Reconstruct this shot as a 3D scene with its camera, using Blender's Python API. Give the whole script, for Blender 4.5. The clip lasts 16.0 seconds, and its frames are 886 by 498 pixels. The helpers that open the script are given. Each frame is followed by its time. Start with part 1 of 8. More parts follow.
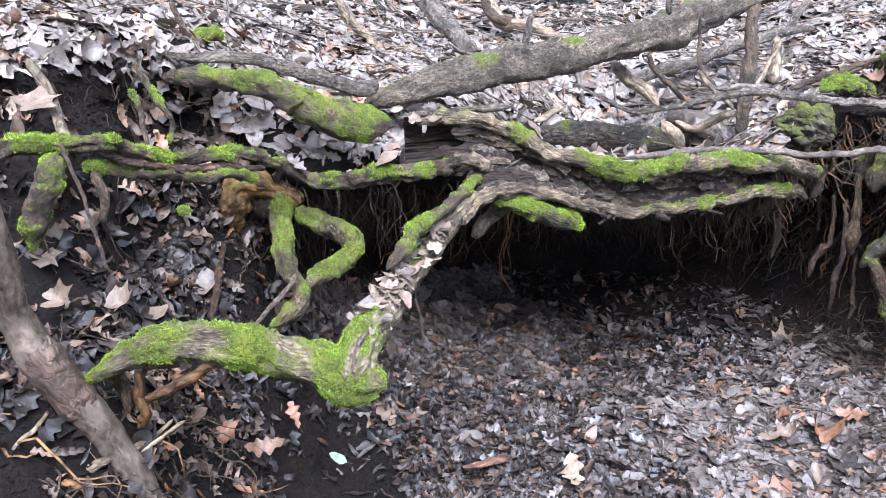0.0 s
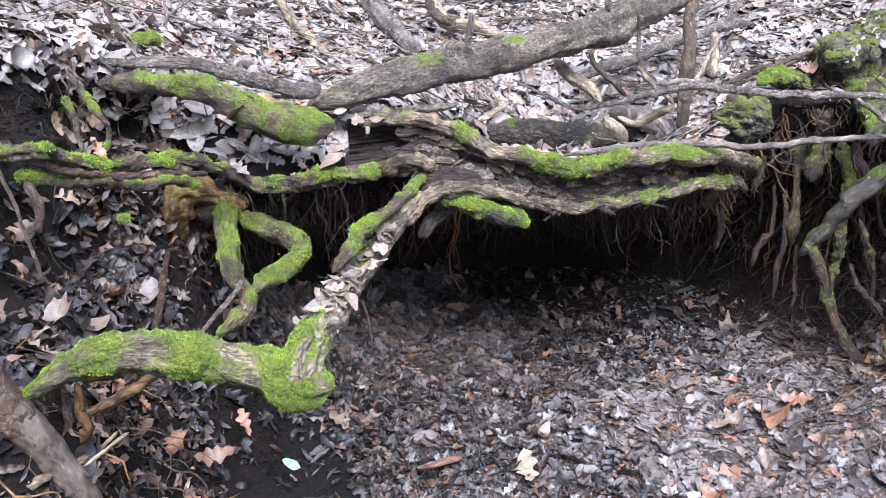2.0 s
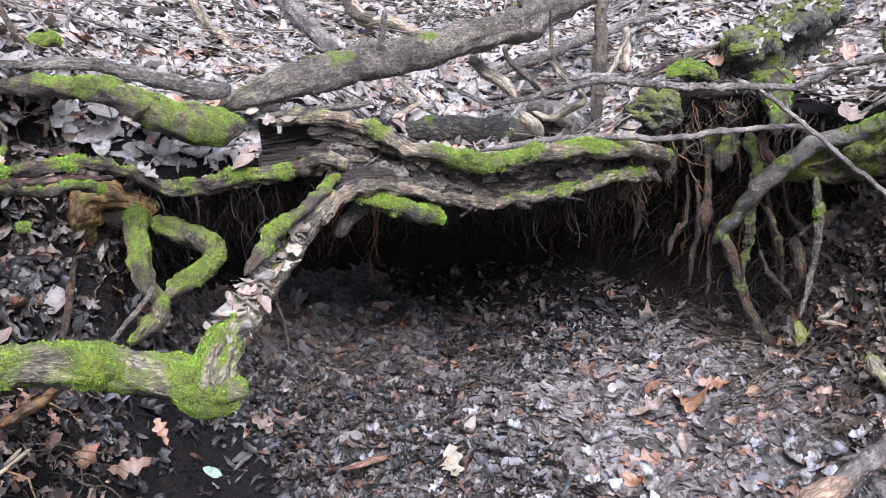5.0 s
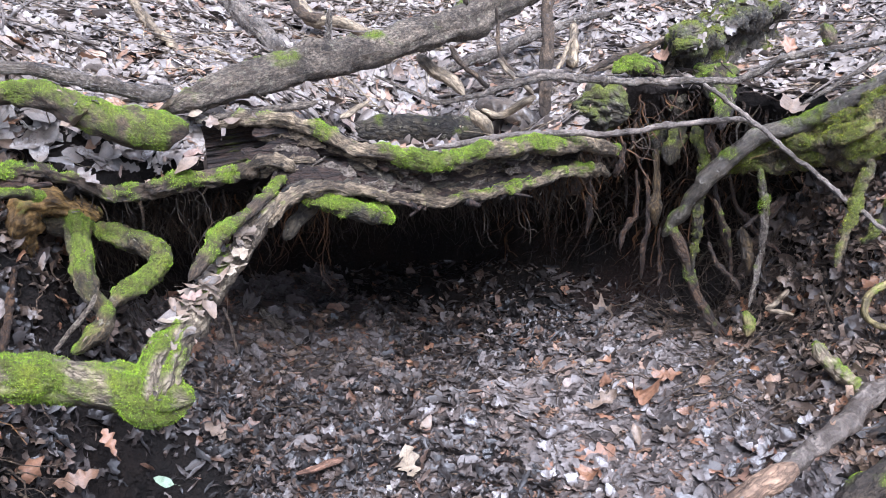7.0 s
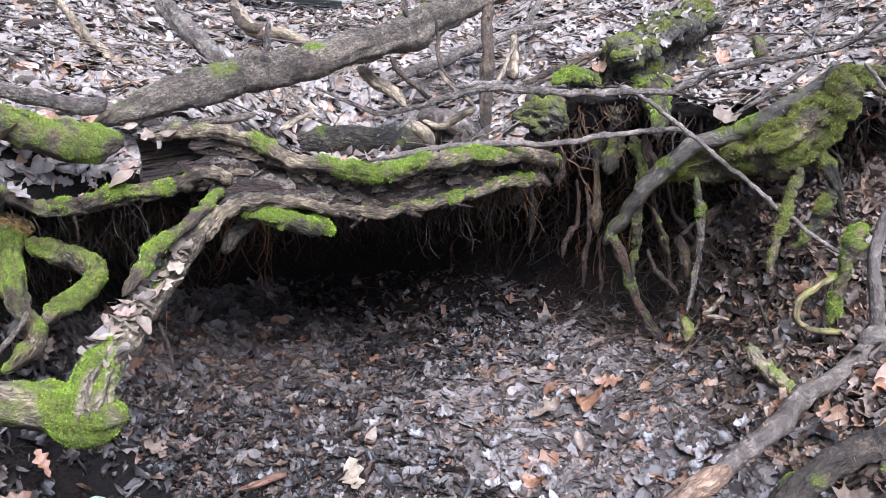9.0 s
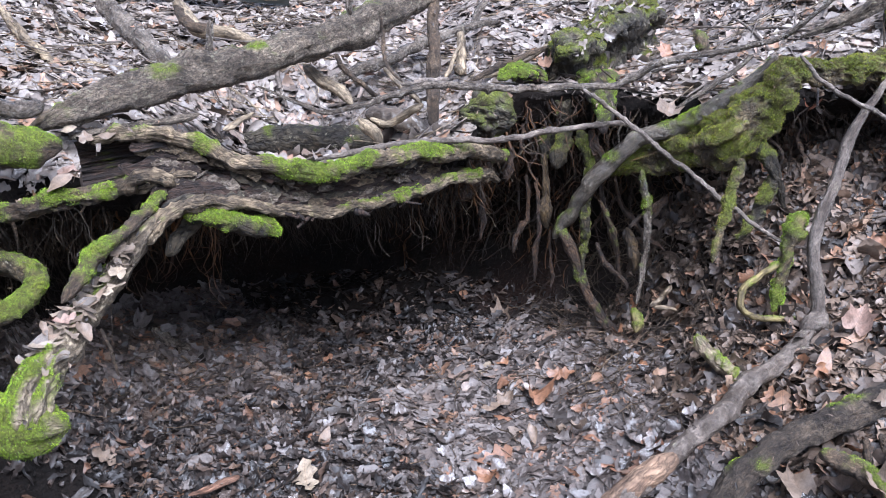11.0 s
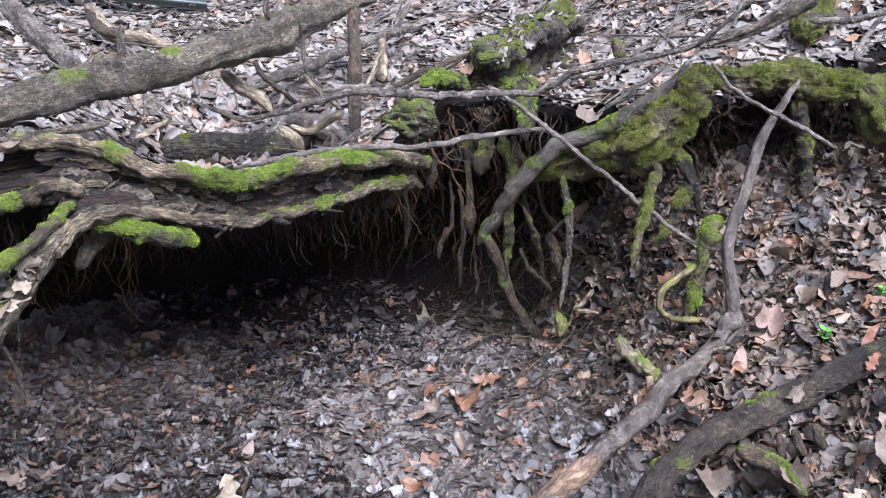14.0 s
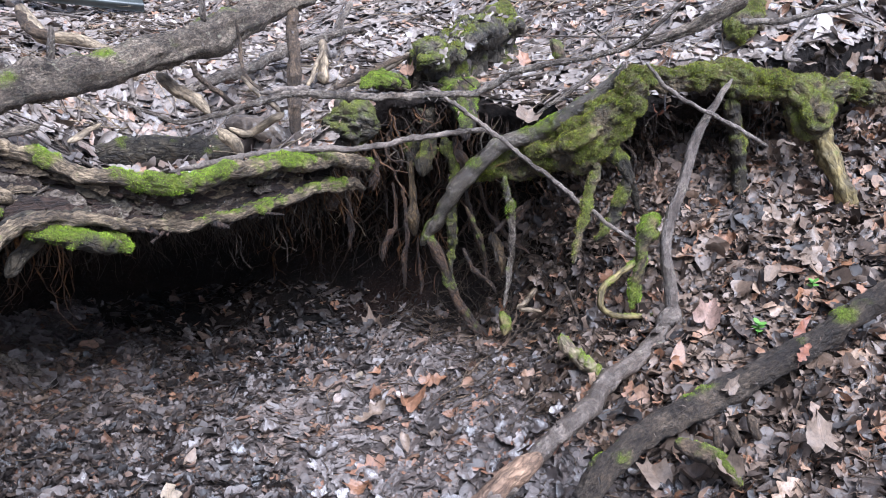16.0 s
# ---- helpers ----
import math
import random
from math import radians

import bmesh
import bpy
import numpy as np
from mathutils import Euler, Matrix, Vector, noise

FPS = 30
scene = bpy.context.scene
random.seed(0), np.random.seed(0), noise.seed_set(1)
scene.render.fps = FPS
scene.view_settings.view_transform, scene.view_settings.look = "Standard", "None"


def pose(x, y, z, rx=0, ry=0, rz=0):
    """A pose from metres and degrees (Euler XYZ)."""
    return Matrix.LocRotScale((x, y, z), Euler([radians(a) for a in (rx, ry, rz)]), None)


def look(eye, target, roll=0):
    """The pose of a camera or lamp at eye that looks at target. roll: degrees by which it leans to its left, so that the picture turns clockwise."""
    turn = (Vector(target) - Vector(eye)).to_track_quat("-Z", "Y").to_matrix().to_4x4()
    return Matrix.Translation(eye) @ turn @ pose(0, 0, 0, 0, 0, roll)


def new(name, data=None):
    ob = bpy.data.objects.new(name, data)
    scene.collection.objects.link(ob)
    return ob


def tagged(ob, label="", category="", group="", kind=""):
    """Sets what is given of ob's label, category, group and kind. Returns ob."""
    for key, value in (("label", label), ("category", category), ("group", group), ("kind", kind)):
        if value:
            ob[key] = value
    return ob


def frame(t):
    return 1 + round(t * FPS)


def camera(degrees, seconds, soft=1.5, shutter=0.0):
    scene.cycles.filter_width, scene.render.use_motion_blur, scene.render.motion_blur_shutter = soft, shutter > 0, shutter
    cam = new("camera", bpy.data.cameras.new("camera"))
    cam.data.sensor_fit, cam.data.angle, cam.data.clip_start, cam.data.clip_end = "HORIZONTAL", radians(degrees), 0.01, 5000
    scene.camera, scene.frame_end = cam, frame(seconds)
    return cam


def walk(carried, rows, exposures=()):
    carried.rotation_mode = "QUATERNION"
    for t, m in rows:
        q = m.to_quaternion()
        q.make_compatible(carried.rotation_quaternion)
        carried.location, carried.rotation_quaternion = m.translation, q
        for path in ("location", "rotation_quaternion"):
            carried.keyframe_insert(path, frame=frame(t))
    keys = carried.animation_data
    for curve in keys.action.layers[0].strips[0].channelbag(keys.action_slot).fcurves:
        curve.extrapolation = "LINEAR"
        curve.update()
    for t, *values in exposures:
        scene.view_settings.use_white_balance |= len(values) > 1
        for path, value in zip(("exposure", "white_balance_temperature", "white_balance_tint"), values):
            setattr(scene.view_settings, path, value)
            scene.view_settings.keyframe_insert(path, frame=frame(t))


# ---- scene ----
cam = camera(56.5, 16.0, soft=0.95)
PATH = [
    (0, (0.043, 0.045, 1.225), (0.043, 1.926, 0.545), -3.2),
    (0.5, (0.048, 0.044, 1.225), (0.068, 1.924, 0.545), -3.3),
    (1, (0.052, 0.045, 1.223), (0.102, 1.926, 0.544), -3.5),
    (1.5, (0.057, 0.046, 1.222), (0.128, 1.925, 0.54), -3.6),
    (2, (0.067, 0.044, 1.222), (0.168, 1.921, 0.538), -3.9),
    (2.5, (0.076, 0.044, 1.22), (0.202, 1.918, 0.532), -4.0),
    (3, (0.082, 0.046, 1.22), (0.23, 1.916, 0.524), -3.9),
    (3.5, (0.089, 0.044, 1.221), (0.264, 1.911, 0.525), -4.0),
    (4, (0.095, 0.044, 1.219), (0.299, 1.908, 0.525), -4.0),
    (6.5, (0.128, 0.045, 1.216), (0.447, 1.888, 0.507), -4.4),
    (7, (0.135, 0.046, 1.214), (0.478, 1.884, 0.506), -4.5),
    (7.5, (0.143, 0.044, 1.216), (0.515, 1.879, 0.514), -4.4),
    (8, (0.149, 0.039, 1.217), (0.554, 1.871, 0.525), -4.3),
    (8.5, (0.155, 0.037, 1.218), (0.593, 1.862, 0.527), -4.1),
    (9, (0.16, 0.036, 1.217), (0.617, 1.855, 0.522), -4.0),
    (11.5, (0.19, 0.027, 1.217), (0.766, 1.806, 0.509), -4.3),
    (12, (0.191, 0.029, 1.216), (0.799, 1.799, 0.511), -4.1),
    (12.5, (0.195, 0.032, 1.215), (0.831, 1.792, 0.509), -3.8),
    (13, (0.198, 0.034, 1.213), (0.861, 1.784, 0.506), -3.6),
    (13.5, (0.2, 0.034, 1.214), (0.888, 1.775, 0.509), -3.5),
    (14, (0.205, 0.032, 1.214), (0.912, 1.765, 0.509), -3.4),
    (14.5, (0.211, 0.029, 1.213), (0.945, 1.751, 0.508), -3.3),
    (15, (0.217, 0.022, 1.214), (0.981, 1.732, 0.512), -3.3),
    (15.5, (0.225, 0.02, 1.213), (1.01, 1.72, 0.509), -3.2),
    (16, (0.226, 0.021, 1.213), (1.039, 1.706, 0.504), -3.1),
]
walk(cam, [(t, look(eye, target, roll)) for t, eye, target, roll in PATH], exposures=((0, 2.02, 5330, 15.2), (3, 1.92, 5330, 15.4), (4, 1.82, 5330, 16), (6.5, 1.82, 5330, 16.3), (9, 1.77, 5350, 16.5), (11.5, 1.65, 5330, 15.4), (16, 1.61, 5330, 15.9)))


# ---- world and light ----
world = bpy.data.worlds.new("overcast_sky")
scene.world = world
world.use_nodes = True
wn, wl = world.node_tree.nodes, world.node_tree.links
sky = wn.new("ShaderNodeTexSky")
sky.sky_type, sky.sun_disc = "NISHITA", False
sky.sun_elevation, sky.sun_rotation = radians(56), radians(169)
sky.air_density, sky.dust_density, sky.ozone_density = 1.0, 1.5, 1.0
cloud = wn.new("ShaderNodeHueSaturation")
cloud.inputs["Saturation"].default_value = 0.4
wl.new(sky.outputs[0], cloud.inputs["Color"])
wl.new(cloud.outputs[0], wn["Background"].inputs[0])
wn["Background"].inputs[1].default_value = 0.085
sun = new("sun", bpy.data.lights.new("sun", "SUN"))
sun.data.energy, sun.data.angle, sun.data.color = 3.4, radians(46), (1.0, 0.98, 0.95)
sun.matrix_world = look((1.3, -1.45, 5.7), (0.6, 2.0, 0.4))


# ---- materials ----
def shader(name):
    m = bpy.data.materials.new(name)
    m.use_nodes = True
    return m, m.node_tree.nodes, m.node_tree.links, m.node_tree.nodes["Principled BSDF"]


def ramp(nodes, *stops):
    r = nodes.new("ShaderNodeValToRGB")
    while len(r.color_ramp.elements) < len(stops):
        r.color_ramp.elements.new(0.5)
    for e, (at, colour) in zip(r.color_ramp.elements, stops):
        e.position, e.color = at, (*colour, 1)
    return r


def noise_tex(nodes, links, vec, scale, detail=5.0, rough=0.6):
    n = nodes.new("ShaderNodeTexNoise")
    n.inputs["Scale"].default_value, n.inputs["Detail"].default_value, n.inputs["Roughness"].default_value = scale, detail, rough
    if vec:
        links.new(vec, n.inputs["Vector"])
    return n


def mixed(nodes, links, a, b, fac, mode="MIX"):
    m = nodes.new("ShaderNodeMix")
    m.data_type, m.blend_type = "RGBA", mode
    for socket, v in ((m.inputs[6], a), (m.inputs[7], b), (m.inputs[0], fac)):
        if isinstance(v, (int, float)):
            socket.default_value = v
        elif isinstance(v, tuple):
            socket.default_value = (*v, 1)
        else:
            links.new(v, socket)
    return m.outputs[2]


def bark(name, dark, light, rough=0.7, grain=110.0, bump=0.6, lichen=0.0, wet=0.0, stretch=1.0, cracks=0.7):
    """Wood or bark that runs along the limb, with moss where the moss value of the mesh says so."""
    m, n, l, p = shader(name)
    raw = n.new("ShaderNodeAttribute")
    raw.attribute_name = "grain"
    g = n.new("ShaderNodeMapping")
    g.inputs["Scale"].default_value = (1, 1, 1 / stretch)
    l.new(raw.outputs["Vector"], g.inputs["Vector"])
    fine = noise_tex(n, l, g.outputs[0], grain, 8, 0.65)
    broad = noise_tex(n, l, g.outputs[0], grain * 0.16, 4, 0.6)
    crack = n.new("ShaderNodeTexVoronoi")
    crack.feature, crack.inputs["Scale"].default_value = "DISTANCE_TO_EDGE", grain * 0.8
    warp = noise_tex(n, l, g.outputs[0], grain * 0.5, 4, 0.7)
    bent = n.new("ShaderNodeVectorMath")
    bent.operation = "MULTIPLY_ADD"
    l.new(warp.outputs["Color"], bent.inputs[0])
    bent.inputs[1].default_value = (0.022, 0.022, 0.03)
    l.new(g.outputs[0], bent.inputs[2])
    l.new(bent.outputs[0], crack.inputs["Vector"])
    c1 = ramp(n, (0.3, dark), (0.52, tuple((a + b) / 2 for a, b in zip(dark, light))), (0.74, light))
    l.new(fine.outputs[0], c1.inputs[0])
    c2 = ramp(n, (0.35, (0.45, 0.42, 0.4)), (0.65, (1.15, 1.15, 1.15)))
    l.new(broad.outputs[0], c2.inputs[0])
    col = mixed(n, l, c1.outputs[0], c2.outputs[0], 1.0, "MULTIPLY")
    c3 = ramp(n, (0.0, (0.2, 0.18, 0.16)), (0.06, (0.6, 0.58, 0.55)), (0.2, (1.05, 1.05, 1.05)))
    l.new(crack.outputs["Distance"], c3.inputs[0])
    col = mixed(n, l, col, c3.outputs[0], cracks, "MULTIPLY")
    tc0 = n.new("ShaderNodeTexCoord")
    tone = noise_tex(n, l, tc0.outputs["Object"], 16, 5, 0.65)
    c4 = ramp(n, (0.36, (0.4, 0.36, 0.32)), (0.5, (0.95, 0.95, 0.95)), (0.66, (1.5, 1.47, 1.42)))
    l.new(tone.outputs[0], c4.inputs[0])
    col = mixed(n, l, col, c4.outputs[0], 0.8, "MULTIPLY")
    if lichen:
        spots = noise_tex(n, l, None, 60, 6, 0.75)
        tc = n.new("ShaderNodeTexCoord")
        l.new(tc.outputs["Object"], spots.inputs["Vector"])
        k = ramp(n, (0.62 - lichen * 0.15, (0, 0, 0)), (0.72 - lichen * 0.15, (1, 1, 1)))
        l.new(spots.outputs[0], k.inputs[0])
        col = mixed(n, l, col, (0.29, 0.26, 0.18), k.outputs[0])
    a = n.new("ShaderNodeAttribute")
    a.attribute_name = "moss"
    mg = noise_tex(n, l, None, 160, 4, 0.7)
    tc2 = n.new("ShaderNodeTexCoord")
    l.new(tc2.outputs["Object"], mg.inputs["Vector"])
    mc = ramp(n, (0.32, (0.04, 0.04, 0.007)), (0.52, (0.1, 0.12, 0.01)), (0.72, (0.19, 0.24, 0.018)))
    l.new(mg.outputs[0], mc.inputs[0])
    mt = ramp(n, (0.36, (0.6, 0.52, 0.5)), (0.52, (1, 1, 1)), (0.66, (1.25, 1.15, 1.0)))
    l.new(tone.outputs[0], mt.inputs[0])
    moss_col = mixed(n, l, mc.outputs[0], mt.outputs[0], 1.0, "MULTIPLY")
    col = mixed(n, l, col, moss_col, a.outputs["Fac"])
    l.new(col, p.inputs["Base Color"])
    h = n.new("ShaderNodeMath")
    h.operation = "MULTIPLY_ADD"
    l.new(c3.outputs[0], h.inputs[0])
    h.inputs[1].default_value = 0.45 * cracks
    l.new(fine.outputs[0], h.inputs[2])
    b = n.new("ShaderNodeBump")
    b.inputs["Strength"].default_value, b.inputs["Distance"].default_value = bump, 0.012
    cushion = n.new("ShaderNodeMix")
    l.new(a.outputs["Fac"], cushion.inputs[0])
    l.new(h.outputs[0], cushion.inputs[2])
    l.new(mg.outputs[0], cushion.inputs[3])
    l.new(cushion.outputs[0], b.inputs["Height"])
    l.new(b.outputs[0], p.inputs["Normal"])
    rr = n.new("ShaderNodeMapRange")
    rr.inputs[3].default_value, rr.inputs[4].default_value = rough - 0.15 - wet, min(1, rough + 0.15)
    l.new(broad.outputs[0], rr.inputs[0])
    l.new(rr.outputs[0], p.inputs["Roughness"])
    return m


def soil_material():
    m, n, l, p = shader("dark_soil")
    tc = n.new("ShaderNodeTexCoord")
    big = noise_tex(n, l, tc.outputs["Object"], 5, 5)
    small = noise_tex(n, l, tc.outputs["Object"], 140, 8, 0.75)
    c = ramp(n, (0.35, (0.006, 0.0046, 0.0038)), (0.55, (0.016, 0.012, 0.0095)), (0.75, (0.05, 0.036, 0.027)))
    l.new(small.outputs[0], c.inputs[0])
    c2 = ramp(n, (0.4, (0.75, 0.75, 0.75)), (0.7, (1.5, 1.2, 1.0)))
    l.new(big.outputs[0], c2.inputs[0])
    earth = mixed(n, l, c.outputs[0], c2.outputs[0], 1.0, "MULTIPLY")
    # trodden old leaves cover the soil away from the gully
    cells = n.new("ShaderNodeTexVoronoi")
    cells.inputs["Scale"].default_value = 19.0
    l.new(tc.outputs["Object"], cells.inputs["Vector"])
    tint = n.new("ShaderNodeSeparateColor")
    l.new(cells.outputs["Color"], tint.inputs[0])
    old = ramp(n, (0.0, (0.03, 0.023, 0.018)), (0.4, (0.11, 0.084, 0.066)), (0.8, (0.2, 0.155, 0.12)), (1.0, (0.24, 0.125, 0.065)))
    l.new(tint.outputs[0], old.inputs[0])
    edge = ramp(n, (0.0, (1.1, 1.1, 1.1)), (0.7, (0.3, 0.28, 0.26)))
    l.new(cells.outputs["Distance"], edge.inputs[0])
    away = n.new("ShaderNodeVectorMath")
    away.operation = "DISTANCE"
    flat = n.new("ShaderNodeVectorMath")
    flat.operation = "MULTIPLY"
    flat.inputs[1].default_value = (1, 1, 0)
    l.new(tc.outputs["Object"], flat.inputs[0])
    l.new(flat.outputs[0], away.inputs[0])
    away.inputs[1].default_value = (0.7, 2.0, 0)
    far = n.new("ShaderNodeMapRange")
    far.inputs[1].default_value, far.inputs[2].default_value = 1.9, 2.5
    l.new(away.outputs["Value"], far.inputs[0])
    leafy = mixed(n, l, old.outputs[0], edge.outputs[0], 1.0, "MULTIPLY")
    corner = n.new("ShaderNodeVectorMath")
    corner.operation = "DISTANCE"
    l.new(tc.outputs["Object"], corner.inputs[0])
    corner.inputs[1].default_value = (1.12, 2.36, 0.05)
    ruddy = n.new("ShaderNodeMapRange")
    ruddy.inputs[1].default_value, ruddy.inputs[2].default_value = 0.2, 0.06
    l.new(corner.outputs["Value"], ruddy.inputs[0])
    earth = mixed(n, l, earth, mixed(n, l, earth, (2.6, 1.75, 1.45), 1.0, "MULTIPLY"), ruddy.outputs[0])
    mash_noise = noise_tex(n, l, tc.outputs["Object"], 70, 6, 0.7)
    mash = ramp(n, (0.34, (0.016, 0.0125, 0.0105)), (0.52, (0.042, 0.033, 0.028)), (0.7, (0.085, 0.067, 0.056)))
    l.new(mash_noise.outputs[0], mash.inputs[0])
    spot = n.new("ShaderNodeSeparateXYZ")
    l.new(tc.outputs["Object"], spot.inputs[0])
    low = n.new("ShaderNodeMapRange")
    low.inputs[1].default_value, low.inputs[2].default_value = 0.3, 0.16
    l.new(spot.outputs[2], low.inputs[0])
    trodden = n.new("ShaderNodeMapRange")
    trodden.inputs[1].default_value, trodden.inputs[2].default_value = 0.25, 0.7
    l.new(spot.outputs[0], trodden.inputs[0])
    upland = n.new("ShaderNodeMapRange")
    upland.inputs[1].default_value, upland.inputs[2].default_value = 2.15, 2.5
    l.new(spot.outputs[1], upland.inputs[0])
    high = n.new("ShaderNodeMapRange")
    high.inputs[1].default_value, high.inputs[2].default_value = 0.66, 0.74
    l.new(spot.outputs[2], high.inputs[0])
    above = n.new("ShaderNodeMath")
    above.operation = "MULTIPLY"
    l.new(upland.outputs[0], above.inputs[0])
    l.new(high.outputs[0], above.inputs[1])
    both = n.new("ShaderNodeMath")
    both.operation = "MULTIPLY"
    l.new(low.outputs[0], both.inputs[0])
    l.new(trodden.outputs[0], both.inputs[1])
    # Mash fades out to the back, so soil in the hollow stays darker
    clear_of_hollow = n.new("ShaderNodeMapRange")
    clear_of_hollow.inputs[1].default_value, clear_of_hollow.inputs[2].default_value = 2.4, 2.0
    l.new(spot.outputs[1], clear_of_hollow.inputs[0])
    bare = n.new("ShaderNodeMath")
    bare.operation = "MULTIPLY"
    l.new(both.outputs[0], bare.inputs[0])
    l.new(clear_of_hollow.outputs[0], bare.inputs[1])
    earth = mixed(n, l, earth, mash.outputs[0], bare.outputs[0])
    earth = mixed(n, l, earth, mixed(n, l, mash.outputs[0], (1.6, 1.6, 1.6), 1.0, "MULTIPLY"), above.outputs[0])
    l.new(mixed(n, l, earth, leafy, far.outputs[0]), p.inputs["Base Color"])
    b = n.new("ShaderNodeBump")
    b.inputs["Strength"].default_value, b.inputs["Distance"].default_value = 1.0, 0.02
    l.new(small.outputs[0], b.inputs["Height"])
    l.new(b.outputs[0], p.inputs["Normal"])
    p.inputs["Roughness"].default_value = 0.85
    p.inputs["Specular IOR Level"].default_value = 0.25
    return m


def leaf_material(name, stops, rough=0.45, single=False, spec=0.5, mottle=0.7):
    """Dead leaves; each leaf draws its own tone."""
    m, n, l, p = shader(name)
    if single:
        rnd = n.new("ShaderNodeObjectInfo").outputs["Random"]
    else:
        rnd = n.new("ShaderNodeNewGeometry").outputs["Random Per Island"]
    c = ramp(n, *stops)
    c.color_ramp.interpolation = "LINEAR"
    l.new(rnd, c.inputs[0])
    tc = n.new("ShaderNodeTexCoord")
    blotch = noise_tex(n, l, tc.outputs["Object"], 90, 5, 0.7)
    k = ramp(n, (0.34, (0.3, 0.27, 0.25)), (0.5, (0.9, 0.9, 0.9)), (0.72, (1.35, 1.3, 1.25)))
    l.new(blotch.outputs[0], k.inputs[0])
    col = mixed(n, l, c.outputs[0], k.outputs[0], mottle, "MULTIPLY")
    at = n.new("ShaderNodeAttribute")
    at.attribute_name = "blade"
    sep = n.new("ShaderNodeSeparateXYZ")
    l.new(at.outputs["Vector"], sep.inputs[0])
    side = n.new("ShaderNodeMath")
    side.operation = "ABSOLUTE"
    l.new(sep.outputs[0], side.inputs[0])
    rib = ramp(n, (0.0, (0.6, 0.55, 0.5)), (0.014, (1.3, 1.25, 1.2)), (0.03, (1, 1, 1)))
    l.new(side.outputs[0], rib.inputs[0])
    col = mixed(n, l, col, rib.outputs[0], 0.8, "MULTIPLY")
    slant = n.new("ShaderNodeMath")
    slant.operation = "MULTIPLY_ADD"
    l.new(side.outputs[0], slant.inputs[0])
    slant.inputs[1].default_value = -0.9
    l.new(sep.outputs[1], slant.inputs[2])
    wave = n.new("ShaderNodeMath")
    wave.operation = "SINE"
    times = n.new("ShaderNodeMath")
    times.operation = "MULTIPLY"
    times.inputs[1].default_value = 62.0
    l.new(slant.outputs[0], times.inputs[0])
    l.new(times.outputs[0], wave.inputs[0])
    vein = ramp(n, (0.8, (1, 1, 1)), (1.0, (0.72, 0.7, 0.68)))
    l.new(wave.outputs[0], vein.inputs[0])
    col = mixed(n, l, col, vein.outputs[0], 0.7, "MULTIPLY")
    l.new(col, p.inputs["Base Color"])
    rr = n.new("ShaderNodeMath")
    rr.operation = "MULTIPLY_ADD"
    l.new(blotch.outputs[0], rr.inputs[0])
    rr.inputs[1].default_value = 0.4
    dry = n.new("ShaderNodeMapRange")
    dry.inputs[3].default_value, dry.inputs[4].default_value = rough - 0.34, rough + 0.02
    mix_up = n.new("ShaderNodeMath")
    mix_up.operation = "FRACT"
    spread = n.new("ShaderNodeMath")
    spread.operation = "MULTIPLY"
    spread.inputs[1].default_value = 17.3
    l.new(rnd, spread.inputs[0])
    l.new(spread.outputs[0], mix_up.inputs[0])
    l.new(mix_up.outputs[0], dry.inputs[0])
    l.new(dry.outputs[0], rr.inputs[2])
    l.new(rr.outputs[0], p.inputs["Roughness"])
    p.inputs["Specular IOR Level"].default_value = spec
    p.inputs["Coat Weight"].default_value, p.inputs["Coat Roughness"].default_value = 0.15, 0.4
    b = n.new("ShaderNodeBump")
    b.inputs["Strength"].default_value, b.inputs["Distance"].default_value = 0.8, 0.004
    l.new(blotch.outputs[0], b.inputs["Height"])
    l.new(b.outputs[0], p.inputs["Normal"])
    return m


def blade_material(name, *stops, dead=(0.085, 0.062, 0.016), thin=0.42, fine=44.0):
    """Moss blades, browned in patches."""
    m, n, l, p = shader(name)
    c = ramp(n, *stops)
    l.new(n.new("ShaderNodeNewGeometry").outputs["Random Per Island"], c.inputs[0])
    tc = n.new("ShaderNodeTexCoord")
    patch = noise_tex(n, l, tc.outputs["Object"], 26, 5, 0.65)
    k = ramp(n, (0.35, (0.5, 0.45, 0.45)), (0.5, (0.95, 0.95, 0.9)), (0.66, (1.4, 1.25, 1.0)))
    l.new(patch.outputs[0], k.inputs[0])
    green = mixed(n, l, c.outputs[0], k.outputs[0], 1.0, "MULTIPLY")
    wilt = noise_tex(n, l, tc.outputs["Object"], fine, 6, 0.7)
    brown = ramp(n, (thin, (1, 1, 1)), (thin + 0.1, (0, 0, 0)))
    l.new(wilt.outputs[0], brown.inputs[0])
    l.new(mixed(n, l, green, dead, brown.outputs[0]), p.inputs["Base Color"])
    p.inputs["Roughness"].default_value = 0.6
    return m


GREY_BARK = bark("grey_bark", (0.05, 0.039, 0.029), (0.44, 0.35, 0.255), lichen=0.35, stretch=0.36, bump=1.0, grain=190, cracks=0.8)
BROWN_BARK = bark("brown_bark", (0.032, 0.021, 0.013), (0.22, 0.15, 0.09), grain=150, stretch=0.3, bump=0.9)
OLIVE_BARK = bark("olive_root_bark", (0.026, 0.019, 0.009), (0.23, 0.165, 0.078), grain=110, stretch=0.2, bump=1.0, lichen=0.3)
DARK_BARK = bark("wet_dark_bark", (0.028, 0.022, 0.017), (0.36, 0.3, 0.24), rough=0.3, wet=0.14, stretch=0.3, bump=0.9, cracks=0.4, lichen=0.2, grain=150)
PALE_BARK = bark("pale_peeled_bark", (0.1, 0.074, 0.046), (0.46, 0.36, 0.23), rough=0.55, grain=80, stretch=0.4)
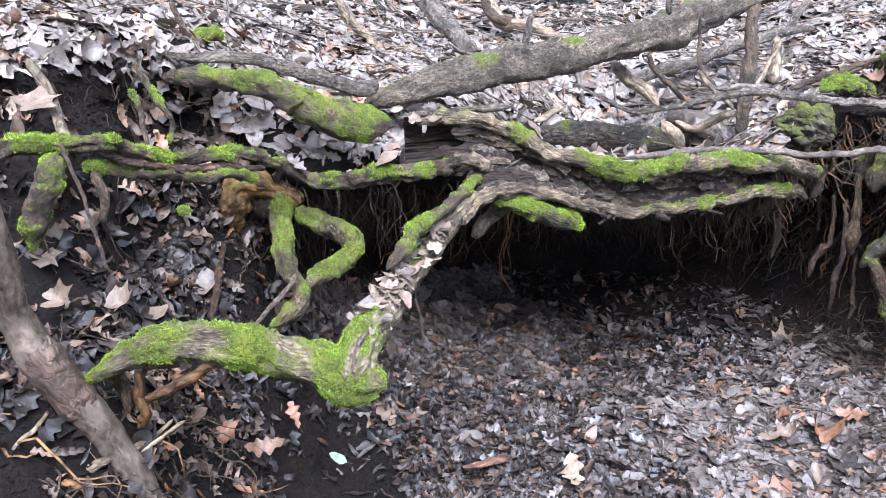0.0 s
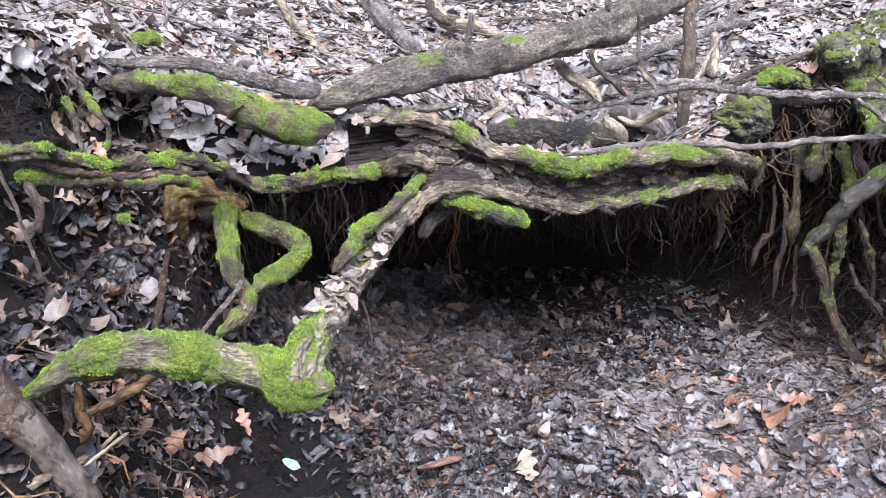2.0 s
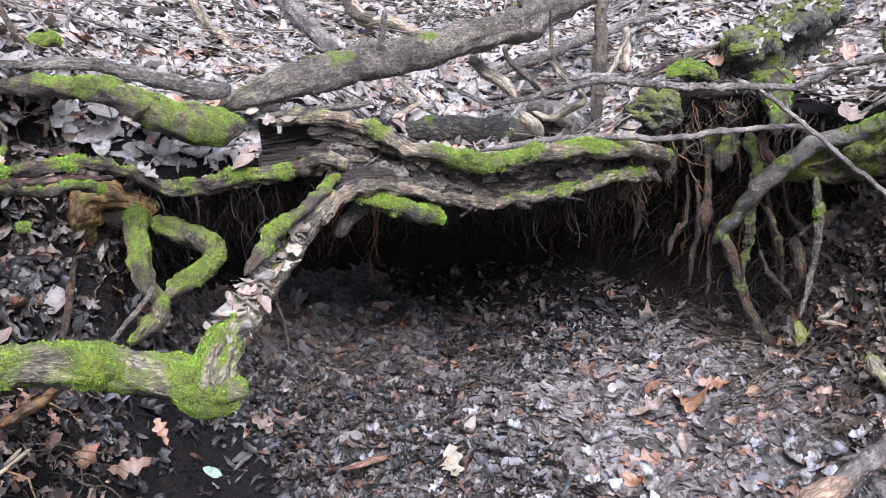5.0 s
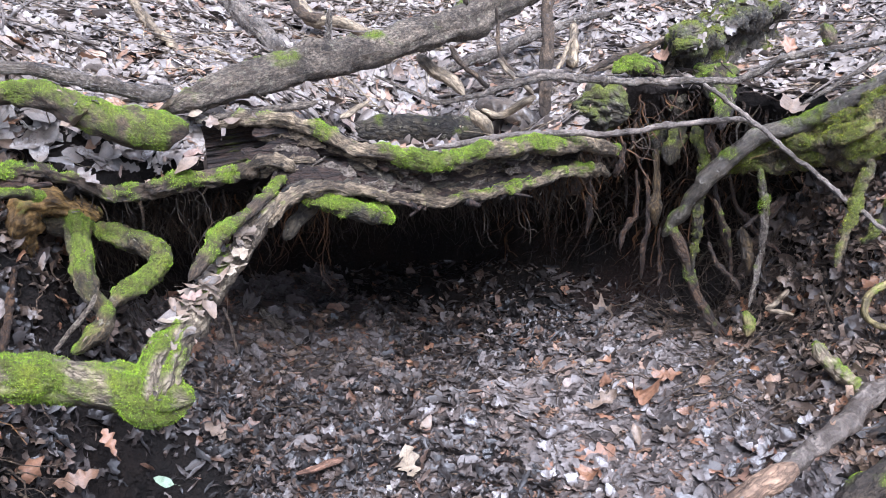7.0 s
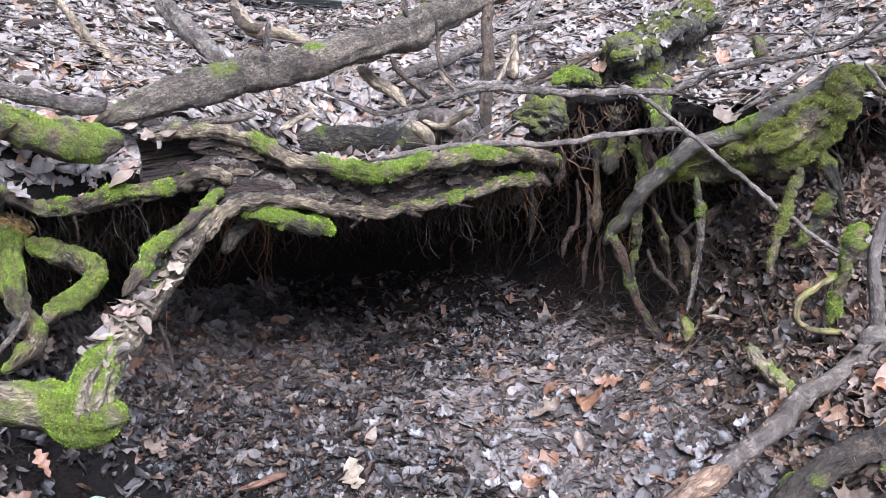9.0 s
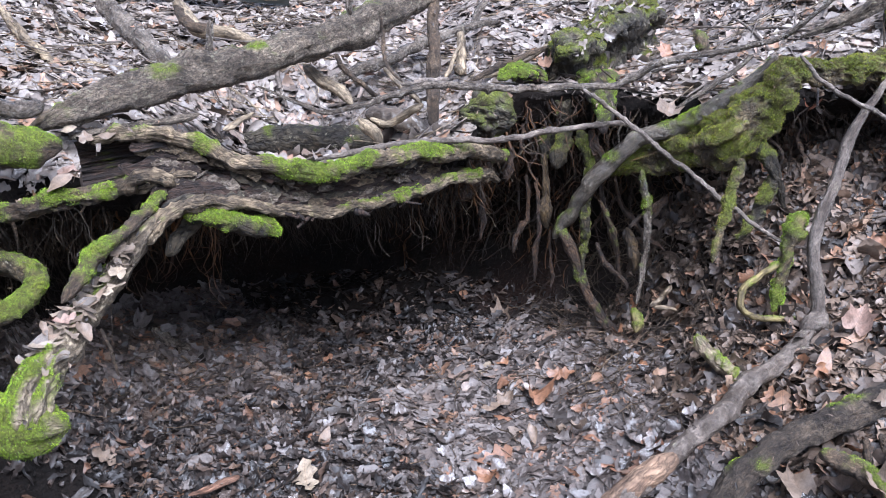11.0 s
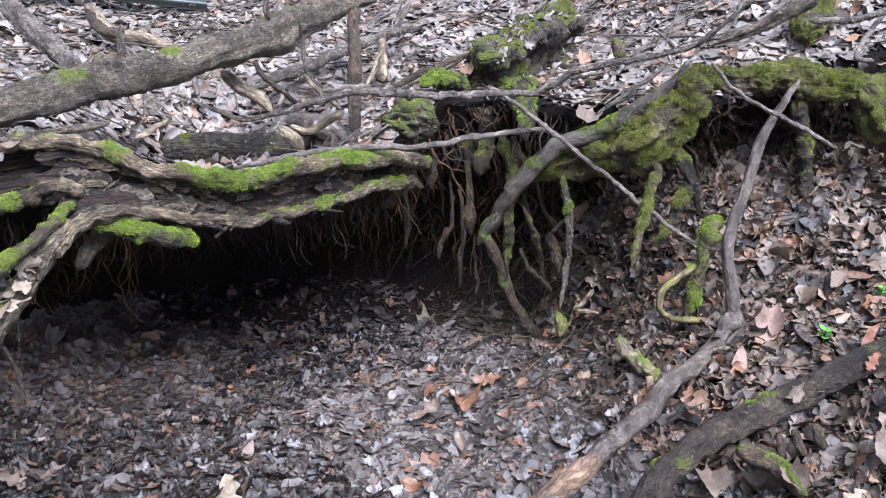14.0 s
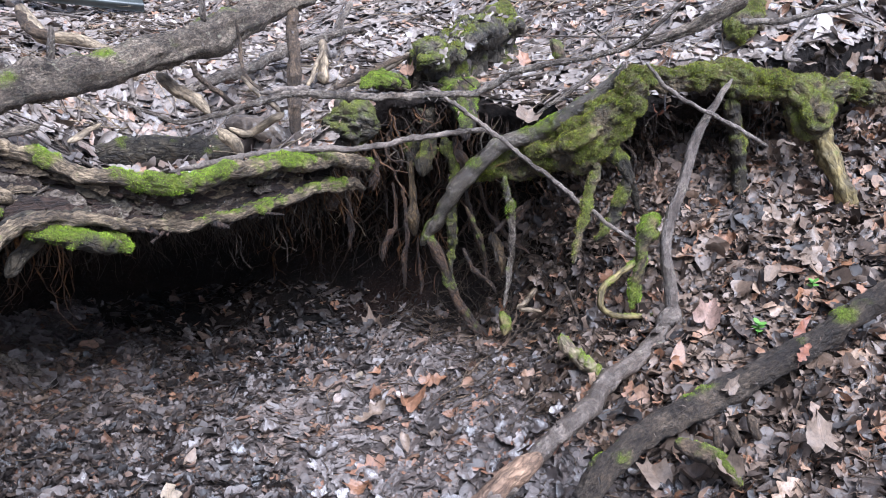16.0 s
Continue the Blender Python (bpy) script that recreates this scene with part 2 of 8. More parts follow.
PALE_ROOT = bark("pale_flaking_root", (0.075, 0.055, 0.034), (0.46, 0.37, 0.25), rough=0.6, grain=140, stretch=0.4, bump=0.9)
SMOOTH_BARK = bark("smooth_grey_bark", (0.045, 0.035, 0.026), (0.22, 0.177, 0.138), rough=0.33, grain=60, bump=0.35, wet=0.12, stretch=0.3, cracks=0.15)
TWO_TONE = bark("brown_grey_bark", (0.05, 0.039, 0.031), (0.31, 0.255, 0.21), rough=0.45, grain=150, wet=0.1, stretch=0.25, bump=0.7, cracks=0.3, lichen=0.12)
ROTTEN = bark("rotten_wood", (0.006, 0.0035, 0.0024), (0.075, 0.04, 0.023), rough=0.82, grain=110, bump=1.0, stretch=0.8)
RIDGE = bark("weathered_ridge_wood", (0.028, 0.019, 0.011), (0.43, 0.325, 0.2), rough=0.7, grain=140, bump=1.0, stretch=0.5)
# Dark bark; the log's shade under the leaves is put into this tone
BLACK_BARK = bark("shaded_dark_bark", (0.012, 0.0095, 0.006), (0.12, 0.095, 0.06), rough=0.7, stretch=0.35, grain=70, bump=1.0, lichen=0.2)
DARK_OLIVE = bark("dark_olive_root", (0.01, 0.007, 0.003), (0.085, 0.06, 0.024), grain=100, stretch=0.25, bump=1.0)
ROOT_DARK = bark("dark_root", (0.009, 0.005, 0.0024), (0.1, 0.053, 0.024), rough=0.7, grain=100, stretch=0.3, bump=1.0, lichen=0.03)
LOG_BROWN = bark("damp_brown_log", (0.02, 0.0145, 0.0095), (0.15, 0.11, 0.074), rough=0.75, grain=150, stretch=0.3, bump=1.0, cracks=0.5)
YELLOW_ROOT = bark("ochre_root", (0.06, 0.03, 0.01), (0.32, 0.17, 0.055), rough=0.6, grain=60, stretch=0.4)
WET_ROOT = bark("wet_olive_root", (0.026, 0.021, 0.0155), (0.18, 0.15, 0.112), rough=0.42, wet=0.14, stretch=0.3, bump=0.8, cracks=0.3, lichen=0.15, grain=120)
RUSTY_ROOT = bark("rusty_root", (0.012, 0.006, 0.0028), (0.11, 0.053, 0.019), rough=0.65, grain=110, stretch=0.3, bump=1.0)
OLIVE_ROOT_OCHRE = bark("ochre_lump_root", (0.016, 0.0098, 0.004), (0.16, 0.1, 0.037), rough=0.7, grain=110, stretch=0.5, bump=1.0)
BARE_YELLOW = bark("bare_yellow_root", (0.1, 0.075, 0.026), (0.34, 0.27, 0.11), grain=60, stretch=0.4)
RUSTY = bark("rusty_rootlet", (0.03, 0.0135, 0.0045), (0.21, 0.092, 0.024), rough=0.7, grain=60)
ROOTLET = bark("rootlet_fibre", (0.019, 0.0135, 0.0085), (0.105, 0.073, 0.044), rough=0.7, grain=60)
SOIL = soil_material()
MOSS = blade_material("moss_blades", (0.0, (0.08, 0.135, 0.006)), (0.4, (0.18, 0.3, 0.01)), (0.8, (0.255, 0.395, 0.014)), (1.0, (0.31, 0.44, 0.02)), thin=0.34)
OLIVE_MOSS = blade_material("olive_moss_blades", (0.0, (0.07, 0.065, 0.012)), (0.25, (0.125, 0.145, 0.011)), (0.55, (0.22, 0.27, 0.012)), (1.0, (0.38, 0.43, 0.022)), dead=(0.13, 0.098, 0.034), thin=0.455, fine=60.0)
FLOOR_TONES = ((0.0, (0.038, 0.03, 0.025)), (0.3, (0.074, 0.058, 0.05)), (0.5, (0.112, 0.088, 0.075)), (0.7, (0.142, 0.121, 0.11)), (0.87, (0.175, 0.149, 0.133)), (0.93, (0.2, 0.118, 0.074)), (0.975, (0.205, 0.092, 0.047)), (1.0, (0.21, 0.17, 0.138)))
BANK_TONES = ((0.0, (0.014, 0.0098, 0.007)), (0.3, (0.05, 0.034, 0.024)), (0.6, (0.118, 0.081, 0.056)), (0.84, (0.195, 0.136, 0.094)), (0.92, (0.24, 0.11, 0.05)), (1.0, (0.3, 0.215, 0.148)))
SLOPE_TONES = ((0.0, (0.075, 0.057, 0.046)), (0.2, (0.13, 0.102, 0.082)), (0.5, (0.2, 0.163, 0.134)), (0.84, (0.27, 0.224, 0.187)), (0.9, (0.28, 0.145, 0.072)), (0.95, (0.2, 0.115, 0.068)), (1.0, (0.34, 0.285, 0.24)))
# Dark leaf tones: wetness on the left, shade under the overhang painted in
WET_SHADED_TONES = ((0.0, (0.011, 0.0088, 0.0078)), (0.4, (0.022, 0.0172, 0.015)), (0.75, (0.044, 0.033, 0.0272)), (0.9, (0.075, 0.053, 0.04)), (0.95, (0.12, 0.06, 0.034)), (1.0, (0.11, 0.083, 0.063)))
WET_SHADED_LEAF = leaf_material("wet_shaded_leaf", WET_SHADED_TONES, 0.42, spec=0.5)
FLOOR_LEAF = leaf_material("floor_leaf", FLOOR_TONES, 0.5, spec=0.55)
BANK_LEAF = leaf_material("bank_leaf", BANK_TONES, 0.46, spec=0.55)
SLOPE_LEAF = leaf_material("slope_leaf", SLOPE_TONES, 0.4, spec=1.0, mottle=0.45)
HEAP_LEAF = leaf_material("heaped_leaf", ((0.0, (0.075, 0.055, 0.039)), (0.5, (0.15, 0.113, 0.08)), (0.85, (0.23, 0.18, 0.13)), (1.0, (0.36, 0.29, 0.22))), 0.5)
LONE_LEAF = leaf_material("lone_leaf", FLOOR_TONES, 0.28, single=True, spec=1.0)


def plain_leaf(name, colour, rough=0.5):
    c = tuple(colour)
    return leaf_material(name, ((0.0, tuple(v * 0.85 for v in c)), (1.0, tuple(v * 1.1 for v in c))), rough, single=True)


TAN_LEAF = plain_leaf("tan_leaf", (0.17, 0.122, 0.086))
ORANGE_LEAF = plain_leaf("orange_leaf", (0.23, 0.115, 0.062))
CREAM_LEAF = plain_leaf("cream_leaf", (0.26, 0.205, 0.145), 0.6)
BROWN_LEAF = plain_leaf("brown_leaf", (0.2, 0.115, 0.07))
GREY_LEAF = plain_leaf("grey_leaf", (0.15, 0.122, 0.103), 0.5)
PINK_LEAF = plain_leaf("pinkish_leaf", (0.25, 0.16, 0.12))
RED_LEAF = plain_leaf("red_brown_leaf", (0.22, 0.085, 0.045))
GREEN_LEAF = plain_leaf("pale_green_leaf", (0.26, 0.34, 0.22))
SPROUT = plain_leaf("fresh_green", (0.16, 0.42, 0.06))


# ---- mesh helpers ----
def solid(name, verts, tris, material, grain=None, moss=None, smooth=True, blade=None):
    verts, tris = np.asarray(verts, np.float32), np.asarray(tris, np.int32)
    me = bpy.data.meshes.new(name)
    me.vertices.add(len(verts))
    me.vertices.foreach_set("co", verts.ravel())
    me.loops.add(tris.size)
    me.loops.foreach_set("vertex_index", tris.ravel())
    me.polygons.add(len(tris))
    me.polygons.foreach_set("loop_start", np.arange(len(tris), dtype=np.int32) * 3)
    me.polygons.foreach_set("use_smooth", np.full(len(tris), smooth))
    me.update(calc_edges=True)
    if grain is not None:
        me.attributes.new("grain", "FLOAT_VECTOR", "POINT").data.foreach_set("vector", np.asarray(grain, np.float32).ravel())
    if moss is not None:
        me.attributes.new("moss", "FLOAT", "POINT").data.foreach_set("value", np.asarray(moss, np.float32).ravel())
    if blade is not None:
        me.attributes.new("blade", "FLOAT_VECTOR", "POINT").data.foreach_set("vector", np.asarray(blade, np.float32).ravel())
    me.materials.append(material)
    return me


def part(name, me, parent, label=""):
    ob = new(name, me)
    ob.parent = parent
    return tagged(ob, label)


def normals_of(verts, tris):
    a, b, c = verts[tris[:, 0]], verts[tris[:, 1]], verts[tris[:, 2]]
    fn = np.cross(b - a, c - a)
    out = np.zeros_like(verts)
    for k in range(3):
        np.add.at(out, tris[:, k], fn)
    return out / np.maximum(np.linalg.norm(out, axis=1, keepdims=True), 1e-12), fn


def wobble(points, scale, seed=0.0):
    off = Vector((seed * 3.7, seed * 1.3, -seed * 2.1))
    return np.array([noise.noise(Vector(p) * scale + off) for p in points])


def grid_tris(rows, cols, closed=False):
    i, j = np.meshgrid(np.arange(rows - 1), np.arange(cols if closed else cols - 1), indexing="ij")
    a, b = (i * cols + j).ravel(), (i * cols + (j + 1) % cols).ravel()
    return np.concatenate([np.stack([a, b, b + cols], 1), np.stack([a, b + cols, a + cols], 1)])


def glide(pts, step):
    """Points and radii along a smooth line through pts."""
    p = np.array(pts, float)
    p = np.vstack([2 * p[0] - p[1], p, 2 * p[-1] - p[-2]])
    p[:, 3] = np.maximum(p[:, 3], 0.0008)
    out = []
    for a, b, c, d in zip(p[:-3], p[1:-2], p[2:-1], p[3:]):
        n = max(2, int(np.linalg.norm(c[:3] - b[:3]) / step))
        for t in np.arange(n) / n:
            out.append(0.5 * (2 * b + (c - a) * t + (2 * a - 5 * b + 4 * c - d) * t * t + (3 * b - a - 3 * c + d) * t**3))
    return np.array(out + [p[-2]])


def sweep(pts, rough=0.12, seed=0.0, sides=None, step=None, flat=1.0, ridges=0.0, blunt=False, knots=0.0):
    """A limb: tapered, uneven, closed at both ends. Gives vertices, triangles and the grain along it."""
    big = max(q[3] for q in pts)
    sides = sides or (48 if ridges > 0.3 and big > 0.02 else 34 if big > 0.03 else 22 if big > 0.014 else 9)
    line = glide(pts, step or max(0.004, big * 0.2))
    c, r = line[:, :3].copy(), np.maximum(line[:, 3], 0.0008)
    sway = 0.7 if big < 0.03 else 0.3
    for k, d in enumerate(np.r_[0, np.cumsum(np.linalg.norm(np.diff(line[:, :3], axis=0), axis=1))] / big):
        c[k] += sway * r[k] * np.array(noise.noise_vector(Vector((d * 0.16, seed * 1.7, 0.5)))) + 0.35 * sway * r[k] * np.array(noise.noise_vector(Vector((d * 0.5, seed * 2.3, 4.5))))
    run = np.r_[0, np.cumsum(np.linalg.norm(np.diff(c, axis=0), axis=1))]
    if not blunt:
        for gone in (run, run[-1] - run):
            near_end = np.clip(gone / (1.6 * big), 0, 1)
            r = r * np.clip(np.sqrt(1 - (1 - near_end) ** 2), 0.12, 1)
    rng = np.random.default_rng(int(seed * 100))
    bumps = [(rng.uniform(0.04, 0.96) * run[-1], rng.uniform(0, 6.28), rng.uniform(0.3, 1.0)) for _ in range(int(knots * run[-1] / 0.05))]
    tan = np.gradient(c, axis=0)
    tan /= np.linalg.norm(tan, axis=1, keepdims=True)
    u = np.cross(tan[0], (0.0, 0.0, 1.0))
    u = u if np.linalg.norm(u) > 0.1 else np.cross(tan[0], (1.0, 0.0, 0.0))
    length = np.r_[0, np.cumsum(np.linalg.norm(np.diff(c, axis=0), axis=1))]
    ang = np.arange(sides) * 2 * np.pi / sides
    verts, grain = [], []
    for k in range(len(c)):
        u = u - tan[k] * (u @ tan[k])
        u /= np.linalg.norm(u)
        w = np.cross(tan[k], u)
        for th in ang:
            ct, st = math.cos(th), math.sin(th)
            s = length[k]
            lump = noise.noise(Vector((ct * 0.8 + seed, st * 0.8, s / max(big, 0.01) * 0.45)))
            rib = noise.noise(Vector((ct * 2.6 - seed, st * 2.6, s / max(big, 0.01) * 0.16))) + 0.55 * noise.noise(Vector((ct * 6.2 - seed, st * 6.2, s / max(big, 0.01) * 0.2)))
            fine = noise.noise(Vector((ct * 4 + seed, st * 4, s / max(big, 0.01) * 1.4)))
            groove = 1 - abs(noise.noise(Vector((ct * 3.4 + seed, st * 3.4, s / max(big, 0.01) * 0.3)))) * 3
            k2 = r[k] * (1 + rough * (1.5 * lump + 0.6 * fine) + ridges * (rib - 0.35 * max(0, groove) ** 2))
            for b_s, b_a, b_h in bumps:
                if abs(s - b_s) < 2.2 * big:
                    k2 += (0.7 if big < 0.02 else 0.3) * b_h * r[k] * math.exp(-(((s - b_s) / (0.75 * big)) ** 2)) * max(0, math.cos(th - b_a)) ** 3
            verts.append(c[k] + u * ct * k2 + w * st * k2 * flat)
            grain.append((ct * big + seed, st * big, s * 0.2))
    tris = grid_tris(len(c), sides, True)
    n = len(verts)
    verts += [c[0] - tan[0] * r[0] * 0.35, c[-1] + tan[-1] * r[-1] * 0.35]
    grain += [(seed, 0, 0), (seed, 0, length[-1] * 0.2)]
    j = np.arange(sides)
    last = (len(c) - 1) * sides
    tris = np.vstack([tris, np.stack([np.full(sides, n), (j + 1) % sides, j], 1), np.stack([np.full(sides, n + 1), last + j, last + (j + 1) % sides], 1)])
    return np.array(verts), tris, np.array(grain)


def moss_cover(verts, nrm, amount, seed=0.0, low=0.0, where=None):
    """How mossy each vertex is: thick on the upper side, in patches."""
    patch = 1.1 * wobble(verts, 12, seed) + 0.7 * wobble(verts, 34, seed + 5) + 0.4 * wobble(verts, 90, seed + 8)
    there = where(verts, nrm) if where else 0.0
    return np.clip((amount * 1.5 - 1.02 + 0.62 * nrm[:, 2] + low + 1.35 * patch + there) * 1.25 + 0.1, 0, 1)


def tufts(verts, tris, moss, seed, length=0.005, per_m2=380000):
    """Short moss blades on the mossy faces."""
    rng = np.random.default_rng(int(seed * 1000) + 7)
    nrm, fn = normals_of(verts, tris)
    area, m = np.linalg.norm(fn, axis=1) / 2, moss[tris].mean(1)
    count = rng.poisson(np.maximum(area * per_m2 * np.where(m > 0.12, m, 0), 0))
    face = np.repeat(np.arange(len(tris)), count)
    if not len(face):
        return None
    b = rng.dirichlet((1, 1, 1), len(face))
    root = (verts[tris[face]] * b[:, :, None]).sum(1)
    n = (nrm[tris[face]] * b[:, :, None]).sum(1)
    way = n + rng.normal(0, 0.55, n.shape) + (0, 0, 0.25)
    way /= np.linalg.norm(way, axis=1, keepdims=True)
    side = np.cross(way, rng.normal(0, 1, n.shape))
    side /= np.linalg.norm(side, axis=1, keepdims=True)
    ln = length * rng.uniform(0.5, 1.5, (len(face), 1)) * (0.6 + 0.6 * m[face][:, None])
    wd = 0.00052 * rng.uniform(0.8, 1.7, (len(face), 1))
    root = root - n * 0.001
    v = np.stack([root - side * wd, root + side * wd, root + way * ln], 1).reshape(-1, 3)
    return v, np.arange(len(v)).reshape(-1, 3)


SEEDS = iter(range(1, 999))
RESTS = []


def limb(name, pts, material, parent=None, moss=0.0, label="", category="", group="", rough=0.12, flat=1.0, ridges=0.0, green=None, low=0.0, blade=0.0033, where=None, blunt=False, knots=0.6, burl=None, lumps=0.0):
    """One root, branch or log, with its moss as a part of it."""
    seed = next(SEEDS) * 0.37
    v, t, g = sweep(pts, rough, seed, 60 if lumps else None, 0.0055 if lumps else None, flat=flat, ridges=ridges, blunt=blunt, knots=knots)
    cover = np.zeros(len(v))
    thick = max(q[3] for q in pts)
    burl = min(0.006, thick * (0.16 if moss > 0.3 or thick > 0.03 else 0.06)) if burl is None else burl
    if thick > 0.008:
        nrm, _ = normals_of(v, t)
        v = v + nrm * (burl * (wobble(v, 0.9 / thick, seed) + 0.7 * wobble(v, 2.2 / thick, seed + 3) + 0.4 * wobble(v, 5.0 / thick, seed + 6)))[:, None]
    if lumps:
        nrm, _ = normals_of(v, t)
        v = v + nrm * (lumps * (wobble(v, 38, seed) + 0.7 * np.abs(wobble(v, 80, seed + 1)) + 0.4 * wobble(v, 170, seed + 2)))[:, None]
    if moss:
        nrm, _ = normals_of(v, t)
        cover = moss_cover(v, nrm, moss, seed, low, where)
        v = v + nrm * (cover * (0.0025 + 0.006 * np.clip(wobble(v, 60, seed) + 0.25, 0, 1)))[:, None]
    if thick > 0.009:
        up, fn = normals_of(v, t)
        area = np.linalg.norm(fn, axis=1) / 2
        face = np.repeat(np.arange(len(t)), np.random.default_rng(int(seed * 50)).poisson(area * 420 * (fn[:, 2] > area * 1.0)))
        RESTS.append((v[t[face]].mean(1), up[t[face, 0]]))
    ob = new(name, solid(name, v, t, material, g, cover))
    if parent:
        ob.parent = parent
    tagged(ob, label, category, group)
    if moss:
        made = tufts(v, t, cover, seed, blade)
        if made:
            tagged(part("moss", solid("moss", *made, green or MOSS, smooth=False), ob, "bright green moss" if (green or MOSS) == MOSS else "olive green moss"), kind="stuff")
    return ob


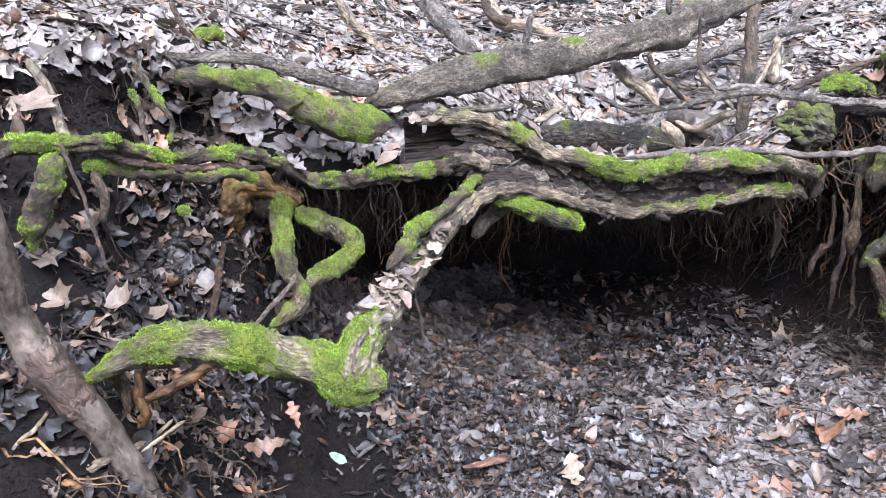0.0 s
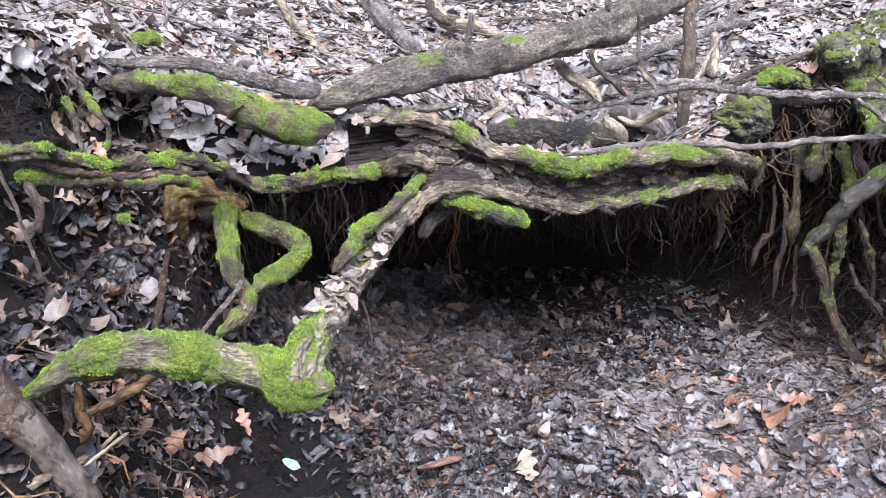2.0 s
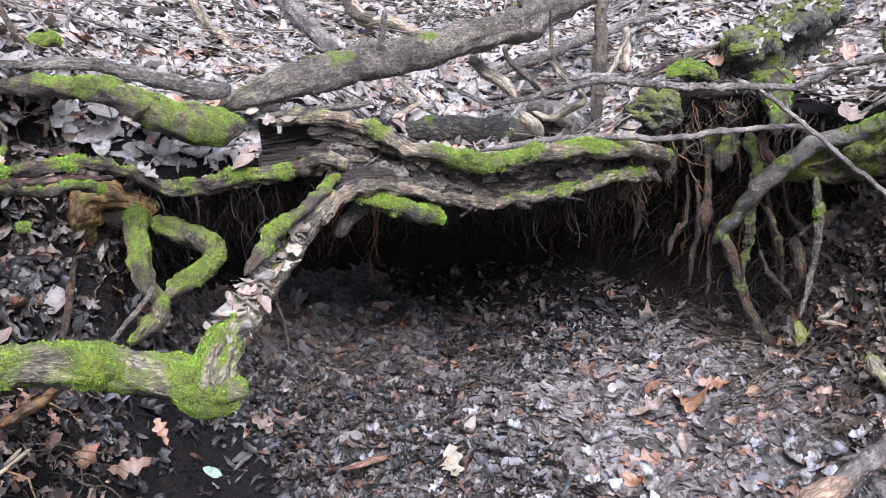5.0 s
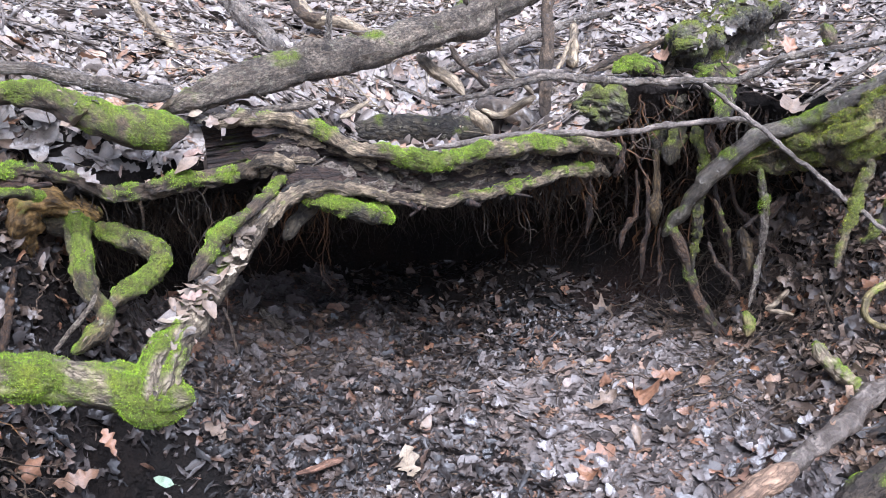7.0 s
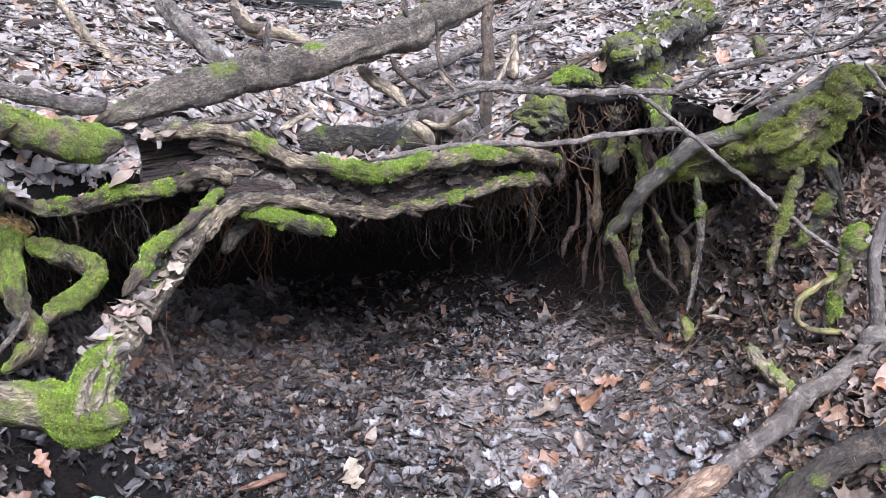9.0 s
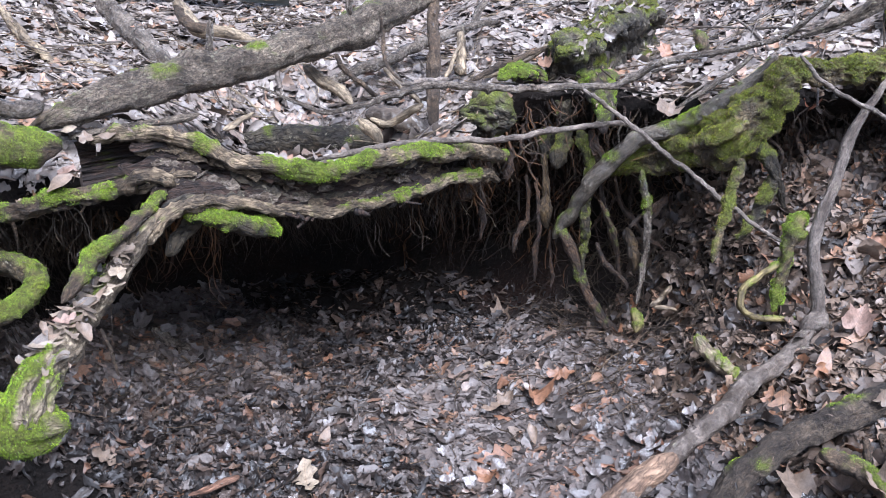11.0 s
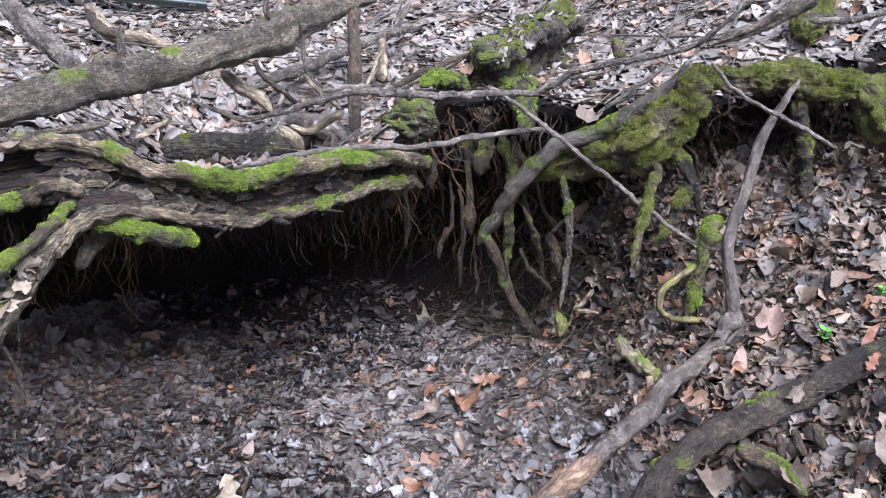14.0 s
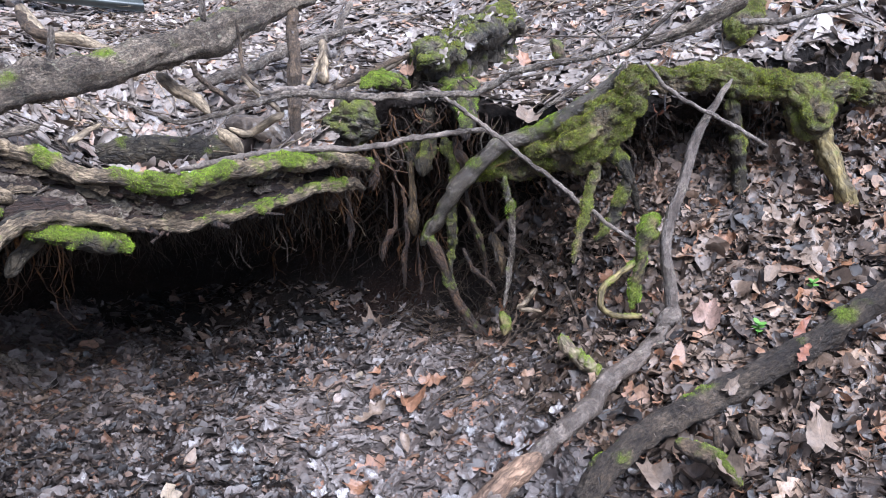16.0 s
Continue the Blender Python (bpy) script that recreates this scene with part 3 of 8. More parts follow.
# ---- the ground: gully floor, hollow under the bank, banks and slope, one sheet ----
# Each line runs across the place; its stops are (x, y, z).
LINES = [
    # Unseen bank behind the camera, added to hold back low sky light
    (5, ((-60, -80, 12), (0, -80, 7), (60, -80, 12))),
    (10, ((-60, -5, 4), (-1, -5, 1.0), (2, -5, 1.0), (60, -5, 4))),
    (10, ((-60, -1.6, 3.4), (-1.2, -1.6, 0.9), (-0.4, -1.6, 0.3), (1, -1.6, 0.3), (2, -1.6, 0.7), (60, -1.6, 3.4))),
    (12, ((-60, 0.0, 4), (-1.2, 0.0, 0.85), (-0.7, 0.0, 0.4), (-0.4, 0.0, 0.05), (0, 0.0, 0), (0.9, 0.0, 0.03), (1.4, 0.0, 0.25), (2.2, 0.0, 0.5), (60, 0.0, 4))),
    (30, ((-60, 0.9, 4), (-1.2, 0.9, 0.95), (-0.62, 0.9, 0.5), (-0.45, 0.9, 0.12), (-0.3, 0.9, 0.01), (0.8, 0.9, 0.0), (1.1, 0.9, 0.06), (1.35, 0.9, 0.22), (1.6, 0.9, 0.31), (2.2, 0.9, 0.5), (60, 0.9, 4))),
    (22, ((-60, 1.25, 4), (-1.2, 1.25, 1.0), (-0.7, 1.25, 0.66), (-0.52, 1.25, 0.58), (-0.46, 1.27, 0.3), (-0.38, 1.27, 0.12), (-0.25, 1.25, 0.02), (0.9, 1.25, 0.0), (1.2, 1.25, 0.1), (1.4, 1.25, 0.19), (1.6, 1.25, 0.29), (1.85, 1.25, 0.38), (2.2, 1.25, 0.48), (60, 1.25, 4))),
    (70, ((-60, 1.45, 4), (-1.2, 1.4, 1.0), (-0.7, 1.4, 0.7), (-0.55, 1.5, 0.6), (-0.46, 1.55, 0.36), (-0.36, 1.55, 0.16), (-0.25, 1.55, 0.04), (0.9, 1.6, 0.0), (1.2, 1.55, 0.1), (1.35, 1.55, 0.19), (1.55, 1.5, 0.28), (1.85, 1.5, 0.41), (2.2, 1.45, 0.48), (60, 1.45, 4))),
    (14, ((-60, 1.6, 4), (-1.2, 1.45, 1.05), (-0.7, 1.48, 0.75), (-0.57, 1.7, 0.6), (-0.44, 1.78, 0.58), (-0.38, 1.92, 0.46), (-0.3, 2.3, 0.31), (-0.2, 2.48, 0.25), (-0.08, 2.62, 0.2), (0.1, 2.76, 0.15), (0.3, 2.84, 0.13), (0.55, 2.87, 0.08), (0.7, 2.86, 0.07), (0.85, 2.78, 0.08), (1.0, 2.64, 0.08), (1.1, 2.5, 0.09), (1.2, 2.34, 0.08), (1.3, 2.2, 0.05), (1.42, 1.97, 0.19), (1.55, 1.83, 0.4), (1.7, 1.78, 0.5), (1.85, 1.74, 0.56), (2.2, 1.58, 0.56), (60, 1.6, 4))),
    (16, ((-60, 1.7, 4.1), (-1.2, 1.5, 1.1), (-0.7, 1.53, 0.82), (-0.57, 1.77, 0.72), (-0.44, 1.9, 0.66), (-0.38, 2.06, 0.58), (-0.3, 2.4, 0.46), (-0.2, 2.6, 0.4), (-0.08, 2.74, 0.35), (0.1, 2.88, 0.3), (0.55, 2.98, 0.24), (0.85, 2.88, 0.24), (1.1, 2.62, 0.26), (1.3, 2.38, 0.25), (1.36, 2.28, 0.28), (1.44, 2.22, 0.38), (1.55, 2.02, 0.48), (1.7, 1.99, 0.55), (1.85, 1.95, 0.59), (2.2, 1.8, 0.6), (60, 1.7, 4.1))),
    (34, ((-60, 1.75, 4.15), (-1.2, 1.52, 1.15), (-0.7, 1.53, 0.9), (-0.57, 1.78, 0.82), (-0.44, 1.9, 0.75), (-0.38, 2.04, 0.7), (-0.3, 2.26, 0.64), (-0.2, 2.42, 0.58), (-0.08, 2.6, 0.53), (0.1, 2.8, 0.5), (0.55, 2.88, 0.48), (0.85, 2.76, 0.47), (1.1, 2.52, 0.5), (1.3, 2.36, 0.54), (1.36, 2.22, 0.5), (1.44, 2.18, 0.55), (1.55, 2.02, 0.59), (1.7, 1.99, 0.64), (1.85, 1.95, 0.67), (2.2, 1.82, 0.71), (60, 1.75, 4.15))),
    (12, ((-60, 1.8, 4.2), (-1.2, 1.52, 1.18), (-0.7, 1.62, 0.94), (-0.57, 1.86, 0.9), (-0.42, 1.94, 0.8), (-0.3, 1.95, 0.72), (-0.2, 2.05, 0.67), (0.1, 2.08, 0.65), (0.4, 2.0, 0.62), (0.7, 2.0, 0.6), (0.88, 2.08, 0.62), (1.0, 2.2, 0.67), (1.1, 2.26, 0.7), (1.3, 2.2, 0.7), (1.42, 2.06, 0.68), (1.55, 1.83, 0.66), (1.85, 1.8, 0.7), (2.2, 1.64, 0.74), (60, 1.8, 4.2))),
    (8, ((-60, 1.8, 4.25), (-1.2, 1.52, 1.2), (-0.7, 1.65, 0.98), (-0.57, 1.87, 0.95), (-0.42, 1.94, 0.84), (-0.3, 1.89, 0.75), (-0.2, 1.96, 0.72), (0.1, 1.98, 0.7), (0.4, 1.91, 0.67), (0.7, 1.93, 0.65), (0.88, 2.02, 0.68), (1.0, 2.14, 0.74), (1.1, 2.2, 0.77), (1.3, 2.16, 0.77), (1.42, 2.0, 0.73), (1.55, 1.79, 0.72), (1.85, 1.75, 0.75), (2.2, 1.6, 0.8), (60, 1.8, 4.25))),
    (24, ((-60, 1.85, 4.3), (-1.2, 1.54, 1.22), (-0.7, 1.63, 1.04), (-0.57, 1.83, 1.02), (-0.42, 1.92, 0.89), (-0.3, 1.9, 0.79), (-0.2, 1.95, 0.77), (0.1, 1.97, 0.78), (0.4, 1.92, 0.72), (0.7, 1.95, 0.7), (0.88, 2.04, 0.72), (1.0, 2.16, 0.76), (1.1, 2.22, 0.79), (1.3, 2.2, 0.79), (1.42, 2.02, 0.76), (1.55, 1.82, 0.77), (1.85, 1.74, 0.81), (2.2, 1.62, 0.88), (60, 1.85, 4.3))),
    (40, ((-60, 2.1, 4.4), (-1.2, 1.9, 1.28), (-0.7, 1.68, 1.11), (-0.57, 1.86, 1.1), (-0.42, 1.97, 1.01), (-0.3, 2.0, 0.9), (-0.1, 2.05, 0.84), (0.1, 2.1, 0.84), (0.28, 2.3, 0.68), (0.4, 2.44, 0.63), (0.7, 2.4, 0.62), (0.82, 2.3, 0.7), (1.1, 2.38, 0.82), (1.22, 2.34, 0.8), (1.42, 2.3, 0.78), (1.6, 2.35, 0.79), (1.75, 2.15, 0.84), (1.85, 2.0, 0.86), (2.2, 1.85, 0.98), (60, 2.1, 4.4))),
    (40, ((-60, 2.7, 4.6), (-1.2, 2.6, 1.36), (-0.5, 2.6, 1.07), (-0.2, 2.6, 0.98), (0.1, 2.65, 0.9), (0.4, 2.65, 0.82), (0.8, 2.7, 0.83), (1.2, 2.72, 0.83), (1.75, 2.5, 0.83), (2.2, 2.4, 1.02), (60, 2.7, 4.6))),
    (24, ((-60, 3.5, 4.8), (-1.2, 3.4, 1.46), (-0.5, 3.4, 1.2), (0.0, 3.3, 0.975), (0.5, 3.3, 0.93), (0.9, 3.3, 0.92), (1.2, 3.4, 0.97), (1.75, 3.3, 1.02), (2.2, 3.2, 1.16), (60, 3.5, 4.8))),
    (16, ((-60, 6, 5.5), (-1, 6, 1.9), (0.5, 6, 1.3), (2, 6, 1.6), (60, 6, 5.5))),
    (1, ((-60, 80, 16), (0, 80, 14), (60, 80, 16))),
]
inner = np.arange(-1.3, 2.71, 0.014)
outer = np.array([0.03, 0.09, 0.2, 0.4, 0.8, 1.6, 3.2, 6.4, 13, 26, 56])
COLS = np.r_[-1.3 - outer[::-1], inner, 2.7 + outer]


def smoothed(a, width, axis):
    k = np.exp(-0.5 * (np.arange(-3 * width, 3 * width + 1) / width) ** 2)
    k /= k.sum()
    pad = [(0, 0)] * a.ndim
    pad[axis] = (3 * width, 3 * width)
    return np.apply_along_axis(lambda s: np.convolve(s, k, "valid"), axis, np.pad(a, pad, "edge"))


yz = np.array([[[np.interp(x, [s[0] for s in stops], [s[k] for s in stops]) for k in (1, 2)] for x in COLS] for _, stops in LINES])
yz[:, 11:-11] = smoothed(yz, 2, 1)[:, 11:-11]
rows, zone = [], []
for k, (count, _) in enumerate(LINES[:-1]):
    for f in np.arange(count) / count:
        rows.append(yz[k] * (1 - f) + yz[k + 1] * f)
        zone.append(k)
rows.append(yz[-1])
zone.append(len(LINES) - 2)
rows, zone = np.array(rows), np.array(zone)
zone = zone - 2
keep = (zone < 1) | (zone > 12)
rows = np.where(keep[:, None, None], rows, smoothed(rows, 2, 0))
ground_v = np.concatenate([np.broadcast_to(COLS[None, :, None], (*rows.shape[:2], 1)), rows], 2).reshape(-1, 3).copy()
ground_t = grid_tris(len(rows), len(COLS))
gn, _ = normals_of(ground_v, ground_t)
near = np.clip((4 - np.abs(ground_v - (0.5, 2, 0.5)).max(1)) / 2, 0.0, 1)
ground_v += gn * ((0.022 * wobble(ground_v, 6) + 0.012 * wobble(ground_v, 17, 2) + 0.005 * wobble(ground_v, 55, 4)) * near)[:, None]
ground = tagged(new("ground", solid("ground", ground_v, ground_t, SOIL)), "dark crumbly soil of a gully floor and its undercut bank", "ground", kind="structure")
gn, gfn = normals_of(ground_v, ground_t)
face_zone = np.repeat(zone[:-1], len(COLS) - 1)
face_zone = np.concatenate([face_zone, face_zone])
face_up = gfn[:, 2] / np.maximum(np.linalg.norm(gfn, axis=1), 1e-12)


# ---- dead leaves ----
def leaf_shape(kind):
    """Outline of a leaf of length 1 that lies along y: vertices and triangles."""
    if kind == "maple":
        a = np.linspace(0, 2 * np.pi, 49)[:-1]
        off = (a + np.pi) % (2 * np.pi) - np.pi
        r = np.full(48, 0.37)
        for mid, tall, wide in ((0, 0.56, 0.6), (0.92, 0.52, 0.6), (-0.92, 0.52, 0.6), (1.85, 0.42, 0.6), (-1.85, 0.42, 0.6), (0.3, 0.42, 0.14), (-0.3, 0.42, 0.14), (0.62, 0.41, 0.13), (-0.62, 0.41, 0.13), (1.3, 0.4, 0.15), (-1.3, 0.4, 0.15)):
            r = np.maximum(r, tall * (1 - 0.55 * (np.abs(off - mid) / wide) ** 0.8))
        r = np.where(np.abs(off) > 2.5, 0.37 - 0.29 * (np.abs(off) - 2.5) / 0.64, r)
        rim = np.stack([np.sin(a) * r, np.cos(a) * r, 0 * a], 1)
        v = np.vstack([[0, -0.02, 0], rim * (0.55, 0.55, 1), rim])
        j, k = np.arange(48), (np.arange(48) + 1) % 48
        t = np.vstack([np.stack([0 * j, 1 + k, 1 + j], 1), np.stack([1 + j, 1 + k, 49 + k], 1), np.stack([1 + j, 49 + k, 49 + j], 1)])
        return v, t
    if kind == "oak":
        y = np.linspace(0, 1, 25)
        w = (0.03 + 0.26 * np.sin(np.pi * y**1.25) ** 0.8) * (0.76 + 0.27 * np.sin(y * 7.6 * np.pi - 1.2))
    elif kind == "broad":
        y = np.linspace(0, 1, 7)
        w = 0.3 * np.sin(np.pi * np.clip(y * 0.96 + 0.02, 0, 1)) ** 0.7
    else:
        y = np.linspace(0, 1, 7)
        w = 0.12 * np.sin(np.pi * np.clip(y * 0.97 + 0.015, 0, 1)) ** 0.85
    v = np.stack([np.stack([-w, y - 0.5, 0 * y], 1), np.stack([0 * w, y - 0.5, 0 * y], 1), np.stack([w, y - 0.5, 0 * y], 1)], 1).reshape(-1, 3)
    return v, grid_tris(len(y), 3)


def coarse_shape(kind):
    """The same outlines with fewer points, for leaves that lie in thousands."""
    v, _ = leaf_shape(kind)
    if kind == "maple":
        rim = v[49:][::2]
        j, k = np.arange(24), (np.arange(24) + 1) % 24
        t = np.vstack([np.stack([0 * j, 1 + k, 1 + j], 1), np.stack([1 + j, 1 + k, 25 + k], 1), np.stack([1 + j, 25 + k, 25 + j], 1)])
        return np.vstack([v[:1], rim * 0.55, rim]), t
    pick = {"oak": np.round(np.linspace(0, 24, 19)).astype(int), "slim": np.arange(7), "broad": np.arange(7)}[kind]
    v = v.reshape(-1, 3, 3)[pick].reshape(-1, 3)
    return v, grid_tris(len(pick), 3)


def scrap_shape(seed):
    """A torn piece of a lobed leaf: part of its length, uneven halves, ragged ends."""
    rng = np.random.default_rng(seed)
    n = 7
    y = np.linspace(0, 1, n) + np.r_[0, rng.normal(0, 0.03, n - 2), 0]
    lobes = 0.75 + 0.4 * np.sin(y * rng.uniform(8, 15) + rng.uniform(0, 6.28))
    body = np.sin(np.pi * np.clip(y * rng.uniform(0.55, 0.9) + rng.uniform(0.06, 0.2), 0.03, 0.97)) ** 0.8
    halves = rng.uniform(0.1, 0.34, 2)
    left, right = (h * body * lobes * rng.uniform(0.65, 1.15, n) for h in halves)
    mid = rng.normal(0, 0.07) * (y - 0.5) + 0.1 * rng.normal() * (y - 0.5) ** 2
    ends = np.zeros((n, 3))
    ends[0], ends[-1] = rng.uniform(-0.06, 0.06, 3), rng.uniform(-0.06, 0.06, 3)
    v = np.stack([np.stack([mid - left, y - 0.5 + ends[:, 0], 0 * y], 1), np.stack([mid, y - 0.5 + ends[:, 1], 0 * y], 1), np.stack([mid + right, y - 0.5 + ends[:, 2], 0 * y], 1)], 1).reshape(-1, 3)
    return v, grid_tris(n, 3)


SHAPES = {k: leaf_shape(k) for k in ("slim", "oak", "maple", "broad")}
COARSE = {k: coarse_shape(k) for k in SHAPES}
COARSE.update({"scrap_" + "abcdefgh"[k]: scrap_shape(60 + k) for k in range(8)})


def leaves(places, normals, kinds, sizes, rng, tilt=0.3, curl=1.0, lift=0.004, pile=0.012):
    """Joined leaves: vertices and triangles."""
    vs, ts, bs, at = [], [], [], 0
    for kind, (v, t) in COARSE.items():
        pick = np.nonzero(kinds == kind)[0]
        if not len(pick):
            continue
        n = len(pick)
        u = np.repeat(v[None], n, 0).copy()
        twist, fold = (rng.normal(0, k, (n, 1)) * curl for k in (0.55, 0.3))
        for axis, k in ((0, 3.4), (1, 1.7)):
            bend = rng.normal(0, k, (n, 1)) * curl * rng.uniform(0.3, 1.4, (n, 1))
            bend = np.where(np.abs(bend) < 0.05, 0.05, np.clip(bend, -7, 7))
            a = bend * u[:, :, axis]
            u[:, :, 2] += (1 - np.cos(a)) / bend
            u[:, :, axis] = np.sin(a) / bend
        u[:, :, 2] += np.abs(fold) * np.abs(v[None, :, 0]) + twist * v[None, :, 0] * v[None, :, 1]
        for many, tall in ((6.0, 0.05), (14.0, 0.03)):
            turn, phase = rng.uniform(0, 6.28, (n, 1)), rng.uniform(0, 6.28, (n, 1))
            u[:, :, 2] += tall * curl * np.sin(many * (v[None, :, 0] * np.cos(turn) + v[None, :, 1] * np.sin(turn)) + phase)
        u[:, :, 0] *= rng.uniform(0.6, 1.15, (n, 1))
        u *= sizes[pick][:, None, None]
        z = normals[pick] + rng.normal(0, tilt, (n, 3))
        z /= np.linalg.norm(z, axis=1, keepdims=True)
        x = np.cross(rng.normal(0, 1, (n, 3)), z)
        x /= np.linalg.norm(x, axis=1, keepdims=True)
        y = np.cross(z, x)
        w = u[:, :, :1] * x[:, None] + u[:, :, 1:2] * y[:, None] + u[:, :, 2:] * z[:, None]
        w += (places[pick] + normals[pick] * (lift + rng.uniform(0, pile, (n, 1))))[:, None]
        vs.append(w.reshape(-1, 3))
        bs.append(np.tile(v, (n, 1)))
        ts.append((t[None] + (at + np.arange(n) * len(v))[:, None, None]).reshape(-1, 3))
        at += n * len(v)
    return np.vstack(vs), np.vstack(ts), np.vstack(bs)


def sown(mask, per_m2, rng):
    """Places and normals strewn over part of the ground."""
    mid = ground_v[ground_t].mean(1)
    area = np.linalg.norm(gfn, axis=1) / 2
    count = rng.poisson(area * per_m2 * mask(mid, face_zone))
    face = np.repeat(np.arange(len(ground_t)), count)
    b = rng.dirichlet((1, 1, 1), len(face))
    return (ground_v[ground_t[face]] * b[:, :, None]).sum(1), (gn[ground_t[face]] * b[:, :, None]).sum(1)


def litter(name, label, mask, per_m2, mix, size, material, seed, tilt=0.3, curl=1.0, pile=0.012):
    rng = np.random.default_rng(seed)
    p, n = sown(mask, per_m2, rng)
    kinds = rng.choice(list(COARSE), len(p), p=list(mix) + [(1 - sum(mix)) / 8] * 8)
    s = size * np.exp(np.clip(rng.normal(0, 0.32, len(p)), -0.8, 0.3)) * np.where(kinds == "maple", 1.2, np.where(kinds == "oak", 1.15, 0.95))
    v, t, b = leaves(p, n, kinds, s, rng, tilt, curl, pile / 3, pile)
    return tagged(new(name, solid(name, v, t, material, blade=b)), label, "leaf litter", kind="stuff")


def box_of(m, x0, x1, y0, y1):
    return (m[:, 0] > x0) & (m[:, 0] < x1) & (m[:, 1] > y0) & (m[:, 1] < y1)


def wobble_fast(m, scale):
    return 0.5 * (np.sin(m[:, 0] * scale * 2.1 + 1.3 * np.sin(m[:, 1] * scale * 1.7)) * np.sin(m[:, 1] * scale * 2.3 + 1.1 * np.sin(m[:, 0] * scale * 2.9)))


def floor_mask(m, z):
    reach = np.interp(m[:, 0], (0.1, 0.45, 0.8, 1.0, 1.2), (2.85, 2.38, 2.26, 2.12, 2.0)) + 0.12 * wobble_fast(m, 4.0)
    back = np.clip((reach - m[:, 1]) / 0.35 + 0.55, 0.07, 1) * np.clip((m[:, 0] + 0.5) / 0.3, 0.35, 1)
    bare = 1 - 0.93 * np.exp(-(((m[:, 0] + 0.27) / 0.19) ** 2) - ((m[:, 1] - 1.5) / 0.3) ** 2)
    clump = np.where((m[:, 0] < -0.08) & (m[:, 1] < 1.9), np.clip(0.22 + 2.0 * wobble_fast(m, 5.5), 0.08, 1), 1.0)
    return ((z >= 1) & (z <= 4) & box_of(m, -0.55, 1.28, 0.5, 3.05)) * back * bare * clump


def wet_and_shaded(m):
    """How dark the floor leaves are: wet towards the left bank, shade painted in under the overhang, trodden and drier
    in the middle.
    """
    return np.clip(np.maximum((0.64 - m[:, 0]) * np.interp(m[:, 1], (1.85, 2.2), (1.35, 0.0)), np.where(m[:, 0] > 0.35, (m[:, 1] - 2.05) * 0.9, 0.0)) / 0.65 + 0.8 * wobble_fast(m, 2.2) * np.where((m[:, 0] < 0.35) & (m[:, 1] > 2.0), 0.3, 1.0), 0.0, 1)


def right_mask(m, z):
    under = np.where((m[:, 1] > 1.62) & (m[:, 0] < 1.5), np.interp(m[:, 0], (1.25, 1.5), (0.15, 0.7)), 1.0)
    return ((z >= 1) & (z <= 5) & box_of(m, 1.2, 2.4, 0.5, 2.1)) * under * np.clip(face_up * 1.6 - 0.2, 0.1, 1)


def left_mask(m, z):
    clump = np.clip(0.5 + 1.7 * wobble_fast(m, 6.0), 0.06, 1) * np.where((m[:, 0] > -0.5) & (m[:, 1] > 1.62), 0.35, 1.0)
    return ((z >= 1) & (z <= 6) & box_of(m, -1.0, -0.3, 0.8, 2.05)) * clump * np.where(m[:, 2] > np.where(m[:, 1] < 1.32, 0.6, 0.44), 1, 0.08) * np.clip(face_up * 1.7 - 0.25, 0.12, 1)


def slope_mask(m, z):
    return ((z >= 10) & (z <= 13) & box_of(m, -1.25, 2.75, 1.5, 3.9)) * np.where((z == 10) & (m[:, 0] < -0.44) & (m[:, 2] < 1.05), np.where(m[:, 2] > 0.98, 0.6, 0.3), 1.0) * np.where((m[:, 0] > 2.05) & (m[:, 1] < 1.9), 0.45, 1.0) * np.where(box_of(m, 0.22, 0.8, 2.0, 2.5), 0.2, 1.0) * np.clip(face_up * 1.8 - 0.3, 0.15, 1) * np.where(m[:, 1] > 2.75, 0.7, 1.0) * np.clip((2.75 - m[:, 0]) / 0.5, 0, 1) * np.clip((m[:, 0] + 1.25) / 0.25, 0, 1)


def far_mask(m, z):
    seen = (z >= 1) & (z <= 13) & box_of(m, -1.0, 2.4, 0.6, 3.9)
    dist = np.hypot(m[:, 0] - 0.7, m[:, 1] - 2.0)
    return (box_of(m, -5, 6, -4, 9) & ~seen & ((z < 6) | (z > 9))) * np.interp(dist, (1.5, 2.4, 3.4, 5.0), (16.0, 9.0, 3.0, 1.0))


litter("floor_leaf_litter", "thick brown and grey leaf litter on the gully floor", lambda m, z: floor_mask(m, z) * (1 - 0.95 * wet_and_shaded(m)), 6000, (0.2, 0.2, 0.02, 0.02), 0.05, FLOOR_LEAF, 11, 0.1, 0.45, 0.005)
litter("floor_leaf_litter", "shredded leaf scraps trodden into the gully floor", lambda m, z: floor_mask(m, z) * (1 - 0.92 * wet_and_shaded(m)), 9000, (0.3, 0.04, 0.0, 0.02), 0.03, FLOOR_LEAF, 19, 0.13, 0.5, 0.004)
litter("floor_leaf_litter", "dark leaves toned for wet ground on the left and overhang shade behind", lambda m, z: floor_mask(m, z) * wet_and_shaded(m), 5200, (0.24, 0.24, 0.03, 0.02), 0.055, WET_SHADED_LEAF, 67, 0.26, 0.95)
litter("floor_leaf_litter", "shredded dark leaf scraps toned for wet ground and overhang shade", lambda m, z: floor_mask(m, z) * wet_and_shaded(m), 8000, (0.34, 0.04, 0.0, 0.02), 0.032, WET_SHADED_LEAF, 68, 0.3, 0.95)
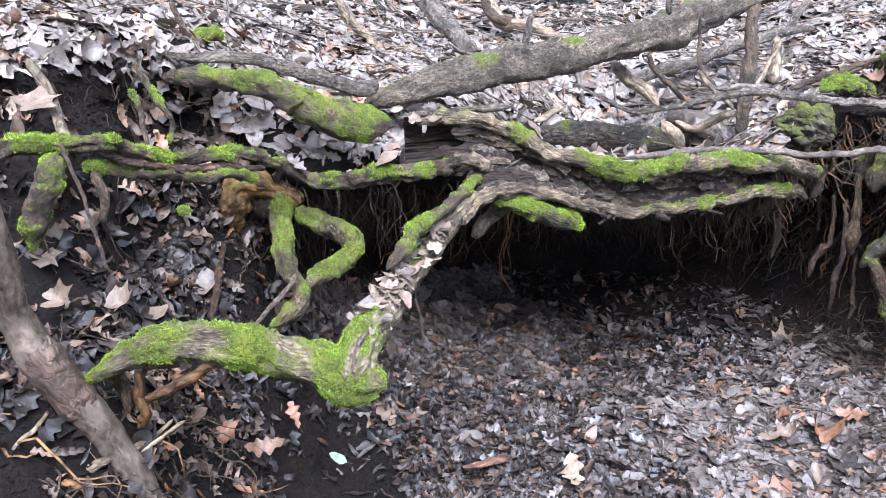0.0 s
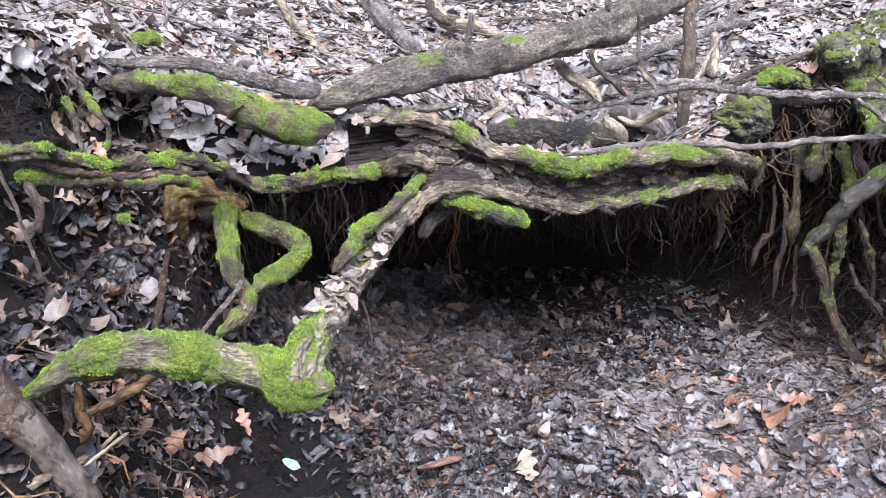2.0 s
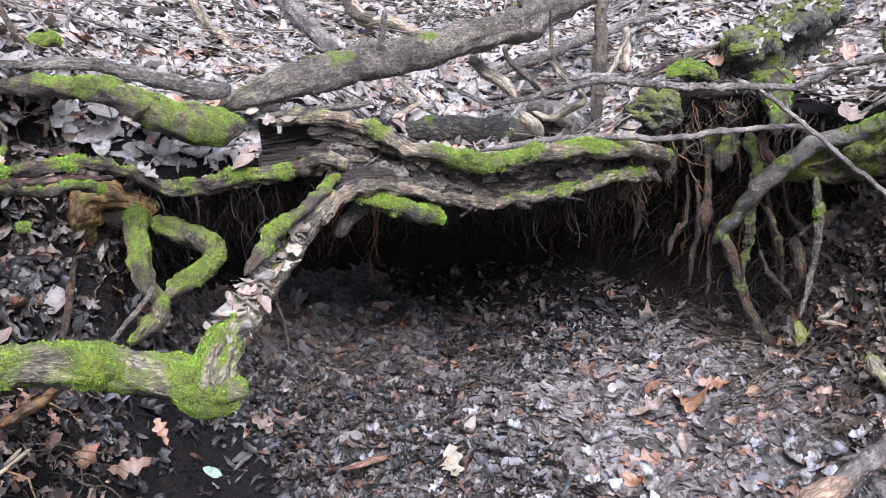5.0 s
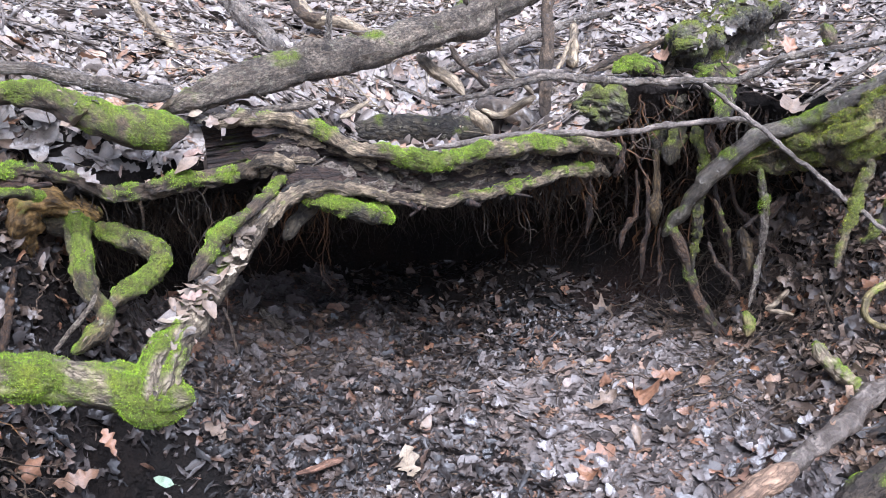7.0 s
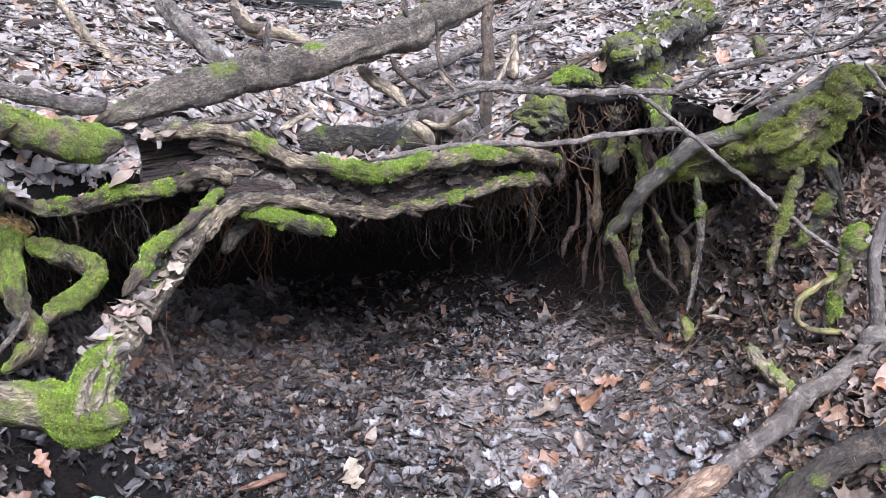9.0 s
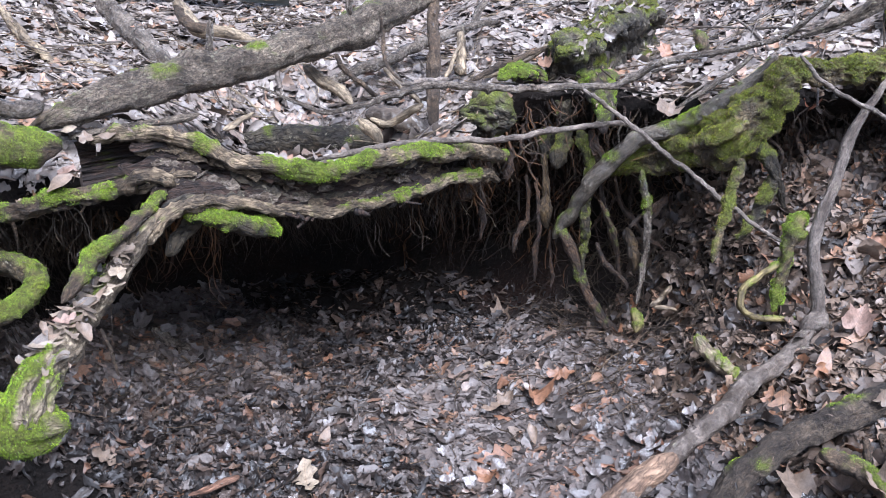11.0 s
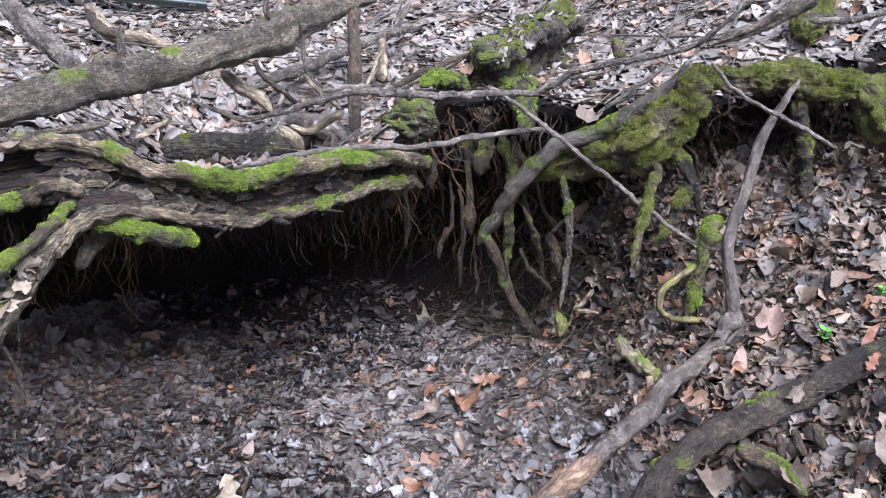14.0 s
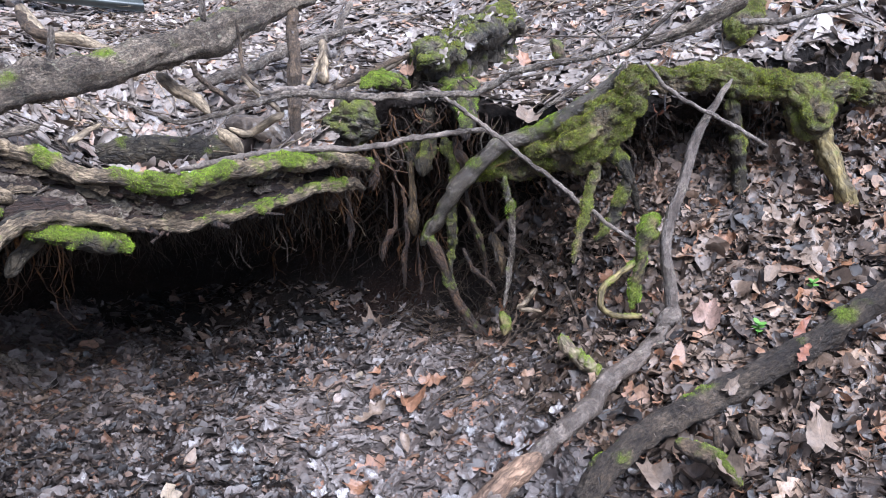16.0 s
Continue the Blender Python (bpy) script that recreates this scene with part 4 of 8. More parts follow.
litter("floor_leaf_litter", "small brown leaf scraps on the bare earth of the hollow", lambda m, z: ((z >= 3) & (z <= 4)) & box_of(m, 0.2, 1.4, 2.0, 2.95), 900, (0.3, 0.05, 0.0, 0.1), 0.022, BANK_LEAF, 69, 0.15, 0.6)
litter("floor_leaf_litter", "larger flat wet leaves on the gully floor", lambda m, z: floor_mask(m, z) * (1 - 0.75 * wet_and_shaded(m)), 900, (0.1, 0.5, 0.1, 0.08), 0.066, FLOOR_LEAF, 16, 0.13, 0.55, 0.007)
# Paler leaves lift the dark spot behind the root, in place of light
litter("floor_leaf_litter", "paler brown leaves behind the forward root, standing in for light", lambda m, z: ((z >= 1) & (z <= 4) & box_of(m, -0.22, 0.42, 2.0, 2.5)) * np.clip(0.6 + wobble_fast(m, 5.0), 0.1, 1), 1800, (0.2, 0.35, 0.03, 0.05), 0.05, BANK_LEAF, 74, 0.22, 0.8, 0.008)
litter("bank_leaf_litter", "curled brown leaves strewn down the bank", right_mask, 3000, (0.12, 0.4, 0.1, 0.08), 0.062, BANK_LEAF, 12, 0.3, 0.8)
litter("bank_leaf_litter", "small torn leaf scraps strewn down the bank", right_mask, 3500, (0.1, 0.05, 0.0, 0.05), 0.034, BANK_LEAF, 61, 0.4, 1.0)
litter("bank_leaf_litter", "grey brown leaves piled on the earthen ledge", left_mask, 1500, (0.14, 0.36, 0.06, 0.08), 0.052, BANK_LEAF, 13, 0.45, 1.0)
litter("bank_leaf_litter", "dark sodden leaves piled on the earthen ledge", left_mask, 4200, (0.14, 0.36, 0.06, 0.08), 0.055, WET_SHADED_LEAF, 73, 0.5, 1.0)
litter("bank_leaf_litter", "dark wet leaves clinging to the upper bank", lambda m, z: ((z >= 5) & (z <= 9) & box_of(m, 1.98, 2.9, 1.2, 2.4)) * np.where(m[:, 2] > 0.78, 0.25, 1.0), 3200, (0.1, 0.3, 0.16, 0.1), 0.058, BANK_LEAF, 17, 0.4, 1.1)
litter("bank_leaf_litter", "crumpled dark leaves caught under the mossy root", lambda m, z: ((z >= 1) & (z <= 5) & box_of(m, -0.75, -0.36, 0.85, 1.6)) * (m[:, 2] < 0.5), 1300, (0.2, 0.3, 0.03, 0.1), 0.04, BANK_LEAF, 18, 0.6, 1.3)
litter("bank_leaf_litter", "crumpled leaves lodged in the steep dark bank", lambda m, z: ((z >= 5) & (z <= 10) & box_of(m, -1.1, -0.4, 1.3, 2.1)) * np.clip(0.35 + 1.6 * wobble_fast(m, 7.0), 0.0, 1), 2200, (0.1, 0.34, 0.1, 0.06), 0.045, BANK_LEAF, 62, 0.6, 1.2)
litter("bank_leaf_litter", "dark leaves and scraps caught among the hanging roots", lambda m, z: ((z >= 4) & (z <= 9) & box_of(m, 1.5, 2.1, 1.6, 2.3)) * np.clip(face_up + 0.6, 0.1, 1), 1500, (0.1, 0.3, 0.1, 0.06), 0.045, BANK_LEAF, 63, 0.6, 1.2)
litter("slope_leaf_litter", "wet glossy grey brown fallen leaves covering the slope", slope_mask, 3000, (0.12, 0.38, 0.04, 0.1), 0.066, SLOPE_LEAF, 14, 0.15, 0.55, 0.008)
litter("slope_leaf_litter", "small torn leaf scraps between the leaves of the slope", slope_mask, 1500, (0.16, 0.05, 0.0, 0.04), 0.038, SLOPE_LEAF, 64, 0.22, 0.6, 0.006)
litter("far_leaf_litter", "pale fallen leaves thinning out across the upper slope", lambda m, z: ((z >= 10) & (m[:, 1] > 1.6)) * np.clip(1.0 - (np.hypot((m[:, 0] - 0.75) / 1.2, m[:, 1] - 2.9) - 1.25) / 2.2 + 0.6 * wobble_fast(m, 2.0), 0, 1) * np.where(slope_mask(m, z) > 0.5, 0.0, 1.0), 620, (0.2, 0.2, 0.0, 0.3), 0.075, SLOPE_LEAF, 20, 0.25)
litter("far_leaf_litter", "fallen leaves on the upper slopes and gully floor", far_mask, 40, (0.3, 0.0, 0.0, 0.3), 0.085, BANK_LEAF, 15, 0.35)

# ---- the rotten root that bridges the hollow ----
upper = glide([(-0.002, 1.84, 0.876, 0.0123), (0.078, 1.82, 0.882, 0.0149), (0.15, 1.8, 0.877, 0.0166), (0.232, 1.78, 0.845, 0.0174), (0.313, 1.76, 0.802, 0.0183), (0.41, 1.76, 0.77, 0.0202), (0.531, 1.8, 0.75, 0.0217), (0.667, 1.87, 0.733, 0.0226), (0.798, 1.94, 0.713, 0.0224), (0.916, 2.02, 0.672, 0.0234), (1.022, 2.09, 0.627, 0.0188)], 0.01)
lower = glide([(0.993, 2.08, 0.574, 0.0129), (0.907, 2.02, 0.609, 0.0159), (0.83, 1.97, 0.63, 0.0165), (0.729, 1.92, 0.634, 0.0151), (0.603, 1.86, 0.64, 0.0136), (0.471, 1.8, 0.655, 0.0131), (0.36, 1.75, 0.693, 0.0147), (0.259, 1.72, 0.73, 0.0162), (0.187, 1.71, 0.74, 0.0161), (0.126, 1.69, 0.729, 0.0188), (0.07, 1.66, 0.697, 0.0205), (-0.01, 1.78, 0.76, 0.02), (-0.08, 1.8, 0.755, 0.02)], 0.01)[::-1]


def hollow_slab():
    """Decayed concave wood between the upper ridge and the lower rim."""
    xs = np.linspace(-0.03, 0.88, 150)
    order_u, order_l = np.argsort(upper[:, 0]), np.argsort(lower[:, 0])
    top = np.stack([xs] + [np.interp(xs, upper[order_u, 0], upper[order_u, k]) for k in (1, 2)], 1)
    low = np.stack([xs] + [np.interp(xs, lower[order_l, 0], lower[order_l, k]) for k in (1, 2)], 1)
    held = np.interp(xs, (0.09, 0.17), (0, 1))[:, None]
    low = low * held + np.stack([xs, 1.81 + 0 * xs, 0.775 + 0.1 * xs], 1) * (1 - held)
    v, g = [], []
    for f in np.linspace(0, 1, 56):
        p = top * (1 - f) + low * f
        p[:, 1] += 0.062 * math.sin(math.pi * f) ** 0.6
        ridge = np.array([noise.noise(Vector((x * 4, f * 8 - x * 3, 3))) * 0.6 + (0.5 - abs(noise.noise(Vector((x * 6, f * 17 - x * 5, 8))))) * 0.75 for x in xs])
        p[:, 1] -= 0.034 * ridge * (0.25 + math.sin(math.pi * f))
        p[:, 2] += 0.006 * ridge
        v.append(p)
        g.append(np.stack([f * 0.14 + 0 * xs, 0.3 + 0 * xs, xs * 0.2], 1))
    for f in np.linspace(1, 0, 8):
        p = top * (1 - f) + low * f
        p[:, 1] += 0.06 + 0.06 * math.sin(math.pi * f)
        v.append(p)
        g.append(np.stack([f * 0.14 + 0 * xs, 0.5 + 0 * xs, xs * 0.2], 1))
    rows_n = len(v)
    v, g = np.array(v).reshape(-1, 3), np.array(g).reshape(-1, 3)
    t = grid_tris(rows_n, len(xs))
    nrm, _ = normals_of(v, t)
    return solid("rotten_root", v, t, ROTTEN, g, moss_cover(v, nrm, 0.12, 3.3))


rotten_root = tagged(new("rotten_root", hollow_slab()), "decayed mossy root bridging the dark hollow under the bank", "root")
R = dict(parent=rotten_root)
limb("upper_ridge", [(-0.002, 1.84, 0.876, 0.0105), (0.078, 1.82, 0.882, 0.0127), (0.15, 1.8, 0.877, 0.0141), (0.232, 1.78, 0.845, 0.0148), (0.313, 1.76, 0.802, 0.0156), (0.41, 1.76, 0.77, 0.0172), (0.531, 1.8, 0.75, 0.0184), (0.667, 1.87, 0.733, 0.0192), (0.798, 1.94, 0.713, 0.019), (0.916, 2.02, 0.672, 0.0199), (1.022, 2.09, 0.627, 0.016)], RIDGE, moss=0.55, where=lambda v, n: np.interp(v[:, 0], (0.0, 0.3, 0.4, 0.75, 0.9), (-0.35, -0.4, 0.35, 0.3, 0.0)), rough=0.2, ridges=0.3, label="pale weathered ridge with green moss", **R)
limb("lower_rim", [(0.993, 2.08, 0.574, 0.0106), (0.907, 2.02, 0.609, 0.013), (0.83, 1.97, 0.63, 0.0135), (0.729, 1.92, 0.634, 0.0124), (0.603, 1.86, 0.64, 0.0112), (0.471, 1.8, 0.655, 0.0107), (0.36, 1.75, 0.693, 0.0121), (0.259, 1.72, 0.73, 0.0133), (0.187, 1.71, 0.74, 0.0132), (0.126, 1.69, 0.729, 0.0154), (0.07, 1.66, 0.697, 0.0168)], RIDGE, moss=0.4, where=lambda v, n: np.interp(v[:, 0], (0.0, 0.35, 0.5, 0.738), (-0.8, -0.5, 0.2, 0.082)), rough=0.3, ridges=0.45, knots=2, label="gnarled wavy rim", **R)
limb("descending_root", [(0.151, 1.72, 0.729, 0.0163), (0.083, 1.68, 0.708, 0.0218), (0.03, 1.62, 0.67, 0.0219), (-0.014, 1.55, 0.639, 0.0226), (-0.057, 1.47, 0.616, 0.0249), (-0.091, 1.39, 0.597, 0.0263), (-0.117, 1.31, 0.572, 0.0299), (-0.123, 1.28, 0.535, 0.0267)], PALE_ROOT, moss=0.42, where=lambda v, n: np.interp(v[:, 1], (1.28, 1.34, 1.4, 1.462), (0.7, 0.5, -0.1, -0.45)) - 1.1 * n[:, 0], rough=0.22, ridges=0.38, burl=0.003, label="grooved root reaching forward, mossy at its side", **R)
limb("side_root", [(0.135, 1.740, 0.775, 0.0093), (0.080, 1.670, 0.748, 0.0123), (0.037, 1.615, 0.732, 0.0129), (0.006, 1.580, 0.720, 0.0126), (-0.020, 1.540, 0.701, 0.0133), (-0.044, 1.500, 0.686, 0.0110), (-0.063, 1.480, 0.668, 0.0069)], BROWN_BARK, moss=0.45, rough=0.15, ridges=0.35, **R)
limb("front_root", [(-0.549, 1.21, 0.62, 0.0056), (-0.518, 1.21, 0.628, 0.0104), (-0.484, 1.21, 0.643, 0.0144), (-0.45, 1.22, 0.655, 0.0193), (-0.398, 1.23, 0.664, 0.0257), (-0.342, 1.25, 0.655, 0.0302), (-0.276, 1.27, 0.632, 0.0317), (-0.209, 1.29, 0.591, 0.035), (-0.156, 1.3, 0.559, 0.0417), (-0.109, 1.3, 0.542, 0.0427), (-0.072, 1.31, 0.53, 0.0264)], PALE_ROOT, moss=0.72, rough=0.2, ridges=0.25, low=0.28, blade=0.003, where=lambda v, n: 0.2 + 0.75 * np.clip(-n[:, 2], 0, 1) - 0.75 * np.exp(-(((v[:, 0] + 0.33) / 0.055) ** 2)) * np.clip(n[:, 2] + 0.45, 0, 1) - 0.5 * np.exp(-(((v[:, 0] + 0.22) / 0.03) ** 2)), label="thick root wrapped in bright moss", **R)
limb("bare_underside", [(-0.484, 1.225, 0.635, 0.0054), (-0.454, 1.230, 0.636, 0.0109), (-0.422, 1.235, 0.631, 0.0109), (-0.390, 1.240, 0.617, 0.0047)], YELLOW_ROOT, rough=0.3, ridges=0.3, label="raw orange bark under the moss", **R)
limb("side_root", [(-0.733, 1.38, 0.929, 0.0115), (-0.683, 1.4, 0.948, 0.0115), (-0.625, 1.42, 0.956, 0.012), (-0.571, 1.47, 0.942, 0.013), (-0.526, 1.55, 0.907, 0.0125), (-0.467, 1.65, 0.866, 0.012), (-0.382, 1.76, 0.841, 0.012), (-0.314, 1.83, 0.805, 0.0115), (-0.233, 1.85, 0.758, 0.014), (-0.13, 1.83, 0.755, 0.018), (-0.028, 1.82, 0.769, 0.0178), (0.073, 1.8, 0.785, 0.0176)], BROWN_BARK, moss=0.6, rough=0.34, ridges=0.55, blade=0.0045, label="long crooked root with mossy back", **R)
limb("bare_strand", [(-0.56, 1.475, 0.925, 0.006), (-0.528, 1.54, 0.89, 0.0085), (-0.47, 1.635, 0.85, 0.0085), (-0.4, 1.735, 0.824, 0.008), (-0.335, 1.81, 0.797, 0.0065)], bark("red_brown_strand", (0.035, 0.018, 0.012), (0.26, 0.15, 0.1), grain=110, stretch=0.5, bump=1.0), rough=0.3, ridges=0.5, label="bare reddish brown strand", **R)
limb("side_root", [(-0.577, 1.47, 0.903, 0.008), (-0.534, 1.55, 0.866, 0.0095), (-0.46, 1.65, 0.832, 0.009), (-0.41, 1.71, 0.81, 0.0095), (-0.35, 1.79, 0.785, 0.007)], BROWN_BARK, moss=0.66, low=0.25, rough=0.35, ridges=0.5, **R)
limb("hanging_root", [(-0.598, 1.42, 0.942, 0.019), (-0.615, 1.41, 0.909, 0.0219), (-0.634, 1.4, 0.869, 0.022), (-0.65, 1.4, 0.829, 0.0203), (-0.668, 1.4, 0.779, 0.0098)], BROWN_BARK, moss=0.7, low=0.25, rough=0.2, **R)
limb("knot", [(0.041, 1.79, 0.773, 0.0111), (0.06, 1.77, 0.795, 0.0133), (0.087, 1.76, 0.811, 0.0132), (0.123, 1.75, 0.809, 0.0132), (0.146, 1.75, 0.793, 0.012), (0.151, 1.76, 0.77, 0.0073)], RIDGE, rough=0.5, ridges=0.15, knots=2, **R)
limb("mossy_pod", [(0.158, 1.73, 0.726, 0.0122), (0.204, 1.71, 0.714, 0.0202), (0.251, 1.71, 0.694, 0.0234), (0.297, 1.72, 0.67, 0.0247), (0.34, 1.73, 0.651, 0.0197)], DARK_OLIVE, moss=0.7, low=0.1, rough=0.35, flat=0.75, blade=0.0045, label="rounded root end under green moss", **R)
limb("broken_stub", [(0.11, 1.74, 0.636, 0.0135), (0.152, 1.76, 0.672, 0.016), (0.192, 1.78, 0.694, 0.0161)], BLACK_BARK, rough=0.15, **R)
limb("bark_chip", [(0.15, 1.77, 0.771, 0.0061), (0.181, 1.77, 0.778, 0.0097), (0.224, 1.77, 0.798, 0.0048)], DARK_BARK, rough=0.2, flat=0.35, label="loose dark sliver of bark", **R)



def bark_flakes(count, seed):
    """Split layers of dead wood standing off the slab."""
    rng = np.random.default_rng(seed)
    order_u, order_l = np.argsort(upper[:, 0]), np.argsort(lower[:, 0])
    for _ in range(count):
        x, f = rng.uniform(0.12, 0.78), rng.uniform(0.12, 0.92)
        ln, wd, th = rng.uniform(0.05, 0.2), rng.uniform(0.006, 0.017), rng.uniform(0.0008, 0.002)
        us = np.linspace(-0.5, 0.5, 13)
        xs = x + us * ln
        top = np.array([np.interp(xs, upper[order_u, 0], upper[order_u, k]) for k in (1, 2)])
        low = np.array([np.interp(xs, lower[order_l, 0], lower[order_l, k]) for k in (1, 2)])
        mid = top * (1 - f) + low * f
        mid[0] += 0.062 * math.sin(math.pi * f) ** 0.6 - 0.014 - 0.006 * rng.uniform() + rng.normal(0, 0.05) * us * ln * 3
        mid[1] += rng.normal(0, 0.1) * us * ln + rng.normal(0, 0.0016, 13)
        half = wd * (1 - 0.8 * (2 * np.abs(us)) ** rng.uniform(4, 12)) * rng.uniform(0.55, 1.25, 13) + 0.001
        lean = rng.normal(-0.45, 0.2)
        rows_f = []
        for a, b in ((-1, -th), (0, -th * 1.6), (1, -th), (1, th), (-1, th)):
            rows_f.append(np.stack([xs, mid[0] + b - lean * a * half, mid[1] + a * half], 1))
        v = np.array(rows_f).transpose(1, 0, 2).reshape(-1, 3)
        g = np.stack([v[:, 2], v[:, 1], v[:, 0] * 0.2], 1)
        part("bark_flake", solid("bark_flake", v, grid_tris(13, 5, True), (RIDGE, BLACK_BARK, DARK_BARK, ROTTEN, ROTTEN, ROTTEN)[int(rng.integers(6))], g, np.zeros(len(v)), smooth=False), rotten_root)


bark_flakes(150, 5)


def rim_flakes(count, seed):
    """Frayed bark that hangs from the lower rim."""
    rng = np.random.default_rng(seed)
    for _ in range(count):
        q = lower[int(rng.integers(8, len(lower) - 25))]
        ln, wd = rng.uniform(0.01, 0.03), rng.uniform(0.003, 0.008)
        fs = np.linspace(0, 1, 5)
        way = np.array((rng.normal(0.3, 1.1), rng.normal(-0.1, 0.4), -0.7))
        side = np.cross(way, (0, -1, 0))
        side /= np.linalg.norm(side)
        mid = q[:3] + (0, -q[3] * 0.6, -q[3] * 0.5) + way * (fs * ln)[:, None] + np.array((0, 1, 0)) * (rng.normal(0, 0.3) * ln * fs**2)[:, None]
        half = wd * (1 - 0.4 * fs**3) * rng.uniform(0.45, 1.3, 5)
        v = np.stack([mid - side * half[:, None], mid + (0, -0.002, 0), mid + side * half[:, None], mid + (0, 0.003, 0)], 1).reshape(-1, 3)
        part("bark_flake", solid("bark_flake", v, grid_tris(5, 4, True), ROTTEN, v * (1, 1, 0.2), np.zeros(len(v))), rotten_root)


rim_flakes(14, 6)

limb("moss_clump", [(-0.468, 1.6, 0.776, 0.006), (-0.46, 1.6, 0.768, 0.011), (-0.452, 1.6, 0.764, 0.006)], DARK_OLIVE, moss=0.9, low=0.4, rough=0.3, label="loose clump of moss hanging under the long root", category="moss")

# ---- forked root on the ledge ----
fork = limb("forked_root", [(-0.414, 1.95, 0.702, 0.0428), (-0.343, 1.92, 0.683, 0.0317), (-0.324, 1.86, 0.648, 0.0227), (-0.317, 1.8, 0.607, 0.0212), (-0.3, 1.74, 0.582, 0.0197), (-0.267, 1.7, 0.549, 0.0165), (-0.282, 1.66, 0.524, 0.0191), (-0.32, 1.62, 0.503, 0.0187)], OLIVE_BARK, moss=0.52, low=0.2, rough=0.24, ridges=0.2, blade=0.0024, label="forked mossy root with ochre base on the ledge", category="root")
limb("branch", [(-0.292, 1.93, 0.677, 0.0251), (-0.25, 1.9, 0.652, 0.0248), (-0.195, 1.85, 0.627, 0.0244), (-0.158, 1.82, 0.597, 0.023), (-0.181, 1.79, 0.571, 0.0217), (-0.229, 1.75, 0.56, 0.017), (-0.262, 1.71, 0.554, 0.0146)], OLIVE_BARK, parent=fork, moss=0.56, low=0.25, rough=0.22, ridges=0.2, blade=0.0024)
limb("root_base", [(-0.44, 1.9, 0.615, 0.007), (-0.441, 1.9, 0.66, 0.019), (-0.433, 1.9, 0.7, 0.031), (-0.41, 1.9, 0.733, 0.034), (-0.375, 1.9, 0.742, 0.029), (-0.343, 1.91, 0.726, 0.021), (-0.312, 1.92, 0.705, 0.019), (-0.285, 1.93, 0.68, 0.014)], bark("dull_ochre_root", (0.045, 0.026, 0.008), (0.4, 0.235, 0.066), grain=110, stretch=0.3, cracks=0.5), parent=fork, moss=0.18, low=0.0, rough=0.4, lumps=0.007, green=OLIVE_MOSS, label="swollen ochre root base")
limb("twig", [(-0.353, 1.6, 0.52, 0.0041), (-0.323, 1.63, 0.544, 0.0053), (-0.288, 1.66, 0.574, 0.0054), (-0.273, 1.69, 0.593, 0.0042)], GREY_BARK, label="short grey twig leaning on the forked root", category="twig")

# ---- logs and branches ----
log = limb("fallen_log", [(-0.111, 2, 0.888, 0.0116), (-0.049, 2, 0.906, 0.0277), (0.046, 2.02, 0.927, 0.0377), (0.17, 2.06, 0.945, 0.04), (0.374, 2.14, 0.963, 0.0386), (0.611, 2.24, 0.991, 0.0412), (0.763, 2.31, 1.03, 0.0412), (0.869, 2.36, 1.055, 0.0378), (0.998, 2.42, 1.081, 0.0344)], GREY_BARK, moss=0.1, rough=0.12, ridges=0.2, blunt=True, knots=0.8, label="fallen grey log with cracked bark lying across the slope", category="log")
limb("splintered_end", [(-0.137, 1.99, 0.886, 0.0053), (-0.062, 2, 0.916, 0.0146), (0.047, 2, 0.943, 0.0159)], PALE_BARK, parent=log, rough=0.2, ridges=0.5, label="split pale wood")
limb("stub", [(0.282, 2.2, 0.98, 0.0101), (0.292, 2.2, 1.029, 0.0086), (0.295, 2.2, 1.067, 0.0071)], DARK_BARK, parent=log, rough=0.2)
limb("stub", [(0.652, 2.2, 1.044, 0.0086), (0.652, 2.2, 1.078, 0.0085), (0.653, 2.2, 1.112, 0.0071)], DARK_BARK, parent=log, rough=0.2)
limb("mossy_log", [(-0.535, 1.84, 1.001, 0.0122), (-0.482, 1.83, 1.002, 0.0179), (-0.399, 1.83, 0.99, 0.0207), (-0.317, 1.83, 0.974, 0.0246), (-0.25, 1.84, 0.932, 0.0287), (-0.195, 1.86, 0.895, 0.0351), (-0.124, 1.88, 0.867, 0.0376), (-0.062, 1.9, 0.852, 0.0221)], BROWN_BARK, moss=0.72, rough=0.16, blade=0.0026, where=lambda v, n: 0.4 * n[:, 2] + 0.3 + np.interp(v[:, 0], (-0.5, -0.42, -0.15, -0.06), (-0.5, 0.0, 0.0, -0.35)), label="curved log with thick bright moss on the bank", category="log")
limb("branch", [(-0.594, 1.86, 1.033, 0.0061), (-0.509, 1.86, 1.038, 0.0085), (-0.4, 1.86, 1.032, 0.0121), (-0.285, 1.88, 1.006, 0.0148), (-0.204, 1.9, 0.974, 0.0163), (-0.134, 1.93, 0.943, 0.0179), (-0.087, 1.97, 0.942, 0.0144)], DARK_BARK, rough=0.15, ridges=0.2, label="dark bare branch lying along the mossy log", category="branch")
leaning = limb("leaning_stick", [(-0.573, 1.12, 0.963, 0.0165), (-0.577, 1.14, 0.859, 0.0194), (-0.586, 1.16, 0.755, 0.0240), (-0.574, 1.18, 0.66, 0.0319), (-0.546, 1.2, 0.582, 0.0291), (-0.516, 1.22, 0.494, 0.0261), (-0.492, 1.23, 0.414, 0.0252), (-0.477, 1.23, 0.332, 0.0248)], SMOOTH_BARK, burl=0.001, rough=0.1, blunt=True, knots=0.0, label="smooth grey stick leaning against the bank", category="stick")
